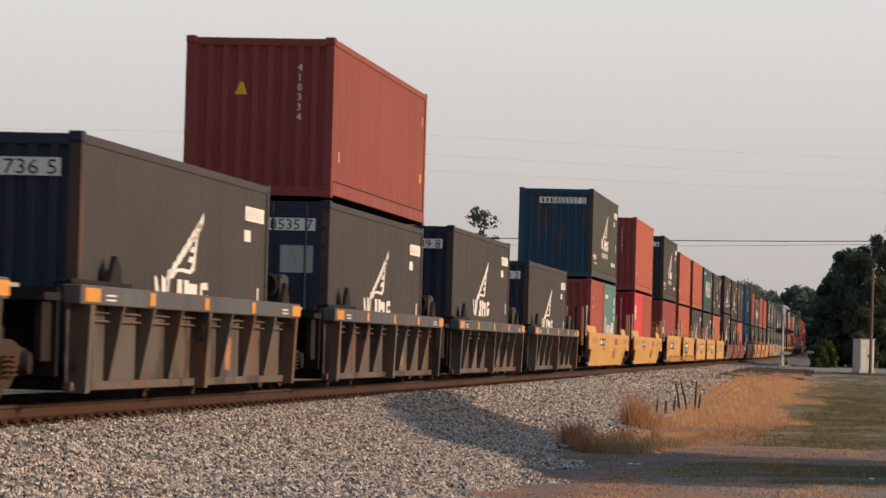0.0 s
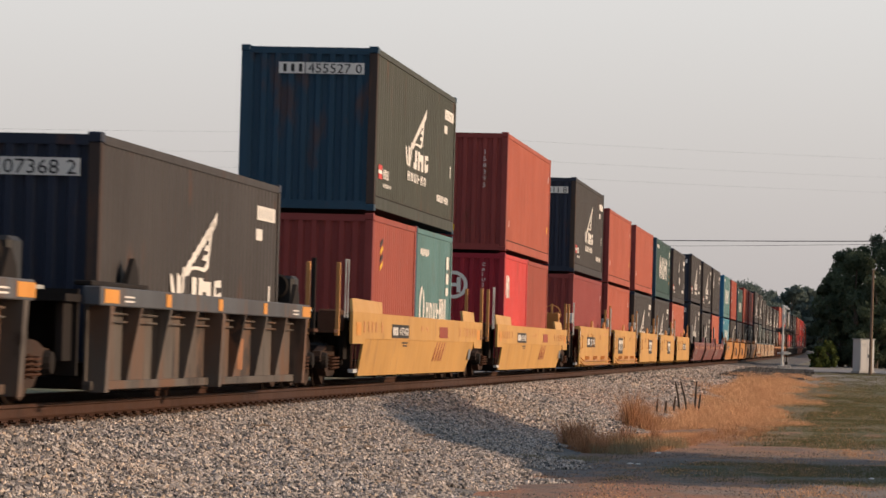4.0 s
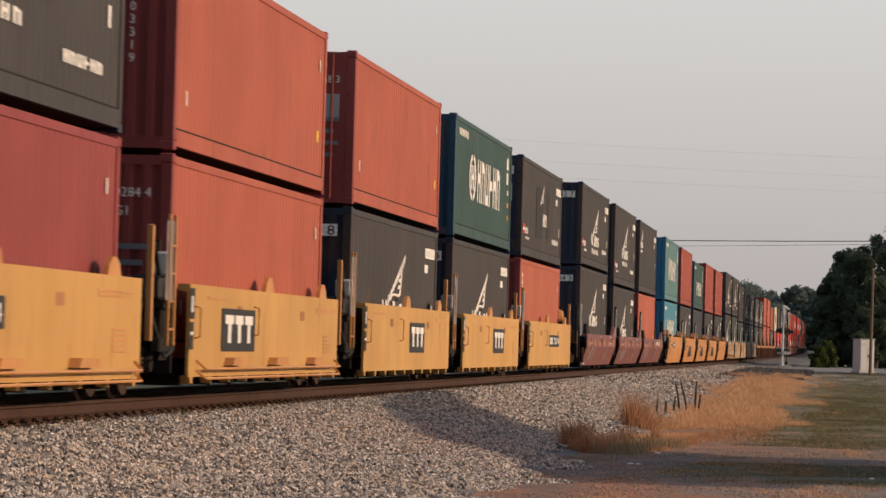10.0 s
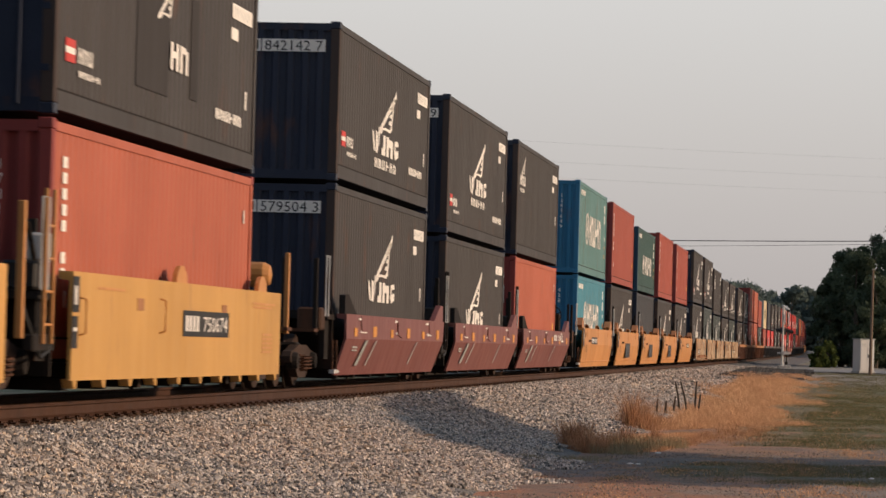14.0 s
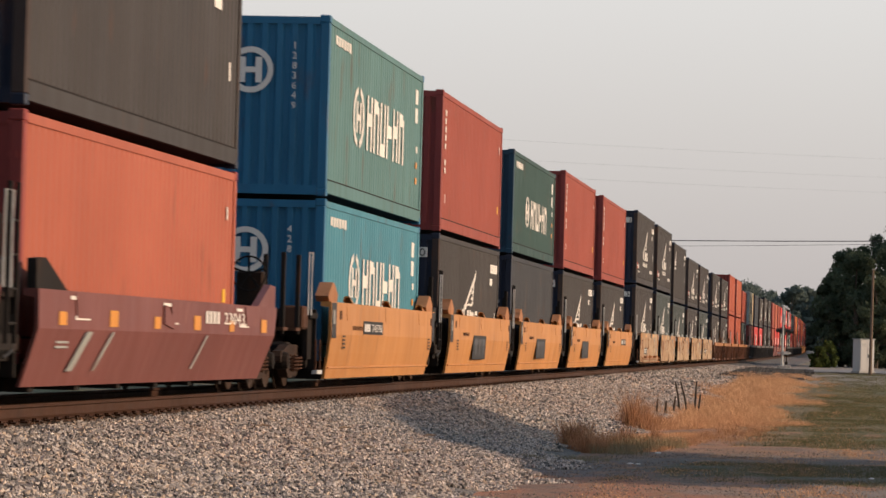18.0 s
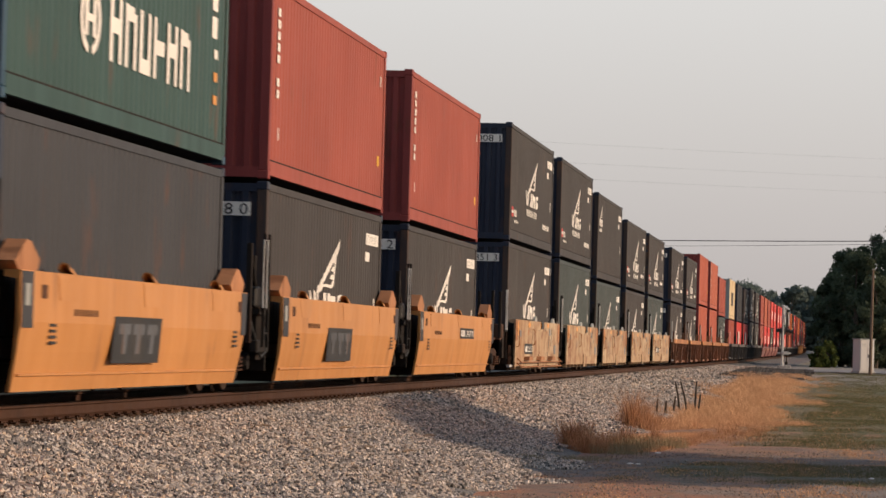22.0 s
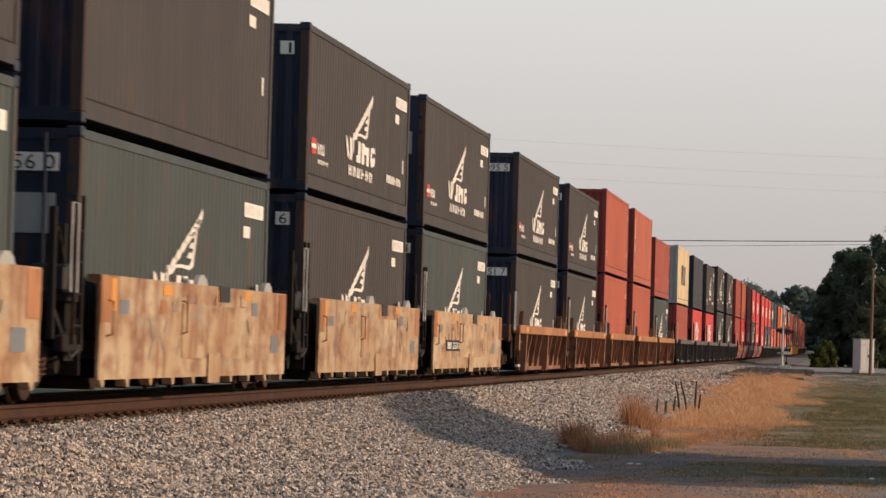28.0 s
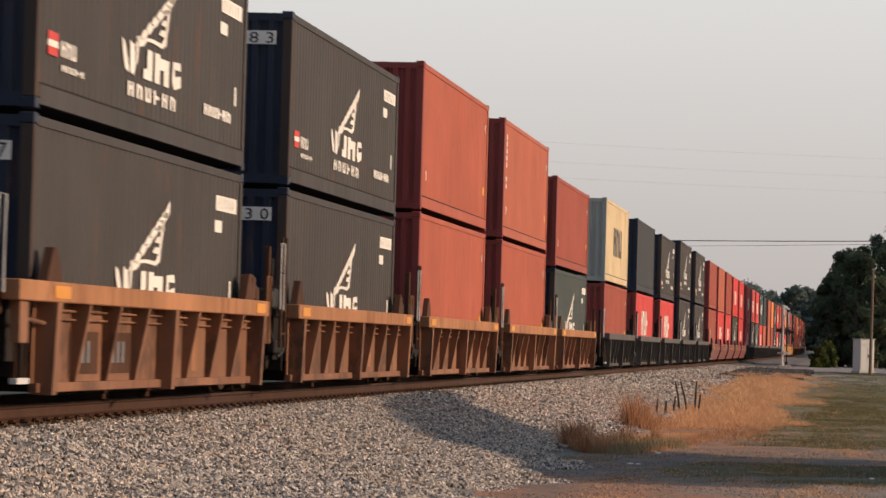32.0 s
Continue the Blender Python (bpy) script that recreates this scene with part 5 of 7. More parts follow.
                slab(car, "hatch", [(x0 + 6.3, 0.96), (x0 + 6.9, 0.90), (x0 + 6.9, 1.0), (x0 + 6.45, 1.18), (x0 + 6.3, 1.18)], -1.504, side, "folded plate on the band", 0.02)
    if plate:
        a, b, z0, z1, yy, pk, ln = plate
        plate_marks(car, x0 + a, x0 + b, z0, z1, yy, pk, number, ln)
    # posts and ladders between the wells
    if "posts" in extras:
        ladder(car, x0 - 0.75, -1.36, 0.70, 2.30, post)
        box_part("end_post", (x0 - 1.32, x0 - 1.24, -1.28, -1.20, 0.75, 2.15), post, car, "upright steel end post", 0.01)
        put("grab_iron", shared(("grab_iron_loop",), M["silver"], hook([(0, 0, 0), (0, 0, 0.95), (0.3, 0, 0.95), (0.3, 0, 0)], 0.014)), car, "pale grab iron", Matrix.Translation((x0 - 1.15, -1.42, 1.25)))
        box_part("end_bracket", (x0 - 1.05, x0 - 0.12, -1.34, -1.22, 0.62, 0.80), M["dull_black"], car, "sooty bracket between wells", 0.02)
        box_part("valve_box", (x0 - 0.62, x0 - 0.22, -1.24, -0.86, 1.26, 1.56), M["black"], car, "black brake valve", 0.03)
        box_part("inner_post", (x0 - 0.34, x0 - 0.24, -1.16, -1.06, 0.7, 2.0), M["dull_black"], car, "", 0.01)
        put("air_hose", shared(("air_hose",), M["cable"], hook([(0, 0, 0), (-0.25, -0.06, -0.35), (-0.6, -0.06, -0.42), (-0.95, 0, -0.05), (-1.1, 0.1, 0.3)], 0.022)), car, "black rubber air hose", Matrix.Translation((x0 - 0.15, -1.28, 0.98)))
        put("brace_rod", shared(("brace_rod",), M["dull_black"], hook([(0, 0, 0), (-0.7, 0, 0.75)], 0.03)), car, "", Matrix.Translation((x0 - 0.2, -1.2, 1.2)))
    if "frontgear" in extras:
        box_part("step_frame", (x0 - 0.95, x0 - 0.45, -1.46, -1.38, 0.30, 0.36), M["silver"], car, "pale step at the corner")
        put("step_hanger", shared(("step_hanger",), M["rust"], hook([(0, 0, 0.5), (0, 0, 0), (0.42, 0, 0), (0.42, 0, 0.5)], 0.018)), car, "bent step hanger", Matrix.Translation((x0 - 0.9, -1.42, 0.33)))
        box_part("valve_box", (x0 - 1.3, x0 - 0.85, -1.28, -0.9, 0.98, 1.34), M["rust"], car, "rusty brake valve", 0.03)
        put("air_hose", shared(("air_hose",), M["cable"], hook([(0, 0, 0), (-0.25, -0.06, -0.35), (-0.6, -0.06, -0.42), (-0.95, 0, -0.05), (-1.1, 0.1, 0.3)], 0.022)), car, "black rubber air hose", Matrix.Translation((x0 - 1.6, -0.5, 0.8)))
        box_part("crossover_board", (x0 - 2.4, x0 - 2.0, -1.35, 1.35, 0.95, 1.0), M["rust"], car, "rusty crossover board")
        px = x0 - (1.75 if kind == "hopper" else 2.05)
        for y in (-1.30, -0.8):
            box_part("end_post", (px - 0.035, px + 0.035, y - 0.035, y + 0.035, 0.9, 2.10), post, car, "upright steel end post", 0.01)
        put("grab_iron", shared(("grab_iron_loop",), M["silver"], hook([(0, 0, 0), (0, 0, 0.95), (0.3, 0, 0.95), (0.3, 0, 0)], 0.014)), car, "pale grab iron", Matrix.Translation((x0 - 1.75, -1.42, 1.2)))
        box_part("coupler_arm", (x0 - 3.1, x0 - 0.8, -0.14, 0.14, 0.70, 0.98), M["dull_black"], car, "coupler and draught arm", 0.03)
    if "reargear" in extras:
        for y in (-1.30,):
            px = x1 + (3.1 if kind == "hopper" else 1.66)
            box_part("end_post", (px - 0.035, px + 0.035, y - 0.035, y + 0.035, 0.9, 2.10), post, car, "upright steel end post", 0.01)
        box_part("coupler_arm", (x1 + 0.8, x1 + 3.0, -0.14, 0.14, 0.70, 0.98), M["dull_black"], car, "coupler and draught arm", 0.03)
        box_part("crossover_board", (x1 + 1.5, x1 + (3.2 if kind == "hopper" else 1.9), -1.35, 1.35, 0.95, 1.0), M["rust"], car, "rusty crossover board")
    if "brake" in extras:
        hand_brake(car, x1 + (0.9 if kind == "hopper" else 1.1), -1.1 if kind == "hopper" else -0.9, post)
    if "tank" in extras:
        put("air_tank", shared(("air_tank",), M["amber"], lambda: lathe_bm([(0.02, 0), (0.14, 0.03), (0.19, 0.12), (0.19, 0.75), (0.14, 0.84), (0.02, 0.87)], 14, "Y")), car, "amber air tank", Matrix.Translation((x1 + 0.9, -1.2, 1.75)))
    if "junction" in extras:
        box_part("junction_box", (x0 - 0.5, x0 - 0.15, -1.32, -1.05, 1.55, 1.85), M["silver"], car, "silver brake valve cover", 0.03)
    for x in (front, rear):
        if x is not None:
            truck(car, x, s, spun)
    tagged(car, label, "well car", "wells of the train")
    MOVING.append((car, s, 12.19, 0.0))
    return car


# ---- the train, from its near end to its far end ----
HC, STD = 2.896, 2.591
LAB = {
    "slate": "dark slate blue steel container with white sail marks", "slate_green": "grey-green steel container with white sail marks",
    "olive": "olive grey steel container with white sail marks", "red": "plain oxide red corrugated steel container",
    "orange_red": "plain orange-red corrugated steel container", "dull_red": "plain dull red corrugated steel container", "clay": "plain clay red corrugated steel container", "maroon": "dark maroon corrugated steel container",
    "bright_red": "bright red corrugated steel container", "orange": "bright orange corrugated steel container",
    "teal": "weathered teal container with tall white block marks", "blue_teal": "blue-green container with tall white block marks",
    "dark_green": "dark green container with tall white block marks", "plain_grey": "plain dark grey steel container",
    "beige": "beige container with dull block marks",
}


def load(s, tier, z, spec, fine=True):
    """One container from a short spec: side, end, height, marks, code."""
    side, end, h, marks, code = spec
    where = "stacked on another" if tier == "upper" else "in a well"
    b = container(h, 12.192, side, end, s, z, fine, "doors" in marks, LAB[side] + ", " + where)
    if side in ("slate", "slate_green", "olive") or "sail" in marks:
        slate_marks(b, h, tier, True, "small" in marks, "patch" in marks)
    if side in ("teal", "blue_teal", "dark_green"):
        line_name_marks(b, h, tier, "lowname" in marks)
    if side in ("red", "dull_red", "clay", "orange_red", "maroon") and fine:
        red_side_marks(b, h, "down" if "down" in marks else "", True)
    if side == "beige":
        block_letters(b, FACE, 4.2, 8.4, 1.0, 2.0, M["grey_chord"], 3)
    if side in ("bright_red",):
        block_letters(b, FACE, 4.0, 8.2, 0.9, 1.9, M["white"], 4)
    if "ring" in marks:
        ring_mark(b, on_end(0.05, 2.0 if tier == "upper" else 1.75, -0.006), 0.37, M["white"])
    if code and fine:
        if "vertical" in marks:
            vertical_code(b, code, h - 0.55, -0.62)
        elif "plain" in marks:
            letters(code, 0.17, M["white"], b, on_end(-0.32, h - 0.55, -0.008), "number")
            letters("42G1", 0.17, M["white"], b, on_end(-0.32, h - 0.78, -0.008), "number")
            for k in range(4):
                box_part("print_block", (-0.006, -0.002, -0.95 + 0.08 * (k % 2), -0.45, h - 1.2 - 0.2 * k, h - 1.13 - 0.2 * k), M["grey_patch"], b, "small faded print")
        else:
            z0, wide = h - 0.48, 0.118 * len(code) + 0.10
            box_part("number_strip", (-0.010, -0.004, -0.98, -0.98 + wide, z0 - 0.02, z0 + 0.18), M["white"], b, "white strip behind the number")
            if len(code) >= 7:
                box_part("number_strip", (-0.010, -0.004, -0.96 + wide, -0.50 + wide, z0 - 0.02, z0 + 0.18), M["white"], b, "white strip behind the number")
                for k in range(3):
                    box_part("dark_bar", (-0.0135, -0.0105, -0.92 + wide + 0.14 * k, -0.86 + wide + 0.14 * k, z0 + 0.01, z0 + 0.15), M["black"], b)
            fig = letters(code, 0.235, M["black"], b, on_end(-0.98 + wide - 0.04, z0 - 0.003, -0.0125), "number")
            fig.scale = ((wide - 0.08) / max(v.co.x for v in fig.data.vertices), 1, 1)
    if "tri" in marks:
        put("warning_triangle", shared(("warning_triangle",), M["yellow_mark"], lambda: prism_bm([(-0.1, 0), (0.1, 0), (0.04, 0.2), (-0.02, 0.2)], -0.004, 0)), b, "yellow warning label", Matrix.Translation((-0.004, 0.3, h - 0.95)) @ pose(0, 0, 0, 0, 0, -90))
    if "label" in marks:
        box_part("label_plate", (-0.010, -0.004, 0.05, 0.17, 0.45, 0.62), M["yellow_mark"], b, "small yellow label")
    return b


def short_pair(s, z, a, b, h=STD):
    for x, (side, end, label) in zip((0.0, 6.13), (a, b)):
        c = container(h, 6.058, side, end, s + x, z, True, False, label)
        if side == "teal":
            ring = []
            for k in range(12):
                if k not in (2, 8):
                    a0, a1 = 2 * math.pi * k / 12, 2 * math.pi * (k + 1) / 12
                    ring.append([(1.1 + 0.42 * math.cos(a0), 1.0 + 0.46 * math.sin(a0)), (1.1 + 0.42 * math.cos(a1), 1.0 + 0.46 * math.sin(a1)),
                                 (1.1 + 0.24 * math.cos(a1), 1.0 + 0.32 * math.sin(a1)), (1.1 + 0.24 * math.cos(a0), 1.0 + 0.32 * math.sin(a0))])
            marks(c, "round_mark", ring, FACE, M["white"])
            block_letters(c, FACE, 1.8, 3.9, 0.80, 1.15, M["white"], 4, 0.5)
            block_letters(c, FACE, 4.0, 5.1, 0.68, 1.25, M["white"], 3, 0.25, "block_mark", 0.38)
            marks(c, "small_name_plate", [rect(0.7 + 0.28 * i, 0.9 + 0.28 * i, h - 0.52 - 0.03 * (i % 2), h - 0.40) for i in range(5)], FACE, M["white"])
            for za, zb in ((h - 0.72, h - 0.46), (h - 1.02, h - 0.80), (h - 1.26, h - 1.10)):
                slab(c, "code_plate", rect(5.05, 5.45, za, zb), FACE, M["white"])
        elif side == "bright_red":
            block_letters(c, FACE, 0.5, 1.3, 1.5, 2.05, M["white"], 2, 0.1)
        elif "hazard" in label:
            for k in range(4):
                slab(c, "hazard_stripe", [(1.0, 1.6 + 0.14 * k), (1.35, 1.7 + 0.14 * k), (1.35, 1.78 + 0.14 * k), (1.0, 1.68 + 0.14 * k)], FACE, M["yellow_mark" if k % 2 == 0 else "black"])



def nyk(code="", side="slate", h=HC, marks="", end="navy_shaded"):
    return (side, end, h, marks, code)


# the maroon end carries the end's shade in its colour
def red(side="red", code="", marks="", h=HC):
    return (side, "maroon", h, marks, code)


CARS = {}
TRAIN = [
    # id, s, lower, upper
    ("A", 20.0, None, None),
    ("A", 37.66, nyk("736 5", h=STD), None),
    ("A", 55.68, nyk("638535 7", h=STD, marks="doors"), red("dull_red", "410334", "vertical tri", STD)),
    ("A", 73.12, nyk("95439 8"), None),
    ("A", 90.67, nyk("07368 2", h=STD), None),
    ("B", 112.79, "pair1", nyk("455527 0", "olive", HC, "", "petrol")),
    ("B", 136.18, "pair2", red("clay", "158395", "vertical label")),
    ("C", 157.46, red("maroon", h=STD), nyk("3311 8")),
    ("C", 172.71, red("clay", "870284 4", "plain", STD), red("clay", "0403319", "vertical", STD)),
    ("C", 188.09, nyk("9 8", h=STD), red("clay", "868368 3", "plain doors", STD)),
    ("C", 203.02, nyk("4", h=STD), ("dark_green", "petrol", STD, "", "")),
    ("C", 218.18, red("orange_red", "1781", "down vertical", STD), nyk("40 1", h=STD, marks="patch doors")),
    ("D", 238.13, nyk("579504 3"), nyk("842142 7", h=STD)),
    ("D", 253.70, nyk(h=STD), nyk("9")),
    ("D", 268.76, red("orange_red", "401486 5", "plain doors", STD), nyk("", marks="small")),
    ("E", 288.89, ("blue_teal", "blue", STD, "vertical ring", "428"), ("teal", "blue", HC, "vertical ring", "1283649")),
    ("E", 304.33, nyk("68 0", h=STD), red("red", "", "down")),
    ("E", 319.58, ("plain_grey", "navy_shaded", STD, "plain", "39 0"), ("dark_green", "petrol", STD, "vertical lowname", "439725 0")),
    ("E", 335.23, nyk("08 0", h=STD), red("red", "", "down")),
    ("E", 351.12, nyk("46 2", h=STD), red("red", "932663", "vertical down label")),
    ("F", 370.61, nyk("408851 3"), nyk("5008 1")),
    ("F", 385.66, nyk("0", "slate_green"), nyk("8")),
    ("F", 400.75, nyk("56 0", "slate_green", STD, "doors"), nyk("5", marks="small")),
    ("F", 416.25, nyk("6", h=STD), nyk("1", h=STD)),
    ("F", 430.95, nyk("1 4", "slate_green", STD), nyk("", h=STD, marks="doors")),
    ("G", 450.24, nyk("812151 7", h=STD), nyk("826095 5", h=STD)),
    ("G", 466.23, nyk("3 0", h=STD), nyk("8 3", h=STD)),
    ("G", 482.08, red("clay"), red("clay")),
    ("G", 498.11, red("clay"), red("orange_red", "", "down")),
    ("G", 513.43, nyk("", "slate_green", STD), red("red", "", "", STD)),
    ("H", 533.82, red("red", "", "", STD), ("beige", "grey_light", HC, "", "")),
    ("H", 552.00, red("bright_red", h=STD), ("plain_grey", "navy_shaded", HC, "", "")),
    ("H", 570.00, red("bright_red", h=STD), nyk()),
    ("H", 588.00, nyk(), nyk()),
    ("H", 606.00, nyk(), nyk()),
    ("I", 626.0, red("red"), red("red")),
    ("I", 641.0, red("bright_red"), red("orange_red")),
    ("I", 656.0, red("bright_red"), red("red")),
    ("I", 671.0, nyk("", "olive"), red("bright_red")),
    ("I", 686.0, red("bright_red"), red("bright_red")),
    ("J", 706.0, red("bright_red"), red("bright_red")),
    ("J", 721.0, nyk(), red("bright_red")),
    ("J", 736.0, nyk("", "slate_green"), red("bright_red")),
    ("J", 751.0, red("bright_red"), ("dark_green", "dark_green", HC, "", "")),
    ("J", 766.0, red("orange_red"), ("plain_grey", "navy_shaded", HC, "", "")),
]
FAR_MIX = [("orange_red", "orange_red"), ("red", "orange"), ("slate", "slate"), ("bright_red", "bright_red"), ("slate_green", "red"), ("red", "red"),
           ("bright_red", "orange"), ("slate", "maroon"), ("plain_grey", "slate"), ("red", "bright_red"), ("dark_green", "slate"), ("maroon", "red")]
pos_s, k = 786.0, 0
while pos_s < 1190:
    lo, up = FAR_MIX[k % len(FAR_MIX)]
    TRAIN.append(("JKGHIC"[(k // 5) % 6], pos_s, (lo, "maroon" if "red" in lo or lo == "maroon" else "navy_shaded", HC, "", ""), (up, "maroon" if "red" in up or up in ("maroon", "orange") else "navy_shaded", HC, "", "")))
    k += 1
    pos_s += 15.2 if k % 5 else 20.0

LOOK = {
    "A": ("ribbed", ("grey_side", "grey_chord", "dull_black"), -1.15, 13.35, "sooty grey ribbed steel well car with orange patches"),
    "B": ("hopper", ("yellow", "yellow", "amber"), -2.75, 14.4, "yellow steel well car with red and black lettering"),
    "C": ("boxy", ("yellow", "amber", "amber"), -0.02, 12.3, "yellow flat-sided steel well car with black panels"),
    "D": ("slope", ("brown_red", "brown_red", "dull_black"), -0.3, 13.2, "brown-red sloping steel well car with white lettering"),
    "E": ("curved", ("amber", "amber", "dull_black"), -0.15, 12.6, "amber steel well car with curved sides"),
    "F": ("boxy", ("chalky", "rust_chord", "dull_black"), -0.02, 12.3, "peeling white and rust stained steel well car"),
    "G": ("ribbed", ("rust_side", "rust_chord", "rust"), -0.45, 12.85, "rust brown ribbed steel well car"),
    "H": ("ribbed", ("dark_side", "dark_chord", "dull_black"), -1.1, 13.3, "dark weathered ribbed steel well car"),
    "I": ("slope", ("brown_red", "brown_red", "dull_black"), -0.2, 12.6, "brown-red sloping steel well car"),
    "J": ("ribbed", ("dark_side", "dark_chord", "dull_black"), -0.3, 12.6, "dark weathered ribbed steel well car"),
    "K": ("curved", ("amber", "amber", "dull_black"), -0.15, 12.6, "amber steel well car with curved sides"),
}
PLATE = {
    "C": [(2.5, 5.9, 0.84, 1.16, -1.496, "number", 0.0), (2.15, 4.65, 0.64, 1.20, -1.496, "blocks", 0.0), (6.0, 8.2, 0.64, 1.20, -1.496, "blocks", 0.0), (6.2, 8.6, 0.64, 1.20, -1.496, "blocks", 0.0), (6.0, 9.1, 0.82, 1.14, -1.496, "number", 0.0)],
    "E": [(3.6, 6.0, 0.94, 1.16, -1.516, "dullnumber", 0.0), (4.4, 7.0, 0.50, 1.02, -1.516, "dull", 0.4), (4.4, 7.0, 0.50, 1.02, -1.516, "dull", 0.4), (4.4, 7.0, 0.50, 1.02, -1.516, "dull", 0.4), (6.8, 9.4, 0.94, 1.16, -1.516, "dullnumber", 0.0)],
    "D": [None, None, (8.8, 12.2, 0.94, 1.20, -1.506, "bare", 0.0)],
    "B": [(3.4, 5.75, 0.90, 1.14, -1.516, "number", 0.0)] * 2,
    "F": [(1.9, 4.0, 0.62, 0.88, -1.496, "dullnumber", 0.0), None, None, None, (2.2, 4.6, 0.68, 0.90, -1.496, "dullnumber", 0.0)],
}
NUMBERS = {"C": "750674", "E": "743701", "B": "475400", "F": "25313", "D": "230433"}
for i, (kind_id, s, lower, upper) in enumerate(TRAIN):
    kind, looks, x0, x1, label = LOOK[kind_id]
    prev_ = TRAIN[i - 1] if i else None
    next_ = TRAIN[i + 1] if i + 1 < len(TRAIN) else None
    idx = 0
    while i - idx - 1 >= 0 and TRAIN[i - idx - 1][0] == kind_id and idx < 4:
        idx += 1
    first = prev_ is None or prev_[0] != kind_id or kind_id == "B"
    last = next_ is None or next_[0] != kind_id or kind_id == "B"
    front = x0 - 1.75 if first else None
    if kind_id == "B":
        front = x0 - 0.9
    rear = (LOOK[kind_id][3] + 1.9 if kind_id != "B" else x1 + 0.9) if last else (12.19 + (next_[1] - s)) / 2
    near = s < 640
    ex = ["posts"] if not first else ["frontgear"]
    if kind_id == "A":
        ex += ["reflect", "pipes"]
        ex = [e for e in ex if e != "posts"]
    if kind_id in "GH":
        ex += ["pipes", "plates", "overhang"] if kind_id == "G" and idx == 0 else ["pipes"]
        if kind_id == "G":
            ex += ["fins"]
    if kind_id == "C" and idx < 2 or kind_id == "F" and idx == 0:
        ex += ["steps"]
    if kind_id == "C":
        ex += ["junction"]
    if last:
        ex += ["reargear"]
        if kind_id in "BDC":
            ex += (["brake"] if idx or kind_id == "D" else []) if kind_id != "C" else ["tank"]
    if not near:
        ex = []
    plates = PLATE.get(kind_id)
    pl = plates[min(idx, len(plates) - 1)] if plates and near else None
    if kind_id == "E" and idx == 0:
        x0 = -0.95
    if kind_id in "CF" and idx == 0:
        x0 = -0.55
        pl = pl and (pl[0] + 0.53, pl[1] + 0.53, *pl[2:])
    if last and kind_id in "CDEF":
        x1 += 0.9
    car = well_car(kind, s, x0, x1, front, rear, looks, label, pl, NUMBERS.get(kind_id, ""), tuple(ex), near)
    CARS[i] = (car, kind_id, idx, x0, x1)
    zl = 0.44 if i in (1, 3) else 0.49
    hl = STD if isinstance(lower, str) else (lower[2] if lower else 0)
    fine = s < 640
    if lower == "pair1":
        short_pair(s, zl, ("red", "maroon", "short oxide red container with hazard stripes in a well car"), ("teal", "petrol", "short teal container with white block marks in a well car"), STD)
        hl = STD
    elif lower == "pair2":
        short_pair(s, zl, ("bright_red", "bright_red_shaded", "short bright red container with white block shapes in a well car"), ("red", "maroon", "short oxide red container in a well car"), STD)
        hl = STD
        ring_host = [o for o in MOVING if abs(o[1] - s) < 0.01][-1][0]
        ring_mark(ring_host, on_end(0.02, 1.78, -0.006), 0.34, M["white"])
        vertical_code(ring_host, "CAIU253220", 2.25, -0.66, 0.125)
    elif lower:
        load(s, "lower", zl, lower, fine)
    if upper:
        load(s, "upper", zl + hl + 0.04, upper, fine)

# ---- trees ----
def leaf_material(name, dark, light):
    m, nodes, links, b = principled(name, 0.75)
    geo = nodes.new("ShaderNodeNewGeometry")
    co = nodes.new("ShaderNodeTexCoord").outputs["Object"]
    big = noise_node(nodes, links, co, 0.35, 3)
    col = mixed(nodes, links, geo.outputs["Random Per Island"], dark, light)
    col = mixed(nodes, links, stepped(nodes, links, big, 0.35, 0.75), col, tuple(c * 0.75 for c in dark))
    links.new(col, b.inputs["Base Color"])
    b.inputs["Specular IOR Level"].default_value = 0.12
    back = nodes.new("ShaderNodeBsdfTranslucent")
    links.new(col, back.inputs["Color"])
    mix = nodes.new("ShaderNodeMixShader")
    mix.inputs[0].default_value = 0.48
    links.new(b.outputs[0], mix.inputs[1])
    links.new(back.outputs[0], mix.inputs[2])
    links.new(mix.outputs[0], nodes["Material Output"].inputs[0])
    return m


M["leaf"] = leaf_material("dull_green_leaves", (0.082, 0.106, 0.068), (0.115, 0.140, 0.080))
# paler and bluer than the near leaves: distance haze put into the colour
M["leaf_far"] = leaf_material("far_leaves_tinted_by_haze", (0.13, 0.165, 0.15), (0.17, 0.21, 0.185))
M["leaf_bright"] = leaf_material("yellow_green_leaves", (0.065, 0.09, 0.025), (0.12, 0.14, 0.04))
M["bark"] = paint("grey_brown_bark", (0.10, 0.08, 0.06), None, 0, 0.9, 0.5, (0.04, 0.03, 0.025), 0.6)


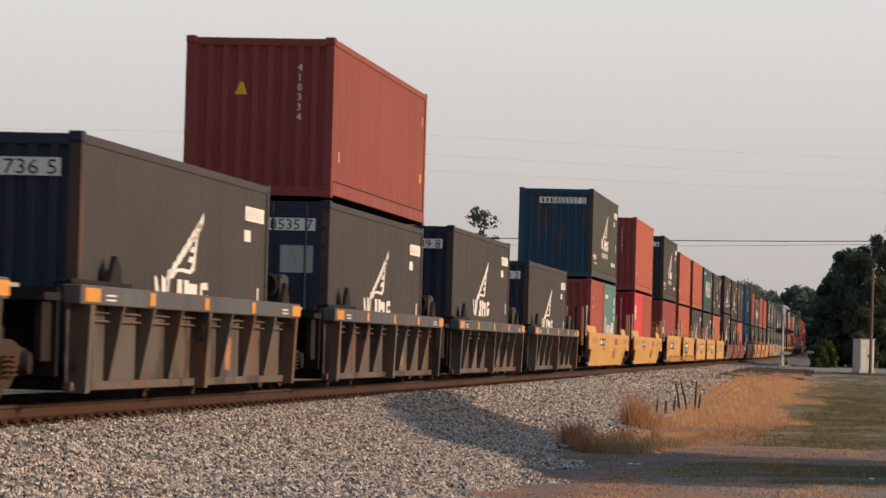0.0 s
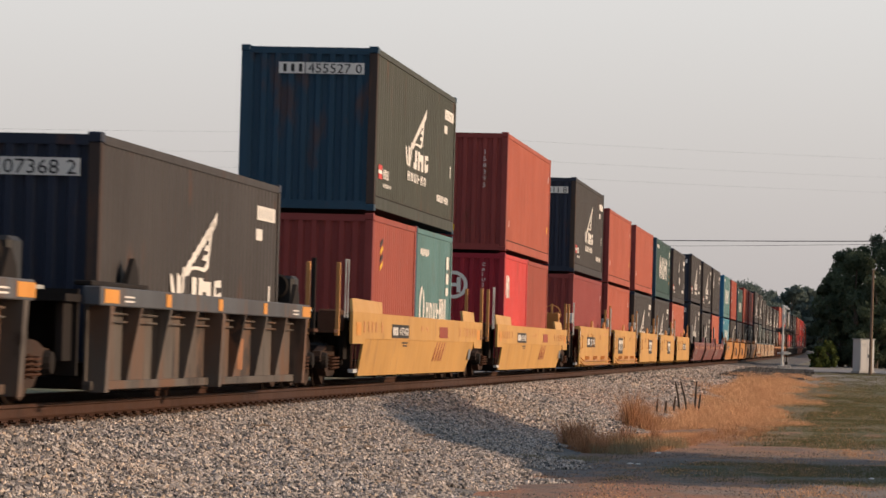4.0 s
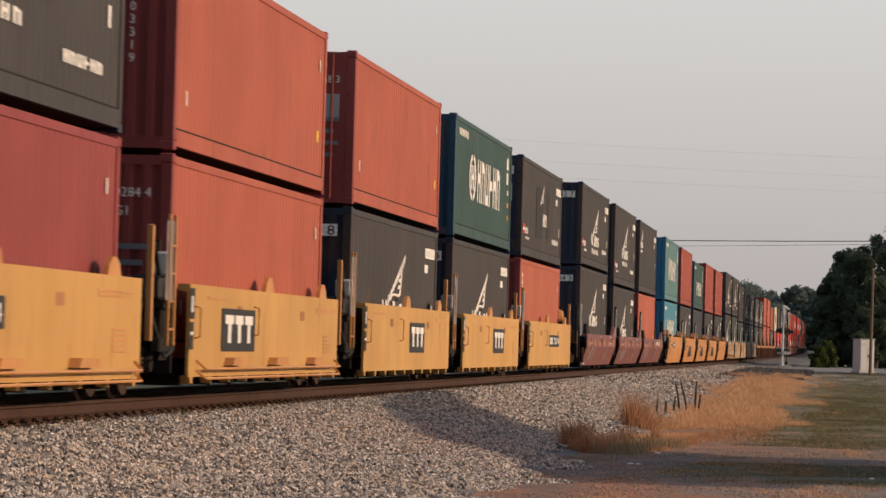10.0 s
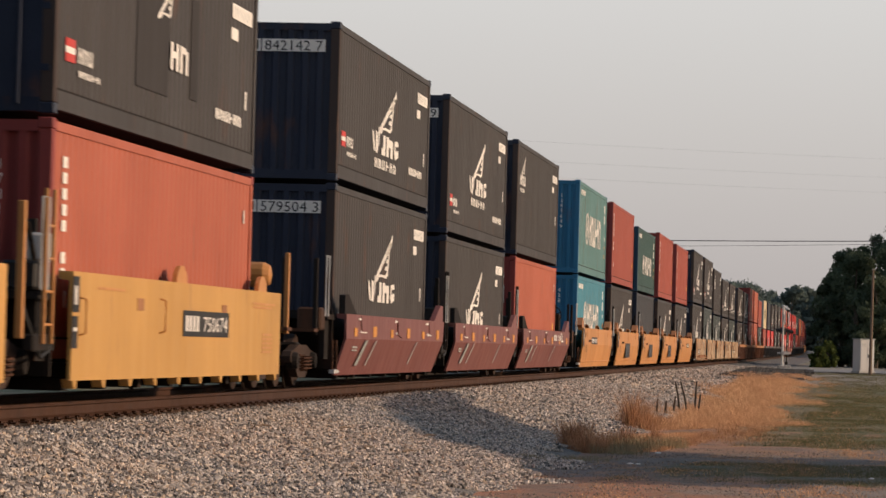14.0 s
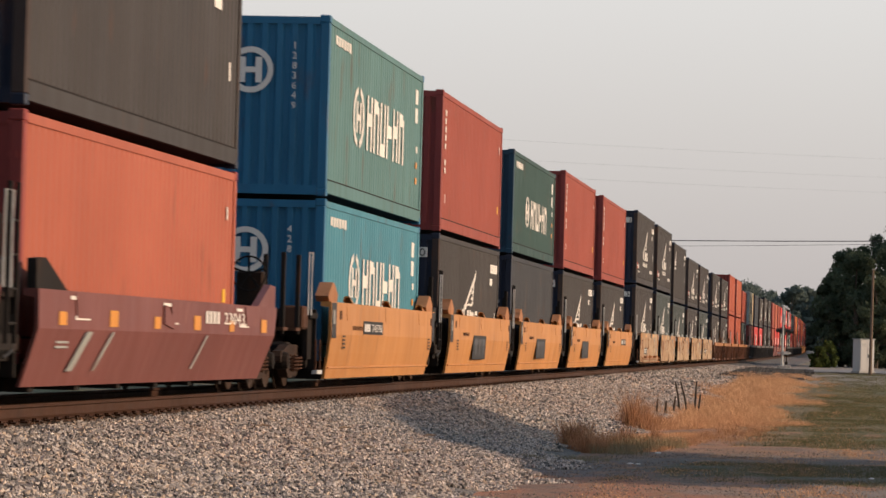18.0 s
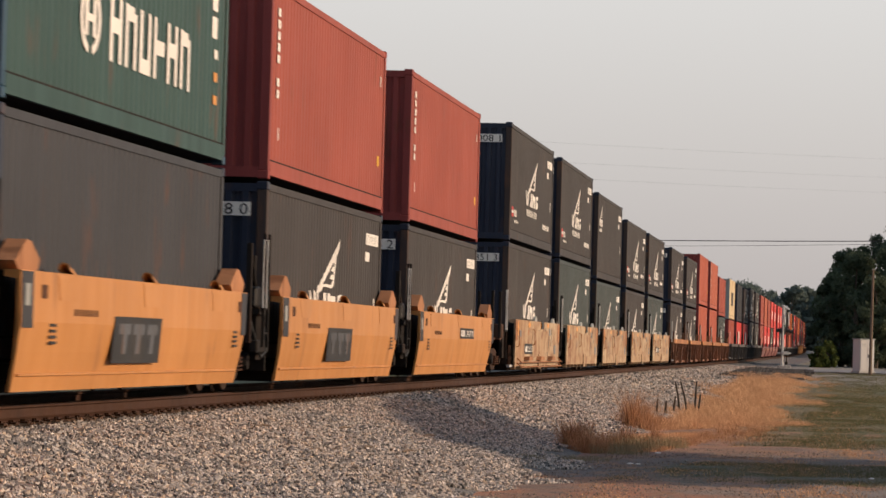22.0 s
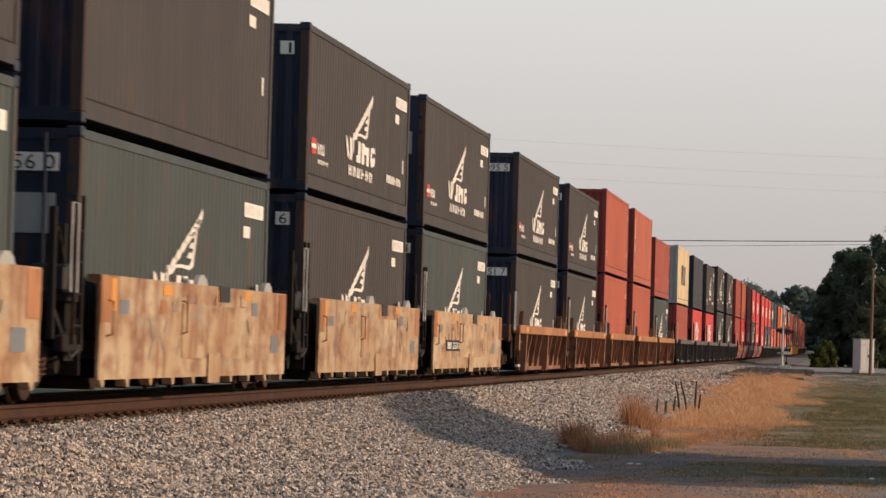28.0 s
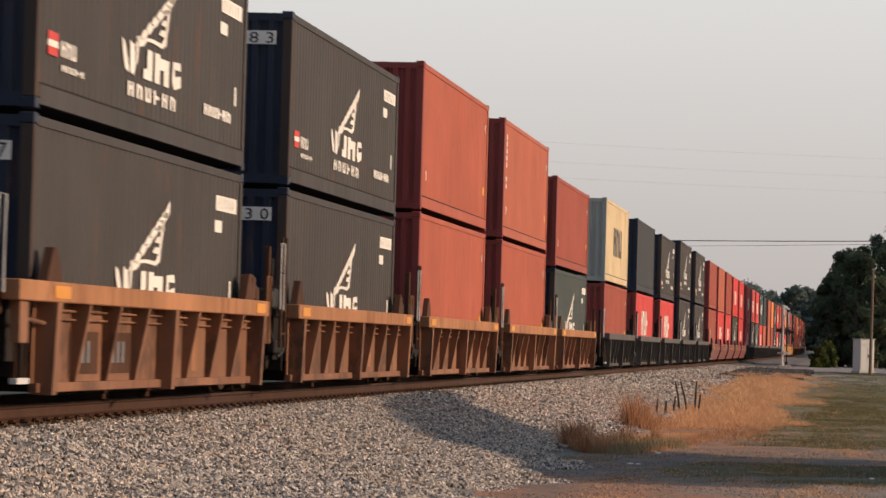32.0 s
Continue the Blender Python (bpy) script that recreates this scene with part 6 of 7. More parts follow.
def leaf_cloud(rng, clumps, per, size):
    """Leaves as small bent quads round the middles of clumps: rows of x, y, z, radius, flatness."""
    c = np.asarray(clumps, float)
    n = len(c) * per
    idx = np.repeat(np.arange(len(c)), per)
    d = rng.normal(0, 1, (n, 3))
    d /= np.linalg.norm(d, axis=1)[:, None]
    rad = c[idx, 3] * rng.uniform(0.45, 1.08, n)
    mid = c[idx, :3] + d * rad[:, None] * np.stack([np.ones(n), np.ones(n), c[idx, 4]], 1)
    a = rng.normal(0, 1, (n, 3))
    a /= np.linalg.norm(a, axis=1)[:, None]
    b = np.cross(a, d)
    b /= np.linalg.norm(b, axis=1)[:, None] + 1e-9
    sz = size * rng.uniform(0.6, 1.4, n)
    a *= sz[:, None]
    b *= (sz * 0.6)[:, None]
    v = np.stack([mid - a, mid - 0.2 * a + b, mid + a, mid - 0.2 * a - b], 1).reshape(-1, 3)
    f = np.arange(4 * n).reshape(-1, 4)
    return v, f


def tree(x, y, height, spread, rng, leaf="leaf", label="", per=70, clumps=34, size=0.33, low=0.2, name="tree", group=""):
    """A tapered trunk with limbs, under a crown of leaf clumps with gaps."""
    z0 = float(ground_z(x, y)[0]) - 0.1
    ob = new(name)
    ob.location = (x, y, z0)
    trunk = tube_bm([(0, 0, 0), (0.1, 0.05, height * 0.3), (-0.05, 0.1, height * 0.62), (0.05, 0, height * 0.85)], [0.028 * height, 0.02 * height, 0.012 * height, 0.004 * height], 8)
    cl = []
    for k in range(clumps):
        f = rng.uniform(low, 1.0)
        w = spread * (0.55 + 0.45 * math.sin(math.pi * min(1, (f - low) / (1.02 - low)) ** 0.8)) * (1.0 - 0.55 * max(0, f - 0.6) / 0.4)
        a, r = rng.uniform(0, 2 * math.pi), rng.uniform(0.2, 1.0) ** 0.6 * w
        cl.append((r * math.cos(a), r * math.sin(a), f * height * 0.93, spread * rng.uniform(0.2, 0.38), 0.75))
    for cx, cy, cz, cr, _ in cl[::4]:
        limb = tube_bm([(0, 0, min(cz * 0.7, height * 0.6)), (cx * 0.5, cy * 0.5, cz * 0.85), (cx, cy, cz)], [0.008 * height, 0.006 * height, 0.002 * height], 5)
        me = bpy.data.meshes.new("limb")
        limb.to_mesh(me)
        limb.free()
        trunk.from_mesh(me)
        bpy.data.meshes.remove(me)
    part("trunk", trunk, M["bark"], ob)
    v, f = leaf_cloud(rng, cl, per, size)
    put("crown", soup("crown", v, f, M[leaf]), ob)
    return tagged(ob, label or "leafy green tree beside the railway", "tree", group)


TR = np.random.default_rng(21)
# the dark wood on the near side of the line, past the crossing
for x, y, h, w in ((35.2, 292, 8.6, 2.7), (37.2, 297, 11.0, 3.0), (39.4, 294, 12.4, 3.2), (42.2, 297, 13.8, 3.6), (45.0, 300, 13.6, 4.2), (36.4, 305, 9.2, 3.0), (50.0, 302, 14.0, 4.4),
                   (33.6, 297, 7.4, 1.7), (34.9, 299, 8.8, 1.9), (45.5, 293, 13.8, 3.0), (37.4, 286, 9.4, 3.0), (40.8, 287, 10.2, 3.4), (44.6, 289, 11.0, 3.8), (49.0, 292, 11.5, 4.0), (36.0, 284, 6.6, 2.4)):
    tree(x, y, h * 1.19, w, TR, "leaf", "dense dark green tree at the wood's edge", 210, 44, 0.14, 0.04, "tree", "trees of the dark wood")
for x, y, h, w in ((30.3, 276, 1.9, 0.8), (31.3, 278, 2.2, 0.8)):
    tree(x, y, h, w, TR, "leaf_bright", "bushy yellow-green shrub at the wood's edge", 90, 16, 0.20, 0.05, "shrub", "shrubs at the wood's edge")
# woodland beyond, on both sides of the line
for k in range(16):
    s = 430 + 38 * k
    p = track_point(s, -13 - 3 * (k % 3))
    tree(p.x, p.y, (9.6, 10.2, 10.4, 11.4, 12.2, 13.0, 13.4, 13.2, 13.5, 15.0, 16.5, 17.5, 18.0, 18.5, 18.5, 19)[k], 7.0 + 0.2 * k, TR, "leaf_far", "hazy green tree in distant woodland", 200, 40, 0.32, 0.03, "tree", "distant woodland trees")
# right-hand row added, mostly hidden, to shade the train's far end
for k in range(50):
    s = 525 + 14 * k
    p = track_point(s, 12 + 3 * (k % 3))
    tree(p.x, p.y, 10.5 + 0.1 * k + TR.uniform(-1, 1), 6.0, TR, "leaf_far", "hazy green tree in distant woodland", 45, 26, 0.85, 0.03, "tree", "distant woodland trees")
for k in range(10):
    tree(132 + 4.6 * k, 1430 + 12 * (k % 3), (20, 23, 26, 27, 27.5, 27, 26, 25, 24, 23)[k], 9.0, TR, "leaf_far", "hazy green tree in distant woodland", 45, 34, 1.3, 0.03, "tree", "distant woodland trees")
for x, y, h, w in ((2.8, 262, 12.2, 2.6), (7.4, 270, 8.6, 2.4), (0.2, 268, 9.0, 2.6)):
    tree(x, y, h, w, TR, "leaf", "slender green tree behind the train", 34, 22, 0.17, 0.35, "tree", "trees behind the train")
# unseen wood added behind the camera to close the place and dim container ends
for k in range(16):
    bx, by = -78 + 8.0 * k + TR.uniform(-1.5, 1.5), -26 - 6 * (k % 3)
    if abs(bx - float(side_x(by))) > 11:
        tree(bx, by, 21 + TR.uniform(-2, 3), 6.5, TR, "leaf", "unseen tall tree added to dim light from behind", 60, 40, 0.95, 0.03, "tree", "trees behind the viewer")

# an unseen leafy shape, added and outlined to cast the shade on the stones
shade_caster = new("tree")
shade_caster.location = (12.0, 46.0, -0.9)
SL, AZ = math.tan(SUN_EL), math.tan(SUN_AZ)


def shade_line(points, y):
    """The height, carried back along the sun's slope to x = 0, of an edge of shade that lies on the ground through points x, y, z."""
    rows = sorted((py - px * AZ, pz - px * SL) for px, py, pz in points)
    return np.interp(y, [r[0] for r in rows], [r[1] for r in rows])


EDGE_HI = [(1.5, 42.8, -0.92), (1.36, 44.2, -0.90), (1.11, 46.2, -0.89), (0.75, 49.4, -0.80), (0.03, 50.0, -0.68), (-0.37, 50.7, -0.58), (-0.92, 53.5, -0.39), (-1.48, 60.0, -0.27), (0.06, 74.7, -0.29), (0.4, 78.0, -0.3)]
EDGE_LO = [(4.6, 44.0, -0.90), (8.6, 46.0, -0.85), (8.6, 53.2, -0.87), (4.9, 55.2, -0.88), (2.7, 56.6, -0.88), (2.17, 60.7, -0.82), (1.85, 61.0, -0.77), (1.29, 63.0, -0.65), (0.45, 66.0, -0.40), (0.06, 74.7, -0.31)]
cl = []
for k in range(110 * 30):
    yy, hh = 43.2 + 0.30 * (k % 110) + TR.uniform(-0.1, 0.1), -3.6 + 0.14 * (k // 110) + TR.uniform(-0.04, 0.04)
    if shade_line(EDGE_LO, yy) + 0.10 < hh < shade_line(EDGE_HI, yy) - 0.13:
        xx = 12 + TR.uniform(-0.7, 0.7)
        cl.append((xx - 12.0, yy + xx * AZ - 46.0, hh + SL * xx + 0.9, TR.uniform(0.15, 0.21), 0.9))
v, f = leaf_cloud(TR, cl, 70, 0.10)
put("crown", soup("crown", v, f, M["leaf"]), shade_caster)
part("trunk", tube_bm([(0, 3, 0), (0, 3.5, 1.6), (0, 6, 2.3), (0, 12, 3.0), (0, 20, 3.6)], [0.16, 0.12, 0.09, 0.06, 0.03], 8), M["bark"], shade_caster)
tagged(shade_caster, "unseen leafy shape added to shade the track", "tree")

# ---- grass and weeds ----
def blade_material(name, a, b_):
    m, nodes, links, b = principled(name, 0.85)
    geo = nodes.new("ShaderNodeNewGeometry")
    links.new(mixed(nodes, links, geo.outputs["Random Per Island"], a, b_), b.inputs["Base Color"])
    return m


M["straw"] = blade_material("dry_straw_grass", (0.46, 0.230, 0.112), (0.86, 0.52, 0.285))
M["lawn"] = blade_material("tired_green_grass", (0.095, 0.098, 0.036), (0.170, 0.148, 0.066))
M["weed"] = blade_material("red_brown_dry_weed", (0.28, 0.128, 0.065), (0.60, 0.33, 0.17))
M["green_weed"] = blade_material("grey_green_weed", (0.19, 0.165, 0.095), (0.36, 0.29, 0.17))


def blades(name, rng, s, off, height, width, material, label, category):
    """Blades of grass rooted on the ground at lengths s and offsets off."""
    n = len(s)
    c, r, z = line_frame(s)
    base = np.column_stack([c + r * off[:, None], z + ground_profile(off, s) - 0.03])
    a = rng.uniform(0, 2 * np.pi, n)
    h = height * rng.uniform(0.45, 1.25, n)
    lean = rng.normal(0, 0.5, (n, 2)) * h[:, None]
    side = np.stack([np.cos(a), np.sin(a), np.zeros(n)], 1) * (width * rng.uniform(0.6, 1.4, n))[:, None]
    tip = base + np.column_stack([lean, h])
    v = np.stack([base - side, base + side, tip], 1).reshape(-1, 3)
    f = np.arange(3 * n).reshape(-1, 3)
    return tagged(new(name, soup(name, v, f, material)), label, category, kind="stuff")


def patch_points(rng, n, s_range, off_lo, off_hi, bare=0.5):
    """Places in uneven drifts between two edges that fray."""
    m = 8 * n
    s = rng.uniform(*s_range, m)
    lo, hi = off_lo(s), off_hi(s)
    f = rng.uniform(-0.25, 1.25, m)
    off = lo + (hi - lo) * f
    drift = np.array([noise.noise((a * 0.13, b * 0.8, 3.1)) + 0.5 * noise.noise((a * 0.35, b * 2.2, 7.7)) for a, b in zip(s, off)])
    edge = np.minimum(np.minimum(f, 1 - f), 0.3) / 0.3
    keep = drift + 0.55 * edge + rng.normal(0, 0.20, m) > bare
    return s[keep][:n], off[keep][:n]


GR = np.random.default_rng(5)
toe = lambda s: np.interp(s, [30, 50, 70, 100, 150, 200], [5.6, 5.3, 4.9, 4.3, 3.7, 3.4])
straw_edge = lambda s: np.interp(s, [62, 70, 82, 110, 140, 178], [5.9, 6.4, 7.9, 8.0, 8.4, 7.6])
s_, o_ = patch_points(GR, 120000, (76, 185), toe, straw_edge, 0.50)
blades("dry_grass", GR, s_, o_, 0.17, 0.0034, M["straw"], "long dry straw-coloured grass along the ballast", "grass")
s_, o_ = patch_points(GR, 40000, (60, 90), lambda s: toe(s) + 0.15, lambda s: straw_edge(s) + 0.6, 0.40)
blades("dry_grass", GR, s_, o_, 0.09, 0.0032, M["straw"], "thin dry straw-coloured grass over bare soil", "grass")
s_, o_ = patch_points(GR, 46000, (64, 190), lambda s: toe(s) + 0.1, lambda s: straw_edge(s) + 0.5, 0.30)
blades("dry_thatch", GR, s_, o_, 0.05, 0.008, M["straw"], "flattened dry straw-coloured thatch on the verge", "grass")
s_, o_ = patch_points(GR, 16000, (84, 172), lambda s: toe(s) + 0.3, lambda s: toe(s) + 3.4, 0.55)
blades("dry_grass", GR, s_, o_, 0.30, 0.004, M["straw"], "tall dry straw-coloured grass along the ballast", "grass")
s_, o_ = patch_points(GR, 80000, (62, 125), lambda s: np.interp(s, [62, 80, 120], [7.6, 7.8, 7.8]), lambda s: s * 0 + 12.0, 0.30)
blades("lawn_grass", GR, s_, o_, 0.030, 0.006, M["lawn"], "short tired green grass", "grass")
s_, o_ = patch_points(GR, 50000, (85, 205), lambda s: np.interp(s, [85, 205], [8.0, 7.4]), lambda s: np.interp(s, [85, 205], [12.5, 15.0]), 0.20)
blades("lawn_grass", GR, s_, o_, 0.045, 0.010, M["lawn"], "short tired green grass", "grass")
s_, o_ = patch_points(GR, 5000, (60, 150), lambda s: toe(s) + 2.2, lambda s: s * 0 + 12.0, 0.42)
blades("dry_thatch", GR, s_, o_, 0.04, 0.006, M["straw"], "thin dry straw scattered over the lawn", "grass")
# short red-brown dead growth between the tall weeds
s_, o_ = patch_points(GR, 42000, (57, 86), lambda s: toe(s) + 0.2, lambda s: np.interp(s, [57, 66, 86], [6.5, 7.7, 8.2]), 0.34)
blades("dry_thatch", GR, s_, o_, 0.065, 0.0045, M["weed"], "short red-brown dead growth on the verge", "grass")
# scraps of straw and dead leaves over the bare dirt
s_, o_ = patch_points(GR, 9000, (39, 62), lambda s: s * 0 + 6.0, lambda s: s * 0 + 10.5, 0.62)
blades("dry_thatch", GR, s_, o_, 0.022, 0.006, M["straw"], "scraps of dry straw on the bare dirt", "grass")
# a green strip across the bare dirt
s_, o_ = patch_points(GR, 36000, (44.8, 53.0), lambda s: np.interp(s, [44, 53], [6.9, 7.2]), lambda s: s * 0 + 13.0, 0.30)
blades("lawn_grass", GR, s_, o_, 0.030, 0.003, M["lawn"], "thin strip of short green grass on bare dirt", "grass")


def weed_clump(s, off, n, h, spread, material="weed", label="clump of red-brown dry weeds by the ballast"):
    c, r, z = line_frame(np.array([float(s)]))
    x, y = c[0] + r[0] * off
    ob = new("weed_clump")
    ob.location = (x, y, z[0] + float(ground_profile(off, s)) - 0.03)
    rng = np.random.default_rng(int(s * 10))
    v, f = [], []
    for k in range(n):
        a, rr = rng.uniform(0, 2 * math.pi), spread * rng.uniform(0, 1) ** 0.7
        bx, by = rr * math.cos(a), rr * math.sin(a)
        hh = h * rng.uniform(0.5, 1.15)
        lx, ly = rng.normal(0, 0.33, 2) * hh
        w = 0.0022 * rng.uniform(0.6, 1.4)
        t = rng.uniform(0, math.pi)
        sx, sy = w * math.cos(t), w * math.sin(t)
        i = len(v)
        v += [(bx - sx, by - sy, 0), (bx + sx, by + sy, 0), (bx + lx + sx * 0.5, by + ly + sy * 0.5, hh), (bx + lx - sx * 0.5, by + ly - sy * 0.5, hh)]
        f.append((i, i + 1, i + 2, i + 3))
    tagged(put("dry_growth", soup("dry_growth", v, f, M[material]), ob), kind="stuff")
    return tagged(ob, label, "weeds", "weeds along the ballast")


for s, off, n, h, w in ((57.4, 5.12, 1300, 0.44, 0.26), (56.6, 5.42, 900, 0.34, 0.34), (58.6, 5.62, 500, 0.30, 0.22), (61.0, 5.75, 260, 0.40, 0.12), (72.6, 5.08, 520, 0.80, 0.13),
                        (74.0, 5.22, 800, 0.56, 0.30), (75.0, 4.85, 300, 0.30, 0.35), (77, 5.35, 500, 0.30, 0.45), (64.5, 6.05, 160, 0.36, 0.10)):
    weed_clump(s, off, n, h, w)
for s, off, n, h, w in ((58.4, 6.05, 900, 0.26, 0.45), (56.2, 5.95, 700, 0.18, 0.5), (52.6, 5.6, 700, 0.10, 0.6), (50.6, 4.9, 420, 0.09, 0.32), (60.0, 6.5, 600, 0.20, 0.4)):
    weed_clump(s, off, n, h, w, "green_weed", "low clump of grey-green weeds in the shade")
for k, (s, off, h, lean) in enumerate(((87, 4.85, 0.40, 0.02), (88.5, 4.98, 0.36, 0.03), (90.5, 5.09, 0.46, 0.05), (93.5, 5.12, 0.82, -0.14), (94.5, 5.27, 0.85, -0.2), (96.5, 5.39, 0.85, 0.03), (95.5, 5.53, 0.5, 0.05))):
    p = track_point(s, off)
    bm = tube_bm([(0, 0, -0.05), (lean * 0.4, 0, h * 0.5), (lean, 0.02, h)], [0.036, 0.03, 0.02], 6)
    ob = part("broken_stake", bm, M["tie_wood"], None)
    ob.location = (p.x, p.y, p.z + float(ground_profile(off, s)))
    tagged(ob, "thin dark weathered stake standing in dry grass", "stake", "stakes in the dry grass")

scatter_stones("dirt_gravel", np.random.default_rng(9), 10000, (33, 60), (5.4, 11.5), 0.010, M["dirt_bits"], "small bits of gravel and dirt on the verge")

# sticks, litter and a few large stones
for k, (s, off, ln, ang) in enumerate(((47.5, 2.75, 0.36, 62), (44.5, 3.5, 0.22, 70), (51.0, 3.5, 0.3, 55), (43.5, 2.3, 0.25, 40), (45.5, 3.9, 0.25, 50), (70, 2.6, 0.4, 60))):
    p = track_point(s, off)
    ob = part("stick", tube_bm([(-ln / 2, 0, 0), (0, 0.03, 0.02), (ln / 2, 0, 0.01)], [0.012, 0.015, 0.008], 6), M["pole_wood"], None)
    ob.matrix_world = pose(p.x, p.y, p.z + float(bed_z(off, s)) + 0.045, 0, 0, ang)
    tagged(ob, "dark wooden stick lying on the stones", "stick", "sticks on the ballast")
for k, (s, off, w) in enumerate(((55.5, 6.6, 0.05), (50.2, 6.5, 0.045), (50.0, 6.62, 0.035), (46.6, 9.9, 0.035))):
    p = track_point(s, off)
    bm = bmesh.new()
    bmesh.ops.create_icosphere(bm, subdivisions=1, radius=w)
    for v in bm.verts:
        v.co = Vector((v.co.x * 1.2, v.co.y * 0.8, max(-0.01, v.co.z * 0.35))) * (1 + 0.3 * noise.noise(v.co * 9 + Vector((k, 0, 0))))
    ob = part("litter", bm, M["white"], None)
    ob.location = (p.x, p.y, p.z + float(ground_profile(off, s)) + 0.02)
    tagged(ob, "crumpled white scrap of litter on the ground", "litter", "scraps of litter")

# ---- the crossing: road, signal mast, cabinet, poles, wires ----
def draped(name, x0, x1, y0, y1, material, label, lift=0.02, nx=24, ny=6, slant=0.0):
    xs, ys = np.linspace(x0, x1, nx), np.linspace(y0, y1, ny)
    gx, gy = np.meshgrid(xs, ys)
    gy = gy + slant * (gx - x0)
    z = ground_z(gx.ravel(), gy.ravel()) + lift
    v = np.column_stack([gx.ravel(), gy.ravel(), z])
    f = [(j * nx + i, j * nx + i + 1, (j + 1) * nx + i + 1, (j + 1) * nx + i) for j in range(ny - 1) for i in range(nx - 1)]
    return tagged(new(name, soup(name, v, f, material, True)), label, name, kind="structure")


M["asphalt"] = paint("worn_grey_asphalt", (0.27, 0.255, 0.245), None, 0, 0.9, 0.3, (0.08, 0.075, 0.07), 0.5)
M["dark_stone"] = stone_material("sooty_stone", (0.035, 0.032, 0.03), (0.14, 0.13, 0.12))
draped("road", 22.2, 70, 206, 238, M["asphalt"], "worn grey road at the level crossing", 0.03)
CX = new("crossing_panel")
for k in range(8):
    box_part("plank", (-4.0 + k * 1.0, -3.04 + k * 1.0, -0.62, 0.62, -0.16, -0.01), M["tie_wood"], CX)
CX.matrix_world = rail_pose(231.0, 8.0)
tagged(CX, "dark timber panel between the rails at the crossing", "crossing panel", kind="structure")
scatter_stones("dark_ballast", np.random.default_rng(3), 9000, (165, 222), (3.6, 7.2), 0.07, M["dark_stone"], "sooty dark rubble beside the crossing")


def crossing_signal(x, y, tone="silver"):
    ob = new("crossing_signal")
    ob.location = (x, y, float(ground_z(x, y)[0]))
    box_part("base", (-0.3, 0.3, -0.3, 0.3, -0.05, 0.22), M["concrete"], ob, "concrete footing", 0.03)
    part("mast", tube_bm([(0, 0, 0.2), (0, 0, 4.25)], 0.075 if tone == "silver" else 0.04, 10), M[tone], ob, "silver painted mast" if tone == "silver" else "dark slender mast")
    part("mast_collar", tube_bm([(0, 0, 0.2), (0, 0, 0.45)], 0.1, 10), M[tone], ob)
    part("crossarm", tube_bm([(0, -0.45, 2.62), (0, 0.45, 2.62)], 0.035, 8), M["silver"], ob)
    for yy in (-0.42, 0.42):
        for d in (-1, 1):
            bk = part("backboard", lathe_bm([(0.01, 0), (0.26, 0.005), (0.26, 0.02), (0.01, 0.025)], 20), M["black"], ob, "round black backboard", pose(d * 0.12, yy, 2.62, 0, 0, 90 if d < 0 else -90))
            part("hood", tube_bm([(0, 0.02, 0), (0, 0.30, 0.02)], [0.13, 0.12], 12), M["black"], bk, "black lamp hood")
    for a in (45, -45):
        part("crossbuck", box_bm(-0.02, 0.02, -0.61, 0.61, -0.115, 0.115), M["white"], ob, "white crossbuck board", pose(0.09 if a > 0 else 0.13, 0, 3.55, a))
    box_part("junction_box", (-0.12, 0.12, -0.36, -0.08, 0.95, 1.2), M["galvanised"], ob, "grey junction box", 0.02)
    box_part("gate_bracket", (-0.34, 0.34, -0.10, 0.10, 1.02, 1.12), M["silver"], ob, "bracket across the mast", 0.02)
    part("bell", lathe_bm([(0.02, 0), (0.14, 0.02), (0.16, 0.1), (0.05, 0.14)], 14, "Z"), M["silver"], ob, "silver bell on top", Matrix.Translation((0, 0, 4.22)))
    return tagged(ob, ("silver crossing signal mast with black lamp hoods" if tone == "silver" else "slender dark signal mast with black lamp hoods"), "crossing signal", "signals of the crossing")


crossing_signal(23.5, 236)
crossing_signal(25.2, 250, "dull_black")


M["cabinet"] = paint("pale_grey_cabinet_paint", (0.50, 0.48, 0.45), None, 0, 0.6, 0.25, (0.34, 0.31, 0.27))


def relay_cabinet(x, y):
    ob = new("relay_cabinet")
    ob.rotation_euler = (0, 0, radians(28))
    ob.location = (x, y, float(ground_z(x, y)[0]))
    box_part("plinth", (-0.6, 0.6, -0.45, 0.45, -0.1, 0.12), M["concrete"], ob, "concrete plinth", 0.02)
    box_part("housing", (-0.53, 0.53, -0.38, 0.38, 0.12, 2.04), M["cabinet"], ob, "pale grey metal housing", 0.02)
    box_part("roof", (-0.58, 0.58, -0.43, 0.43, 2.04, 2.10), M["grey_light"], ob, "overhanging lid", 0.015)
    for a, b in ((-0.49, -0.01), (0.01, 0.49)):
        d = box_part("door", (a, b, -0.41, -0.38, 0.2, 1.98), M["cabinet"], ob, "", 0.008)
        for k in range(3):
            box_part("vent_slat", (-0.14, 0.14, -0.03, -0.012, 0.55 + 0.06 * k, 0.58 + 0.06 * k), M["galvanised"], d)
    box_part("handle", (0.05, 0.09, -0.45, -0.41, 0.95, 1.15), M["black"], ob, "black door handle", 0.008)
    return tagged(ob, "pale grey metal relay cabinet beside the crossing", "relay cabinet")


relay_cabinet(25.75, 209)


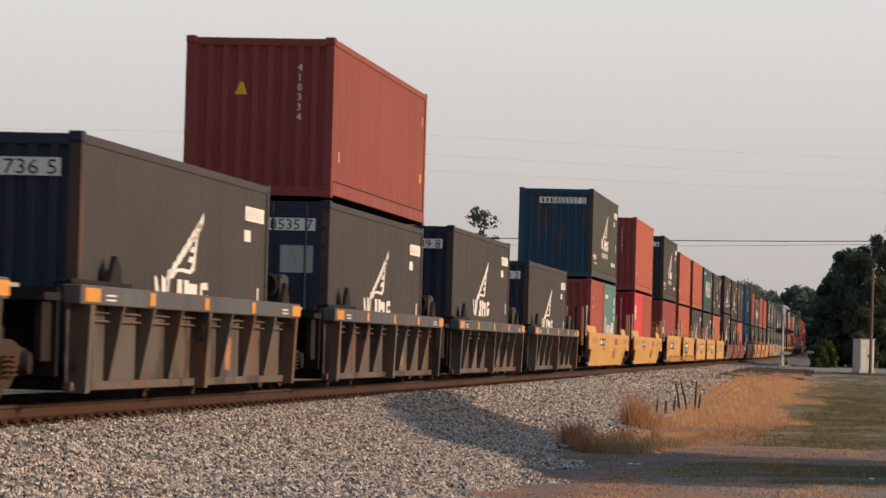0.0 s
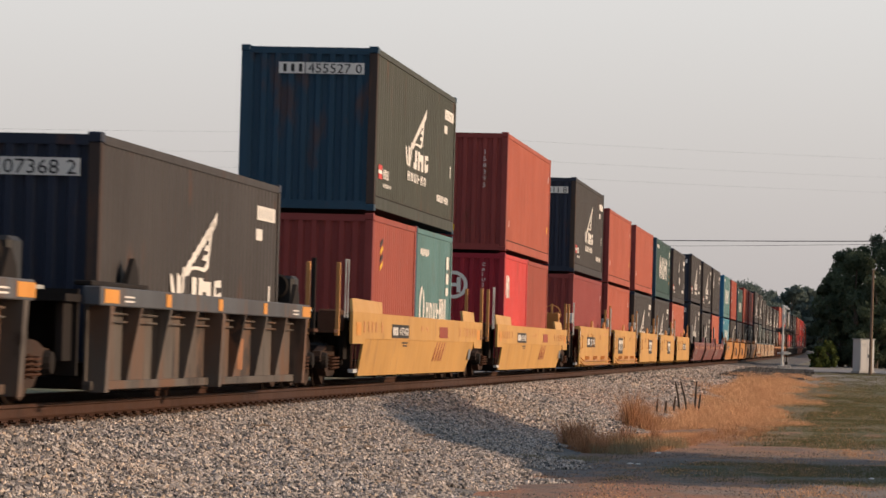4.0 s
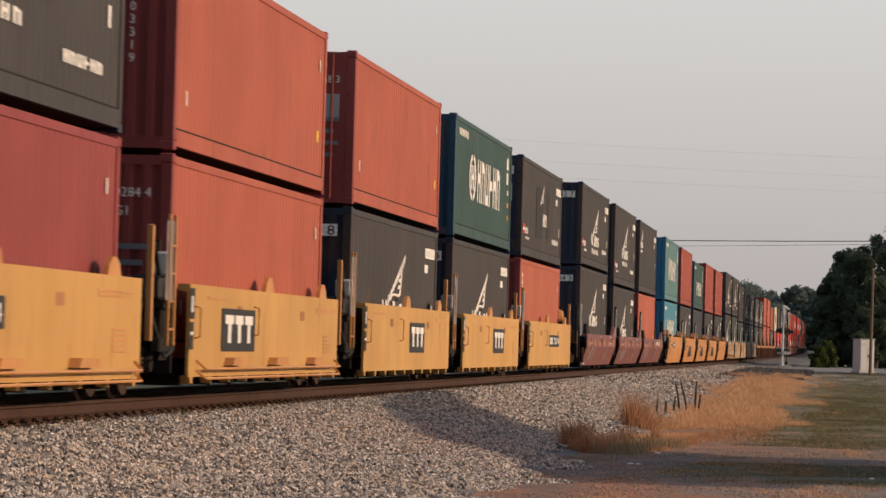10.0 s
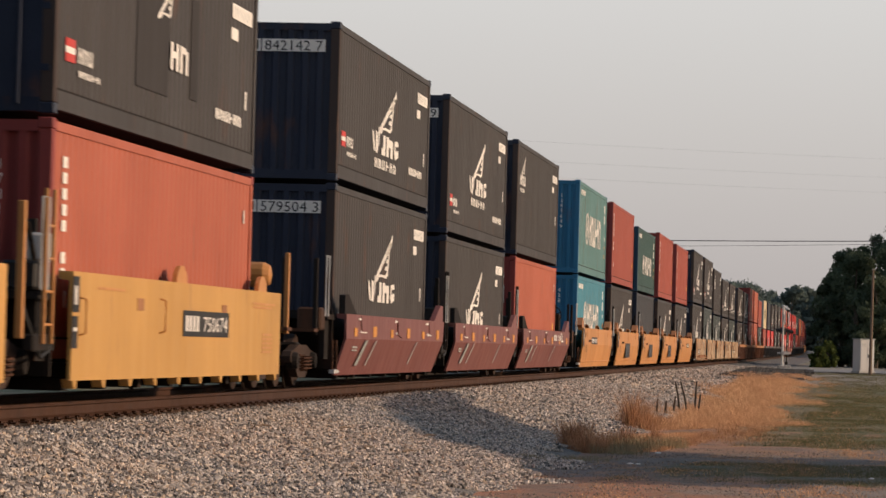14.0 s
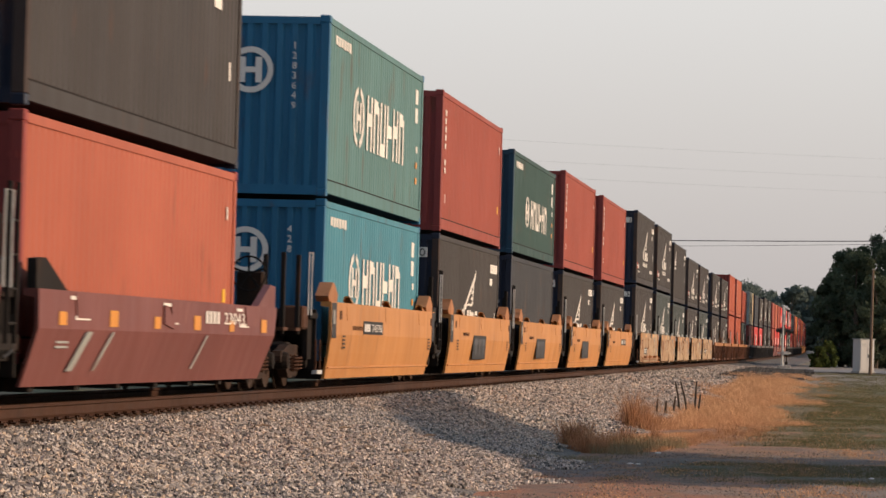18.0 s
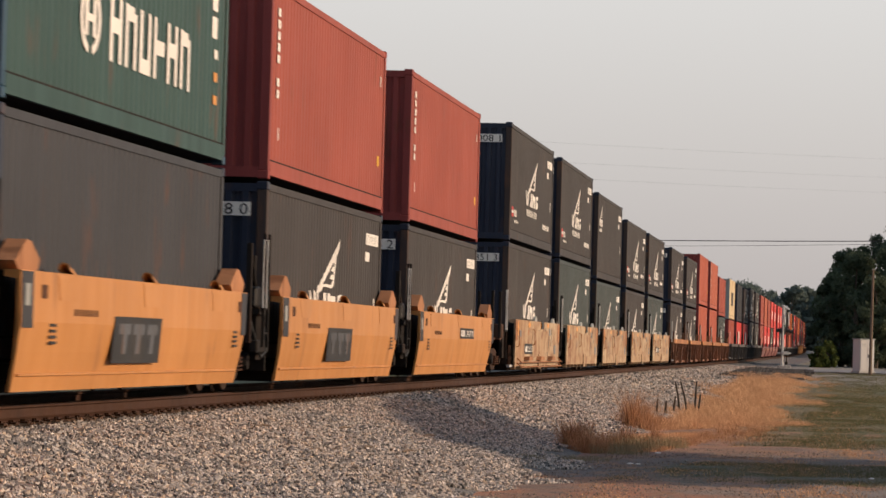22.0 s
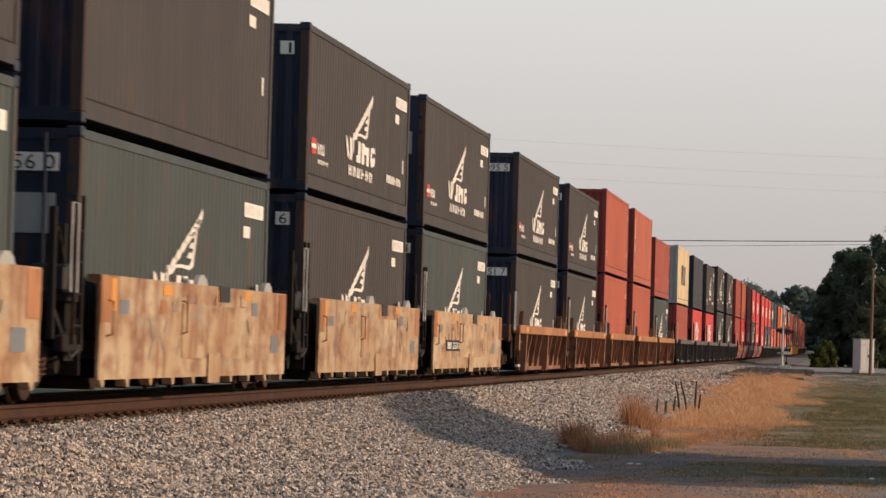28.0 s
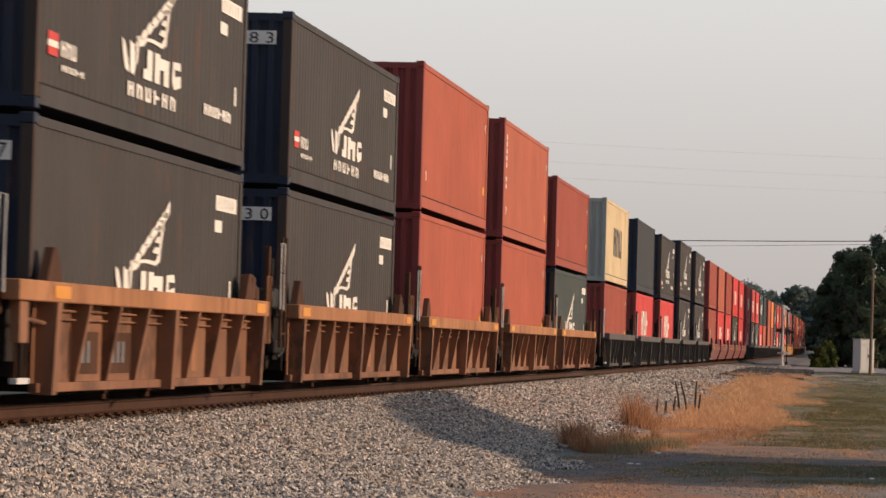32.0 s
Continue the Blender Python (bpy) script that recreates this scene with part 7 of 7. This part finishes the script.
def utility_pole(x, y, h, r, label, arm=False):
    ob = new("utility_pole")
    ob.location = (x, y, float(ground_z(x, y)[0]) - 0.1)
    part("shaft", tube_bm([(0, 0, 0), (0.02, 0, h * 0.5), (0.04, 0, h)], [r, r * 0.85, r * 0.7], 10), M["pole_wood"], ob)
    part("cap", tube_bm([(0.04, 0, h), (0.04, 0, h + 0.03)], r * 0.72, 10), M["galvanised"], ob, "metal cap")
    part("insulator", lathe_bm([(0.02, 0), (0.06, 0.03), (0.04, 0.08), (0.06, 0.12), (0.02, 0.16)], 10, "Z"), M["grey_light"], ob, "pale insulator", Matrix.Translation((r + 0.05, 0, h - 0.5)))
    if arm:
        box_part("arm", (-1.2, 1.2, -0.06, 0.06, h - 0.75, h - 0.63), M["pole_wood"], ob)
    return tagged(ob, label, "utility pole", "wooden utility poles")


utility_pole(24.55, 196, 6.1, 0.10, "slim weathered wooden pole beside the cabinet")
utility_pole(-2.2, 130, 10.5, 0.13, "tall bare wooden pole behind the train")
utility_pole(-66, 240, 11.0, 0.15, "wooden power line pole beyond the track")
utility_pole(60, 240, 11.0, 0.15, "wooden power line pole beyond the road")


def wire(a, b, sag, r, label="thin black overhead wire"):
    pts = []
    for k in range(25):
        f = k / 24
        p = Vector(a).lerp(Vector(b), f)
        pts.append((p.x, p.y, p.z - sag * 4 * f * (1 - f)))
    return tagged(part("overhead_wire", tube_bm(pts, r, 5), M["cable"], None), label, "wire", "overhead wires")


wire((-66, 240, 9.2), (60, 240, 9.62), 1.6, 0.03, "thick black overhead cable above the crossing")
wire((-66, 240, 8.9), (60, 240, 9.9), 2.1, 0.012)
for z, d in ((8.55, 0.0), (7.8, 0.3), (7.2, 0.6)):
    wire((-2.0, 130, z), (62, 215, z + 4.6 - d), 0.5, 0.002)
    wire((-2.0, 130, z), (-66, 128, z + 0.3), 0.5, 0.002)


# ---- a low brick house behind the train; its roof shows over the empty places ----
def house(x, y):
    ob = new("house")
    ob.location = (x, y, float(ground_z(x, y)[0]) - 0.1)
    w, d, e, r = 4.8, 3.4, 5.2, 7.5
    brick = paint("tan_brick", (0.34, 0.19, 0.11), None, 0, 0.9, 0.3, (0.2, 0.11, 0.07), 0.5)
    tiles = paint("brown_roof_felt", (0.36, 0.19, 0.10), None, 0, 0.9, 0.35, (0.22, 0.12, 0.07), 0.6)
    box_part("wall", (-w, w, -d, d, 0, e), brick, ob)
    bm = bmesh.new()
    o = 0.35
    base = [bm.verts.new(c) for c in ((-w - o, -d - o, e), (w + o, -d - o, e), (w + o, d + o, e), (-w - o, d + o, e))]
    ridge = [bm.verts.new((-w + 1.6, 0, r)), bm.verts.new((w - 2.0, 0, r))]
    bm.faces.new((base[0], base[1], ridge[1], ridge[0]))
    bm.faces.new((base[2], base[3], ridge[0], ridge[1]))
    bm.faces.new((base[1], base[2], ridge[1]))
    bm.faces.new((base[3], base[0], ridge[0]))
    bm.faces.new(base[::-1])
    part("roof", bm, tiles, ob, "brown hipped roof")
    for k in range(3):
        wd = box_part("window", (-3.0 + 2.4 * k, -1.9 + 2.4 * k, -d - 0.03, -d, 1.2, 2.5), M["black"], ob, "dark window")
    return tagged(ob, "low tan brick house with brown hipped roof", "house")


house(-4.6, 152)

# ---- what moves ----
def motions():
    times = [0.0, 4.0, 8.0, 12.0, 16.0, 20.0, 24.0, 28.0, 32.0]
    for ob, s, length, z in MOVING:
        lift = Matrix.Translation((0, 0, z))
        walk(ob, [(t, rail_pose(s - advance(t), length) @ lift) for t in times])
    # wheels turn while their truck rolls past the camera
    for ob, at, s in WHEELS:
        t_near = [t for t in (f / FPS for f in range(0, 961)) if 22 < s - advance(t) < 85]
        if not t_near:
            continue
        rows = []
        if t_near[0] > 0:
            rows.append((0.0, Matrix.Translation(at)))
        for t in t_near:
            rows.append((t, Matrix.Translation(at) @ Matrix.Rotation(-(advance(t) - advance(t_near[0])) / 0.455, 4, "Y")))
        if t_near[-1] < 32.0:
            rows.append((32.0, rows[-1][1]))
        walk(ob, rows)


motions()
